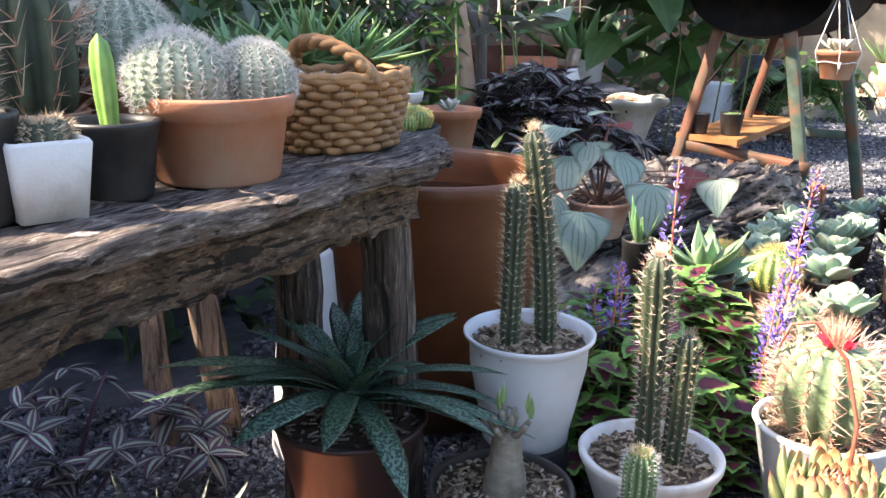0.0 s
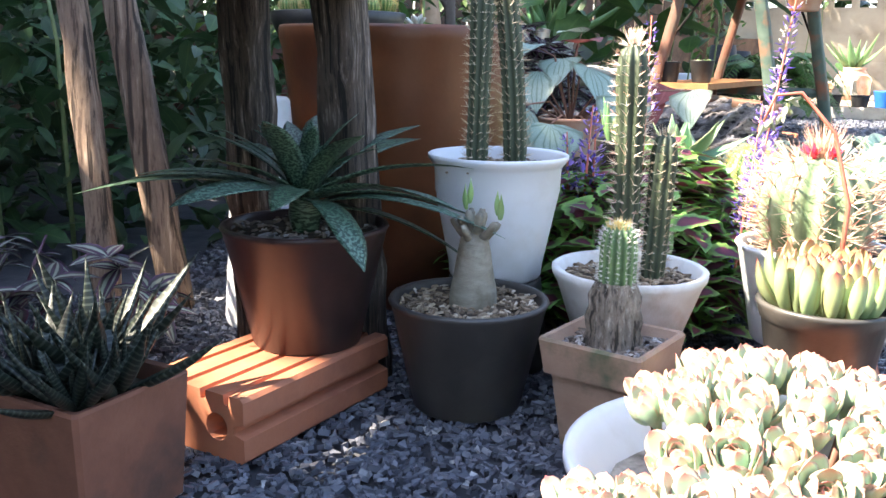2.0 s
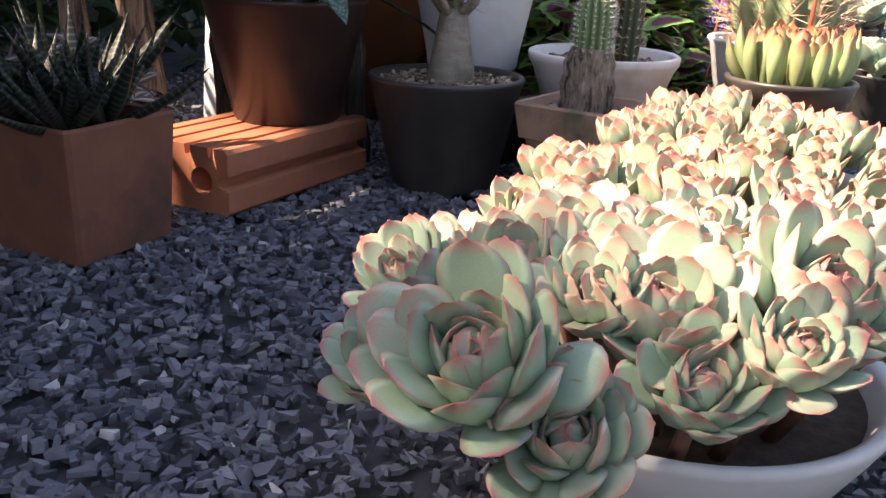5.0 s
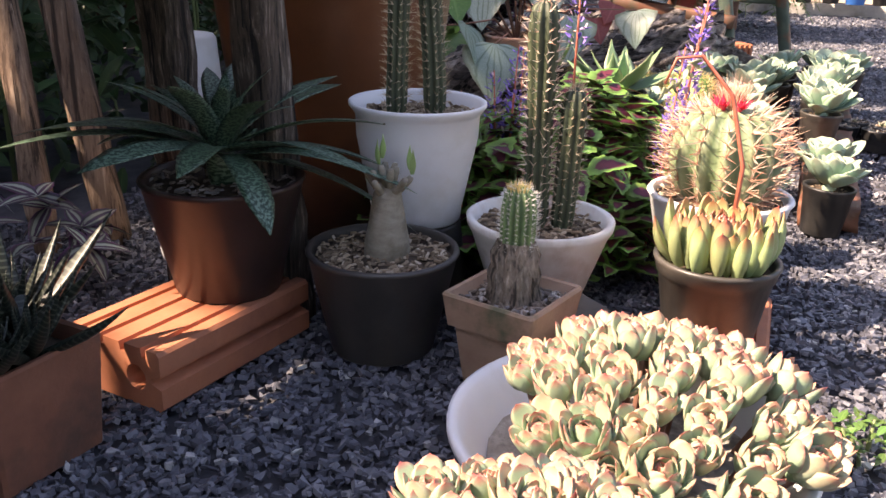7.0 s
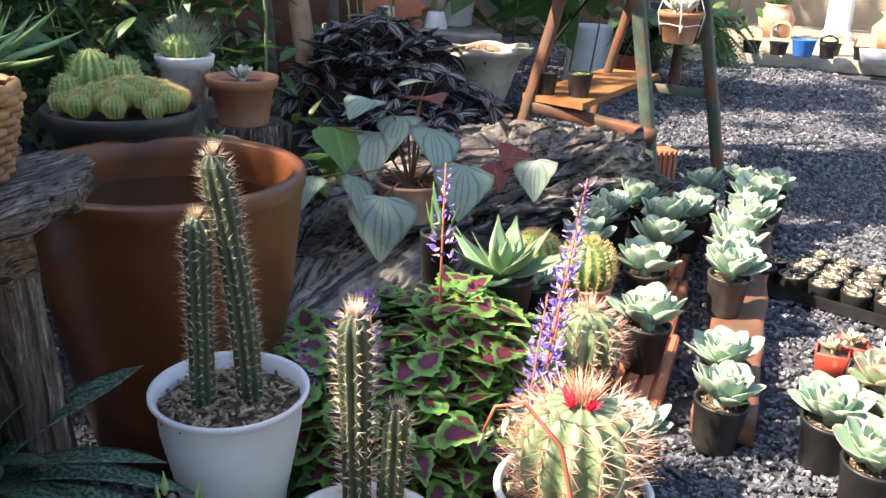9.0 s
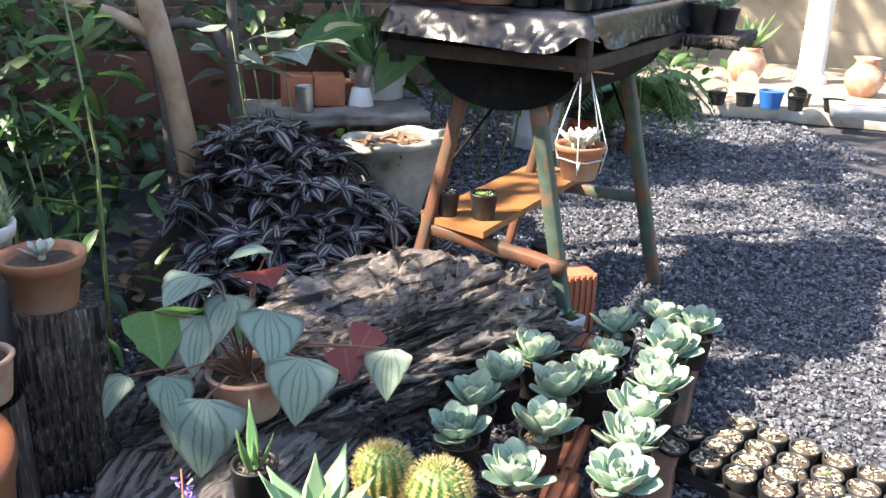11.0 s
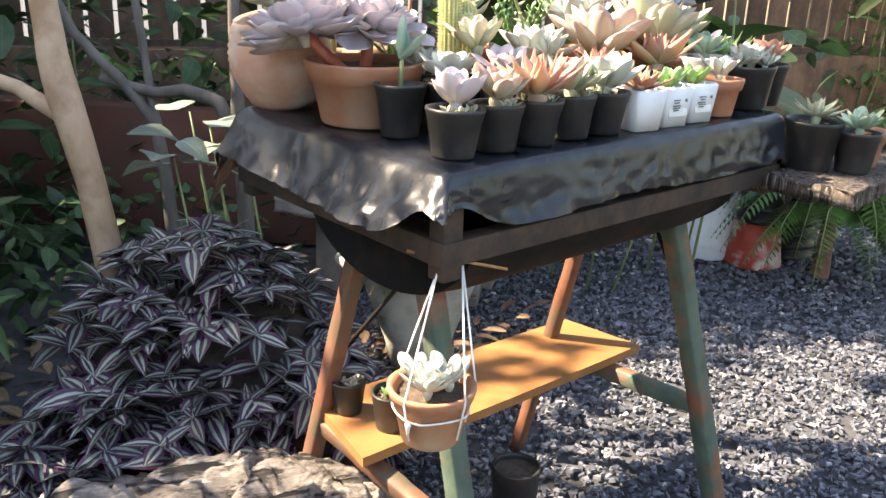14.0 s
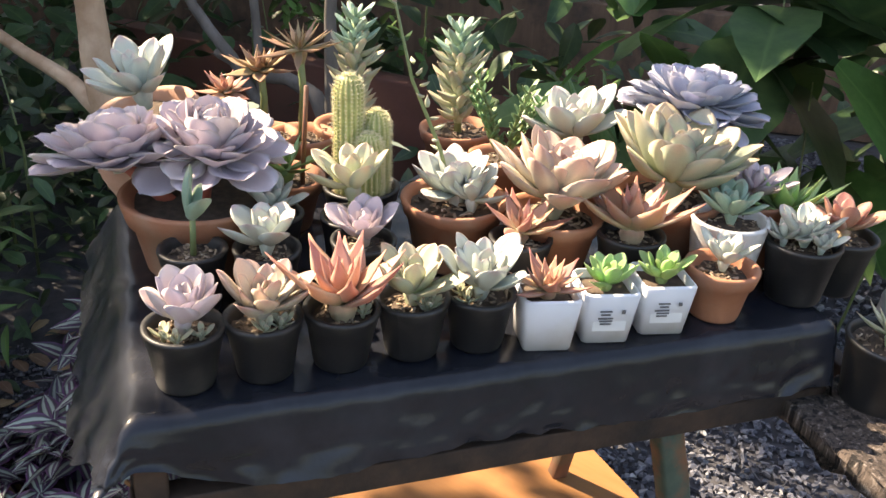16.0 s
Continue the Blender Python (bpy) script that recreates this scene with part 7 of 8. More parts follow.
t = thing("old_shrub", "grey crooked shrub with a bent limb behind the bed", "shrub", pose(0, 0, 0), "grey shrubs")
for pts, rr in (([(0.17, 3.62, 0.0), (0.16, 3.62, 0.35), (0.158, 3.6, 0.59), (0.165, 3.58, 0.88), (0.19, 3.6, 1.6)], [0.026, 0.024, 0.021, 0.015, 0.010]),
                ([(0.16, 3.61, 0.56), (0.10, 3.6, 0.675), (0.0, 3.6, 0.70), (-0.09, 3.6, 0.685), (-0.25, 3.58, 0.72)], [0.022, 0.020, 0.018, 0.016, 0.012]),
                ([(-0.06, 3.62, 0.0), (-0.075, 3.6, 0.40), (-0.10, 3.6, 0.60), (-0.19, 3.58, 0.72), (-0.30, 3.55, 0.84), (-0.42, 3.5, 1.1)], [0.022, 0.020, 0.018, 0.016, 0.014, 0.010]),
                ([(-0.09, 3.6, 0.56), (-0.13, 3.62, 0.75), (-0.16, 3.62, 1.0), (-0.12, 3.6, 1.5)], [0.014, 0.012, 0.011, 0.008])):
    sh = Shape()
    limb(sh, pts, rr, 9)
    part("limb", sh, GREY_BARK, t)
t = thing("bed_wall", "long low terracotta-brown garden wall behind the bed", "wall", pose(-0.45, 4.34, 0, 0, 0, 10), kind="structure")
part("wall", Shape().add(*box(2.2, 0.10, 0.50, 0.006)), surface("red_wall", (0.11, 0.042, 0.03), (0.17, 0.065, 0.045), 8, 0.85, 0.5, 50, (0.11, 0.05, 0.035), 4), t)


def foliage(name, label, category, leaf, material, n, spot, size, seed, flat=1.0):
    t = thing(name, label, category, pose(0, 0, 0))
    if name != "leaf_litter":
        g, sh = random.Random(seed + 500), Shape()
        for _ in range(min(12, max(4, n // 90))):
            p = spot(g)
            sh.add(*tube([(p[0] * 0.97 + 0.02, p[1], 0.0), (p[0] + 0.03, p[1] + 0.02, p[2] * 0.6), p], [0.005, 0.004, 0.002], 6))
        tagged(part("stems", sh, STALK, t), kind="stuff")
    tagged(part("foliage", leaf_cloud(Shape(), leaf, n, spot, size, flat, seed), material, t), kind="stuff")
    return t


foliage("hedge", "dark leafy shrubbery behind the pots", "hedge", OVAL, LEAF_DARK, 5600, in_boxes([(-1.6, 2.35, 0.0, -0.25, 3.1, 0.98), (-2.2, 1.5, 0.0, -0.75, 2.4, 1.1), (-0.6, 2.4, 0.0, 0.0, 2.75, 0.72)]), 0.058, 31)
# Leaves packed thickly to hold sky light off the space under the bench.
foliage("hedge", "dark leafy shrubbery behind the bench", "hedge", OVAL, LEAF_DARK, 3200, in_boxes([(-1.5, 1.55, 0.0, -0.35, 2.2, 0.75), (-1.6, 0.2, 0.0, -0.90, 1.5, 0.8)]), 0.07, 32)
foliage("leafy_branch", "glossy green leafy sprays in front of the hedge", "shrub", LANCE, LEAF_MID, 420, in_boxes([(-0.75, 2.3, 0.35, 0.05, 2.8, 0.95), (-0.2, 2.25, 0.1, 0.15, 2.5, 0.4)]), 0.085, 33)
foliage("leafy_branch", "bright sunlit leaf sprays beside the trunk", "shrub", LANCE, LEAF_BRIGHT, 40, in_boxes([(-0.35, 2.5, 0.55, 0.06, 2.75, 0.85)]), 0.075, 34)
foliage("climbing_shrub", "dense dark shrubs along the fence", "shrub", OVAL, LEAF_DARK, 2400, in_boxes([(-1.2, 4.3, 0.0, 0.6, 4.9, 2.2), (-2.4, 3.2, 0.0, -0.7, 4.4, 2.0), (0.9, 5.2, 0.2, 2.0, 5.6, 0.9)]), 0.12, 35)
foliage("grey_leaf_plant", "grey-green round-leaved plant on the bed", "plant", HEART, LEAF_GREY, 16, in_boxes([(0.12, 3.12, 0.60, 0.48, 3.35, 0.72)]), 0.11, 36, 0.5)
foliage("broadleaf_plant", "large dark tropical leaves behind the table", "tropical plant", OVAL, LEAF_DARK, 40, in_boxes([(0.9, 4.1, 0.75, 1.45, 4.6, 1.6)]), 0.42, 37, 0.8)
foliage("broadleaf_plant", "large bright tropical leaves by the fence", "tropical plant", OVAL, LEAF_MID, 46, in_boxes([(0.55, 4.1, 0.3, 1.4, 4.6, 0.9)]), 0.34, 38, 0.9)
foliage("arum", "broad bright green arum leaves at the bed's edge", "arum", HEART, LEAF_BRIGHT, 9, in_boxes([(0.10, 2.25, 0.10, 0.26, 2.45, 0.25)]), 0.15, 39, 0.6)
foliage("hedge", "dark low shrubs along the red wall", "hedge", OVAL, LEAF_DARK, 500, in_boxes([(-1.4, 3.7, 0.0, 0.15, 4.15, 0.30), (-1.2, 3.2, 0.0, -0.25, 3.7, 0.35)]), 0.08, 46)
foliage("leaf_litter", "dry brown leaf litter on the bed", "leaf litter", OVAL, LEAF_DRY, 260, in_boxes([(-0.4, 2.7, 0.0, 0.3, 3.6, 0.05), (0.5, 3.3, 0.02, 1.0, 4.0, 0.06)]), 0.06, 40, 0.4)

# The bright leaf colour stands in for sun on this strip.
foliage("border_flower", "low border plants above the red wall, coloured bright for sunlight", "border plant", OVAL, LEAF_BRIGHT, 170, in_boxes([(-1.3, 4.38, 0.56, 0.5, 4.62, 0.66)]), 0.05, 41, 1.0)

# ferns
FROND = thin_leaf(1, 0.24, "oval", 0.2, 0.1, 4)
t = thing("fern", "arching green fern by the wall", "fern", pose(1.92, 4.72, 0.0))
g = random.Random(3)
part("rootstock", Shape().add(*lathe([(0.035, 0), (0.03, 0.10), (0.025, 0.24), (0.0005, 0.28)], 12, 0.2)), BROWN_STEM, t)
for i in range(34):
    a, l, up = radians(g.uniform(0, 360)), g.uniform(0.26, 0.46), g.uniform(0.08, 0.24)
    o = [Vector((math.cos(a) * l * q, math.sin(a) * l * q, 0.25 + up * math.sin(q * 2.6) - 0.22 * q * q)) for q in (0, 0.2, 0.4, 0.6, 0.8, 1.0)]
    fr = part("frond", Shape().add(*tube(o, [0.004, 0.0035, 0.003, 0.0025, 0.002, 0.001], 5)), STALK, t)
    sh = Shape()
    for q in range(30):
        k = 0.08 + 0.92 * q / 29
        i0 = min(4, int(k * 5))
        w = o[i0].lerp(o[i0 + 1], k * 5 - i0)
        for s_ in (-75, 75):
            sh.add(*FROND, m=aim(w.x, w.y, w.z, math.degrees(a) - 90 + s_, -12, 0, 0.07 * math.sin(math.pi * (0.12 + 0.84 * k)) + 0.006))
    tagged(part("leaflets", sh, LEAF_BRIGHT if i % 3 else LEAF_MID, fr), kind="stuff")

# slab shelf with bricks, tins and pots
t = thing("stone_shelf", "rough stone slab shelf on blocks", "stone shelf", pose(0.50, 4.04, -0.086, 0, 0, 6))
part("slab", Shape().add(*rough_plank(0.72, 0.36, 0.045, 21.0, 0.010)), STONE, t, m=Matrix.Translation((0.34, -0.17, 0.430)))
for x in (-0.2, 0.2):
    part("support", Shape().add(*box(0.14, 0.16, 0.305, 0.006), m=Matrix.Translation((x, 0.01, 0.08))), STONE, t)
for x, y in ((0.335, 4.075), (0.460, 4.085)):
    single("red_brick", Shape().add(*box(0.122, 0.11, 0.12, 0.005)), BLOCK_CLAY, "plain orange clay brick on the stone shelf", "brick", m=pose(x, y, 0.346, 0, 0, 6), group="bricks on the shelf")
t = thing("tin_can", "empty ribbed tin can", "tin can", pose(0.372, 3.93, 0.346))
part("can", Shape().add(*lathe([(0.0005, 0), (0.034, 0), (0.035, 0.003)] + [(0.0345 + 0.0008 * (i % 2), 0.01 + i * 0.006) for i in range(13)] + [(0.035, 0.095), (0.036, 0.097), (0.034, 0.098), (0.033, 0.09), (0.033, 0.01)], 32)), TIN, t)
t = thing("white_cup", "upturned white plastic cup", "cup", pose(0.588, 4.07, 0.346))
part("cup", Shape().add(*lathe([(0.052, 0), (0.052, 0.004), (0.036, 0.07), (0.033, 0.072), (0.0005, 0.072)], 32)), WHITE_PLASTIC, t)
t = thing("tin_can", "shiny tin can leaning on the upturned cup", "tin can", pose(0.592, 4.075, 0.420, 0, 10, 0))
part("can", Shape().add(*lathe([(0.0005, 0), (0.031, 0), (0.032, 0.003), (0.0315, 0.06), (0.032, 0.085), (0.033, 0.087), (0.030, 0.088), (0.030, 0.01)], 32)), TIN, t)
t = thing("white_bucket", "white plastic pot with green strap leaves", "potted plant", pose(0.66, 4.29, 0.20))
s = pot(t, 0.12, 0.098, 0.25, WHITE_PLASTIC, lip=0.005)
rosette(t, NARROW, 22, 0.38, s, material=ALOE, inner=84, outer=25, core=0.06)
single("brick_pedestal", Shape().add(*box(0.26, 0.26, 0.20, 0.006)), STONE, "stone pedestal under the white pot", "pedestal", m=pose(0.66, 4.29, 0))
t = thing("round_clay_pot", "round clay pot lying behind the bricks", "pot", pose(0.50, 4.20, 0.346))
pot(t, 0.07, 0.05, 0.075, TERRACOTTA, lip=0.003)

# white cast trough
MOSSY = surface("mossy_concrete", (0.30, 0.29, 0.24), (0.56, 0.54, 0.49), 14, 0.85, 0.5, 90, (0.15, 0.16, 0.10), 7)
t = thing("concrete_trough", "mossy white cast-concrete trough with a wavy lip", "trough", pose(0.715, 3.51, 0.0, 0, 0, 30))
tv = []
rings = ((0.34, 0.0), (0.46, 0.10), (0.74, 0.26), (0.86, 0.305), (1.05, 0.320), (1.08, 0.332), (1.05, 0.343), (0.90, 0.345), (0.80, 0.335), (0.72, 0.26))
for k, z in rings:
    for j in range(64):
        a = 2 * math.pi * j / 64
        sq = (abs(math.cos(a)) ** 3 + abs(math.sin(a)) ** 3) ** -0.3333
        wv = 1 + 0.055 * math.cos(6 * a) * (1 if z > 0.3 else 0)
        tv.append((0.20 * k * sq * math.cos(a) * wv, 0.115 * k * sq * math.sin(a) * wv, z + (0.006 * math.cos(6 * a) if z > 0.31 else 0)))
tf = [(i * 64 + j, i * 64 + (j + 1) % 64, (i + 1) * 64 + (j + 1) % 64, (i + 1) * 64 + j) for i in range(len(rings) - 1) for j in range(64)]
tf.append(tuple(reversed(range(64))))
part("trough", Shape().add(tv, tf, [(p[0], p[2]) for p in tv]), MOSSY, t)
part("soil", Shape().add(*lathe([(0.0005, 0.297), (0.090, 0.291)], 24), m=Matrix.Diagonal((1.65, 1.0, 1, 1))), SOIL, t)
tagged(part("dry_stems", leaf_cloud(Shape(), LANCE, 90, in_boxes([(-0.15, -0.07, 0.295, 0.10, 0.07, 0.335)]), 0.08, 0.6, 8), LEAF_DRY, t), kind="stuff")

# buckets by the fern
t = thing("white_bucket", "upturned white plastic bucket on the chippings", "bucket", pose(1.49, 4.88, 0))
part("bucket", Shape().add(*lathe([(0.135, 0), (0.138, 0.01), (0.132, 0.05), (0.136, 0.06), (0.130, 0.07), (0.112, 0.29), (0.105, 0.30), (0.0005, 0.30)], 40)), WHITE_PLASTIC, t)
t = thing("red_pot", "upturned red and white paint-splashed pot", "pot", pose(1.685, 4.80, 0))
part("pot", Shape().add(*lathe([(0.105, 0), (0.107, 0.008), (0.092, 0.10), (0.088, 0.16), (0.0005, 0.162)], 36)), RED_PAINT, t)
for x, y, n in ((1.70, 4.82, 0.165), (1.83, 4.95, 0.0)):
    t = thing("pot_stack", "stack of black nursery pots turned upside down", "pot stack", pose(x, y, n), "pot stacks")
    for i in range(6 if n == 0 else 3):
        part("pot", Shape().add(*lathe([(0.088, 0), (0.092, 0.003), (0.092, 0.018), (0.086, 0.022), (0.066, 0.20), (0.0005, 0.202)], 30)), BLACK_PLASTIC, t, m=Matrix.Translation((0, 0, i * 0.045)))

# ---- tiled step, column, jars and the pierced wall ----
t = thing("tiled_step", "low terrace step with cream floor tiles", "step", pose(0, 0, 0), kind="structure")
part("step", Shape().add(*box(3.2, 2.4, 0.085, 0.004), m=pose(4.18, 6.42, -0.005, 0, 0, -24)), CONCRETE, t)
tile = Shape().add(*box(0.296, 0.296, 0.008, 0.002)).mesh("tile", TILE, False)
for i in range(10):
    for j in range(7):
        part("tile", tile, TILE, t, m=pose(4.18, 6.42, 0.079, 0, 0, -24) @ Matrix.Translation((-1.44 + i * 0.30, -1.04 + j * 0.30, 0)))
single("white_column", Shape().add(*lathe([(0.12, 0), (0.12, 0.05), (0.09, 0.07), (0.086, 0.5), (0.084, 3.0)], 40)), surface("white_paint", (0.74, 0.72, 0.69), (0.8, 0.79, 0.77), 6, 0.7, 0.2, 60), "round white painted column on the step", "column", "structure", m=pose(3.78, 6.55, 0.087))
JAR_M, nt_, b_ = nodes_of("clear_plastic")
b_.inputs["Base Color"].default_value, b_.inputs["Roughness"].default_value = (0.85, 0.88, 0.88, 1), 0.05
b_.inputs["Transmission Weight"].default_value, b_.inputs["IOR"].default_value = 1.0, 1.08
for x, y, r, h in ((2.72, 5.62, 0.06, 0.17), (2.88, 5.58, 0.062, 0.21), (3.14, 5.46, 0.055, 0.14), (3.35, 5.42, 0.065, 0.16), (3.25, 5.60, 0.05, 0.16)):
    t = thing("cloche_jar", "clear plastic bottle cloche over a seedling pot", "cloche", pose(x, y, 0.088), "cloches on the step")
    part("bottle", Shape().add(*lathe([(r, 0.07), (r, h * 0.75), (r * 0.85, h * 0.9), (r * 0.3, h), (0.0005, h * 1.01)], 28)), JAR_M, t)
    pot(t, r * 0.92, r * 0.75, 0.075, BLACK_PLASTIC, lip=0.001)
t = thing("blue_pot", "bright blue plastic pot on the tiled step", "pot", pose(3.01, 5.52, 0.088))
pot(t, 0.072, 0.055, 0.105, BLUE, lip=0.003)
t = thing("white_planter", "long white planter box on the step", "planter", pose(3.42, 5.25, 0.088, 0, 0, -24))
part("box", Shape().add(*square_pot(1.0, 0.9, 0.08, 0.08), m=Matrix.Diagonal((0.17, 0.06, 1, 1))), WHITE_PLASTIC, t)
part("soil", Shape().add(*box(0.30, 0.10, 0.01, 0, 0.06)), SOIL, t)
t = thing("clay_urn", "decorated clay urn with spiky leaves on the step", "potted plant", pose(3.30, 6.55, 0.088))
part("urn", Shape().add(*lathe([(0.0005, 0), (0.08, 0), (0.12, 0.08), (0.13, 0.14), (0.10, 0.2), (0.085, 0.22), (0.10, 0.24), (0.09, 0.24), (0.08, 0.21)], 36)), TERRA_PALE, t)
rosette(t, NARROW, 20, 0.30, 0.22, material=ALOE, inner=86, outer=35, core=0.05)
t = thing("clay_urn", "round clay jar on the tiled step", "jar", pose(3.86, 6.0, 0.088))
part("urn", Shape().add(*lathe([(0.0005, 0), (0.09, 0), (0.15, 0.10), (0.15, 0.18), (0.09, 0.25), (0.08, 0.28), (0.11, 0.31), (0.09, 0.31), (0.07, 0.27)], 36), m=Matrix.Scale(0.8, 4)), TERRA_PALE, t)

# pierced block wall to the right, plank fence to the left
wall_t = thing("wall_east", "cream garden wall with pierced ventilation blocks", "wall", pose(0, 0, 0), kind="structure")
WALL_M = pose(3.0, 8.05, 0, 0, 0, -24)
cell = []
sh = Shape()
w, h, k = 0.20, 0.20, 0.032
for i in range(-9, 26):
    for j in range(12):
        x, z = i * w, 0.35 + j * h
        if j < 2 or (i * 5 + j * 3) % 4 == 0:
            sh.add(*box(w, 0.10, h, 0, 0), m=Matrix.Translation((x, 0, z)))
        else:
            for cx, cz, bx, bz in ((0, 0, w, 0.07), (0, 0.13, w, 0.07), (-w / 2 + k / 2, 0.07, k, 0.06), (w / 2 - k / 2, 0.07, k, 0.06)):
                sh.add(*box(bx, 0.10, bz, 0, 0), m=Matrix.Translation((x + cx, 0, z + cz)))
tagged(part("pierced_blocks", sh, WALL, wall_t, smooth=False, m=WALL_M), kind="stuff")
part("base_course", Shape().add(*box(7.2, 0.12, 0.36, 0.004), m=Matrix.Translation((1.6, 0, 0))), WALL, wall_t, m=WALL_M)
part("coping", Shape().add(*box(7.2, 0.14, 0.06, 0.004), m=Matrix.Translation((1.6, 0, 2.75))), WALL, wall_t, m=WALL_M)
# Added foliage that hides the bright sky behind the pierced blocks.
foliage("hedge", "dark leaves added beyond the pierced wall to darken its holes", "hedge", OVAL, LEAF_DARK, 1500, in_boxes([(1.4, 8.9, 0.0, 7.5, 9.5, 3.2)]), 0.30, 45)
foliage("creeper", "leafy creeper climbing the pierced wall", "climber", OVAL, LEAF_MID, 900, in_boxes([(2.3, 7.3, 0.0, 2.75, 7.9, 2.3), (3.3, 7.4, 0.8, 3.6, 7.75, 2.3), (2.0, 5.5, 0.0, 2.7, 6.4, 0.4)]), 0.09, 44)

fence_t = thing("plank_fence", "brown vertical plank fence closing the garden", "fence", pose(0, 0, 0), kind="structure")
plank = Shape().add(*box(0.125, 0.025, 2.3, 0.003)).mesh("plank", FENCE, False)
F0, F1 = Vector((-3.4, 4.6, 0)), Vector((2.9, 8.0, 0))
n = 48
for i in range(n):
    p = F0.lerp(F1, (i + 0.5) / n)
    part("plank", plank, FENCE, fence_t, m=pose(p.x, p.y, rnd(-0.03, 0.03), 0, 0, math.degrees(math.atan2(F1.y - F0.y, F1.x - F0.x))))
G0, G1 = Vector((-3.4, 4.6, 0)), Vector((-2.6, -2.5, 0))
for i in range(50):
    p = G0.lerp(G1, (i + 0.5) / 50)
    part("plank", plank, FENCE, fence_t, m=pose(p.x, p.y, rnd(-0.03, 0.03), 0, 0, math.degrees(math.atan2(G1.y - G0.y, G1.x - G0.x))))
for z in (0.5, 1.7):
    a = math.degrees(math.atan2(F1.y - F0.y, F1.x - F0.x))
    c = (F0 + F1) / 2
    part("fence_rail", Shape().add(*box((F1 - F0).length, 0.04, 0.08, 0.004), m=pose(c.x, c.y - 0.035, z, 0, 0, a)), FENCE, fence_t)
part("fence_wall", Shape().add(*box(9, 0.12, 0.55, 0.004), m=pose(-0.2, 6.15, 0, 0, 0, 28.4)), FENCE, fence_t, "low timber plinth")

# ---- out of view: trees overhead that shape the shade, hedges added behind the camera ----
t = thing("shade_tree", "broad leafy tree shading the bench", "tree", pose(0, 0, 0))
sh = Shape()
limb(sh, [(-3.7, 0.4, 0), (-3.65, 0.4, 1.2), (-3.5, 0.5, 2.2), (-3.3, 0.6, 3.1)], [0.12, 0.10, 0.09, 0.05])
part("trunk", sh, GREY_BARK, t)
for e in ((-3.1, 1.6, 3.3), (-2.9, 2.6, 3.4), (-4.0, 1.4, 3.3), (-3.0, 0.0, 3.2)):
    sh = Shape()
    limb(sh, [(-3.52, 0.5, 2.1), tuple((Vector((-3.52, 0.5, 2.1)) + Vector(e)) / 2 + Vector((0, 0, 0.15))), e], [0.06, 0.04, 0.015])
    part("limb", sh, GREY_BARK, t)


def over(x, y, h, r):
    """A clump of the crown at height h that stands between the sun and the ground at (x, y)."""
    return (x + SUN_FROM.x / SUN_FROM.z * h, y + SUN_FROM.y / SUN_FROM.z * h, h, r)


# full shade over the bench, the big pot and the bed
CANOPY = [over(*q) for q in ((-0.75, 0.35, 3.3, 0.42), (-0.55, 0.85, 3.4, 0.42), (-0.25, 0.55, 3.3, 0.24), (-0.14, 0.26, 3.2, 0.17), (0.06, 0.22, 3.0, 0.12), (0.24, 0.15, 3.0, 0.10), (0.40, 0.12, 3.0, 0.10), (0.39, 1.64, 3.2, 0.11), (0.05, 0.66, 3.2, 0.13), (-0.16, 0.85, 3.3, 0.24), (0.06, 0.96, 3.2, 0.20), (0.25, 0.88, 3.0, 0.14), (0.40, 0.93, 3.0, 0.08), (0.30, 1.05, 3.1, 0.18), (0.44, 1.08, 3.1, 0.08),
          (0.25, 1.26, 3.2, 0.20), (0.42, 1.27, 3.1, 0.07), (-0.10, 1.22, 3.3, 0.28), (0.12, 1.50, 3.2, 0.27), (0.36, 1.50, 3.2, 0.13), (-0.15, 1.62, 3.3, 0.30), (-0.7, 1.6, 3.5, 0.45), (-0.5, 2.3, 3.4, 0.45), (0.10, 2.0, 3.3, 0.24), (0.42, 2.26, 3.3, 0.14), (0.64, 2.06, 3.2, 0.17), (1.00, 2.10, 3.1, 0.12), (0.91, 1.93, 3.1, 0.09), (0.80, 2.42, 3.2, 0.09), (1.04, 2.50, 3.2, 0.07), (0.72, 2.60, 3.2, 0.07), (1.36, 2.40, 3.2, 0.10), (1.22, 2.34, 3.2, 0.07), (-1.2, 0.0, 3.4, 0.5), (-1.3, 1.0, 3.5, 0.5),
          (0.76, 3.06, 3.4, 0.26), (0.55, 2.82, 3.4, 0.20), (0.40, 3.20, 3.4, 0.30), (0.0, 3.1, 3.5, 0.40), (-0.6, 3.2, 3.6, 0.45), (0.50, 3.90, 3.6, 0.32), (1.15, 4.20, 3.6, 0.32), (1.75, 4.40, 3.6, 0.32), (2.45, 4.55, 3.7, 0.36), (-0.5, 4.2, 3.8, 0.55), (-1.4, 2.9, 3.7, 0.55))]
# small gaps in the leaves: sun on the clay block, the planter's edge, the props and the basket
GAPS = [(-0.125, 0.886, 0.045), (-0.185, 0.848, 0.02), (-0.19, 1.33, 0.045), (0.42, 0.80, 0.05), (0.30, 0.70, 0.04), (0.62, 1.02, 0.05), (0.52, 1.45, 0.04)]


def gapped(spot):
    def pick(g):
        while True:
            p = spot(g)
            x, y = p[0] - SUN_FROM.x / SUN_FROM.z * p[2], p[1] - SUN_FROM.y / SUN_FROM.z * p[2]
            if all((x - q[0]) ** 2 + (y - q[1]) ** 2 > (q[2] + 0.115) ** 2 for q in GAPS):
                return p
    return pick


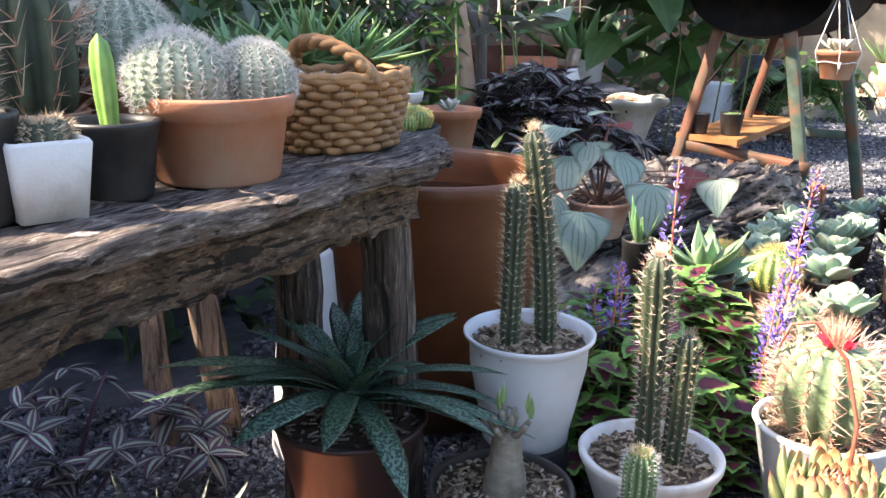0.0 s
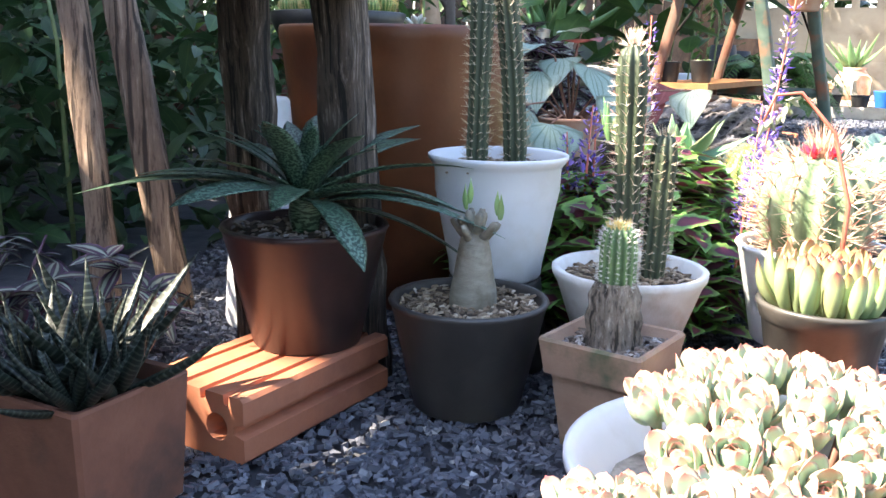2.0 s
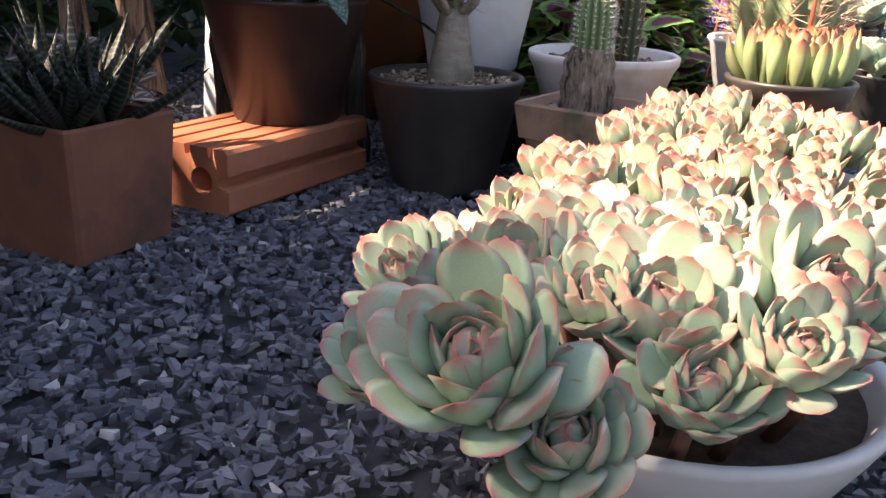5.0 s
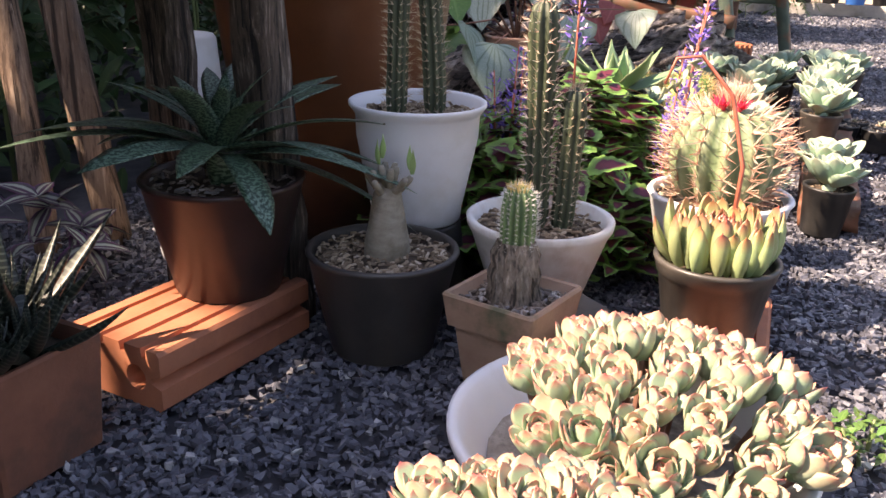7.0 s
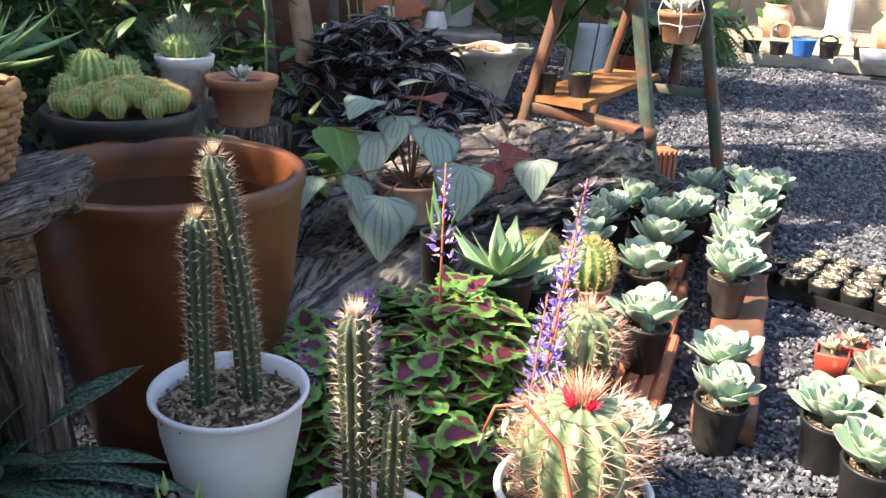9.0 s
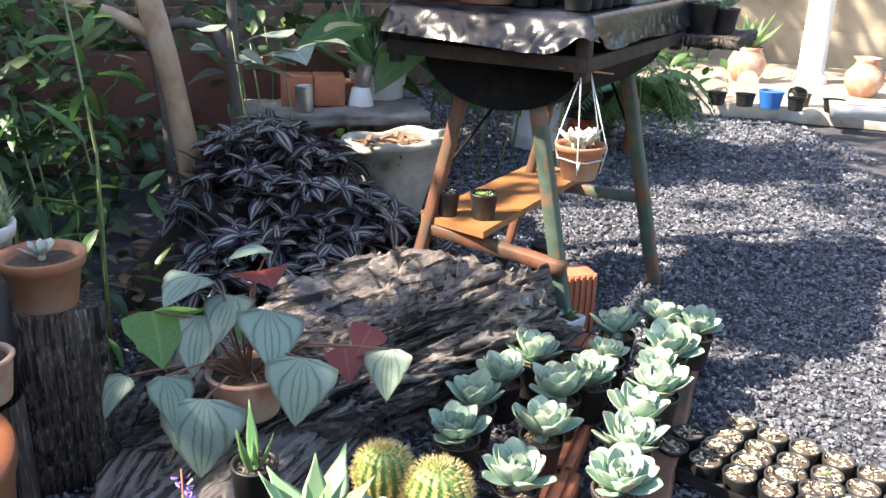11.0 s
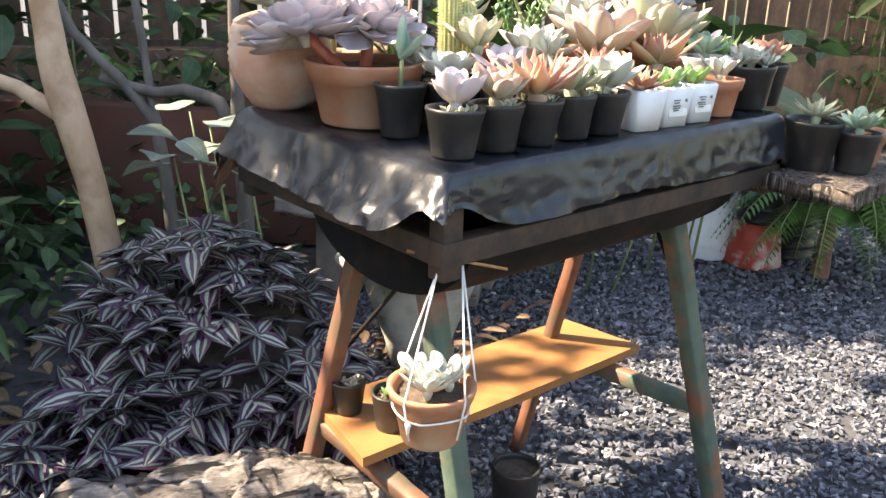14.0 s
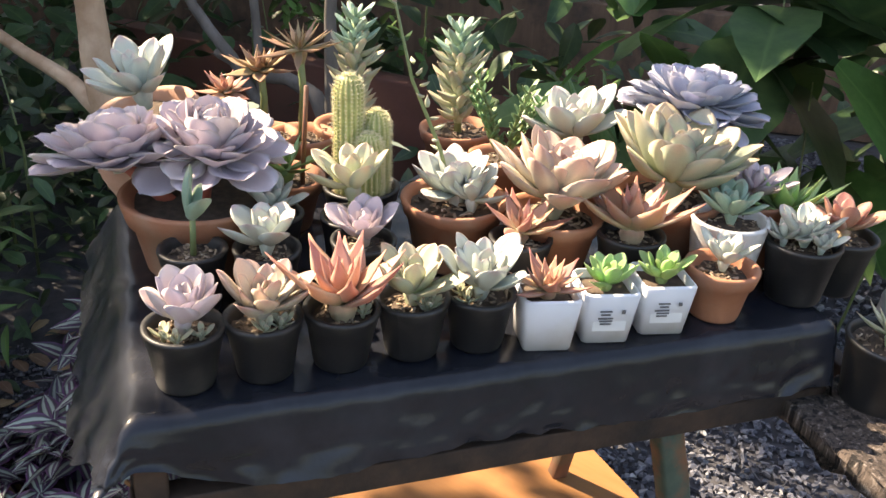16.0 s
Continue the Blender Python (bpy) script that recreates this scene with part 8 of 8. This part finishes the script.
tagged(part("crown", leaf_cloud(Shape(), OVAL, 12500, gapped(in_clumps(CANOPY)), 0.115, 0.9, 51), LEAF_MID, t), kind="stuff")
# broken shade over the log, the coleus and the open chippings
SPARSE = [over(*q) for q in ((0.88, 2.38, 3.2, 0.15), (1.78, 2.64, 3.3, 0.085), (1.66, 2.71, 3.3, 0.095), (1.54, 2.79, 3.3, 0.095), (1.42, 2.87, 3.3, 0.085), (1.72, 2.66, 3.4, 0.09), (1.60, 2.74, 3.4, 0.09), (1.48, 2.82, 3.4, 0.09), (1.18, 2.84, 3.2, 0.075), (1.31, 3.00, 3.2, 0.08), (1.43, 3.15, 3.2, 0.075), (1.25, 2.95, 3.3, 0.07), (0.56, 1.50, 3.1, 0.13), (0.52, 1.34, 3.1, 0.10), (1.45, 4.05, 3.4, 0.22), (2.55, 3.35, 3.4, 0.28), (2.9, 3.95, 3.5, 0.36), (2.15, 2.35, 3.4, 0.12), (3.3, 4.9, 3.6, 0.40), (2.05, 3.80, 3.4, 0.10))]
tagged(part("outer_crown", leaf_cloud(Shape(), OVAL, 960, in_clumps(SPARSE), 0.10, 0.9, 52), LEAF_MID, t), kind="stuff")
# Unseen tree, added so its crown shades the fence, wall and background.
t = thing("added_fence_tree", "unseen leafy tree added behind the plank fence to shade it", "tree", pose(0, 0, 0))
sh = Shape()
limb(sh, [(-2.6, 5.6, 0), (-2.55, 5.6, 2.0), (-2.4, 5.5, 3.4), (-2.2, 5.3, 4.2)], [0.14, 0.12, 0.10, 0.05])
part("trunk", sh, GREY_BARK, t)
FAR = [over(*q) for q in ((-1.6, 4.6, 4.4, 0.9), (-0.6, 5.4, 4.4, 0.9), (0.5, 5.9, 4.5, 0.8), (1.5, 6.6, 4.6, 0.8), (-2.6, 3.6, 4.4, 0.9), (0.7, 6.9, 4.6, 0.8), (-2.4, 2.2, 4.2, 0.8), (2.7, 7.7, 4.6, 0.8), (3.5, 8.0, 4.6, 0.7), (4.7, 7.6, 4.6, 0.7), (1.75, 5.4, 4.2, 0.6), (2.3, 5.9, 4.3, 0.45))]
tagged(part("crown", leaf_cloud(Shape(), OVAL, 4200, in_clumps(FAR), 0.20, 0.9, 53), LEAF_MID, t), kind="stuff")
# Unseen hedges, added to keep low sky light off the bench and pots.
foliage("hedge", "unseen dense dark hedge added beside the bench end to block sky light", "hedge", OVAL, LEAF_DARK, 1500, in_boxes([(-2.0, -1.5, 0.0, -1.25, 0.35, 1.25)]), 0.14, 62)
for i, (a, b) in enumerate((((-2.6, -2.5), (5.5, -2.5)), ((5.5, -2.5), (6.2, 6.6)))):
    foliage("hedge", "unseen tall hedge added behind the viewer to block sky light", "hedge", OVAL, LEAF_DARK, 1500, in_boxes([(min(a[0], b[0]) - 0.2, min(a[1], b[1]) - 0.2, 0.0, max(a[0], b[0]) + 0.2, max(a[1], b[1]) + 0.2, 2.2)]), 0.28, 60 + i)
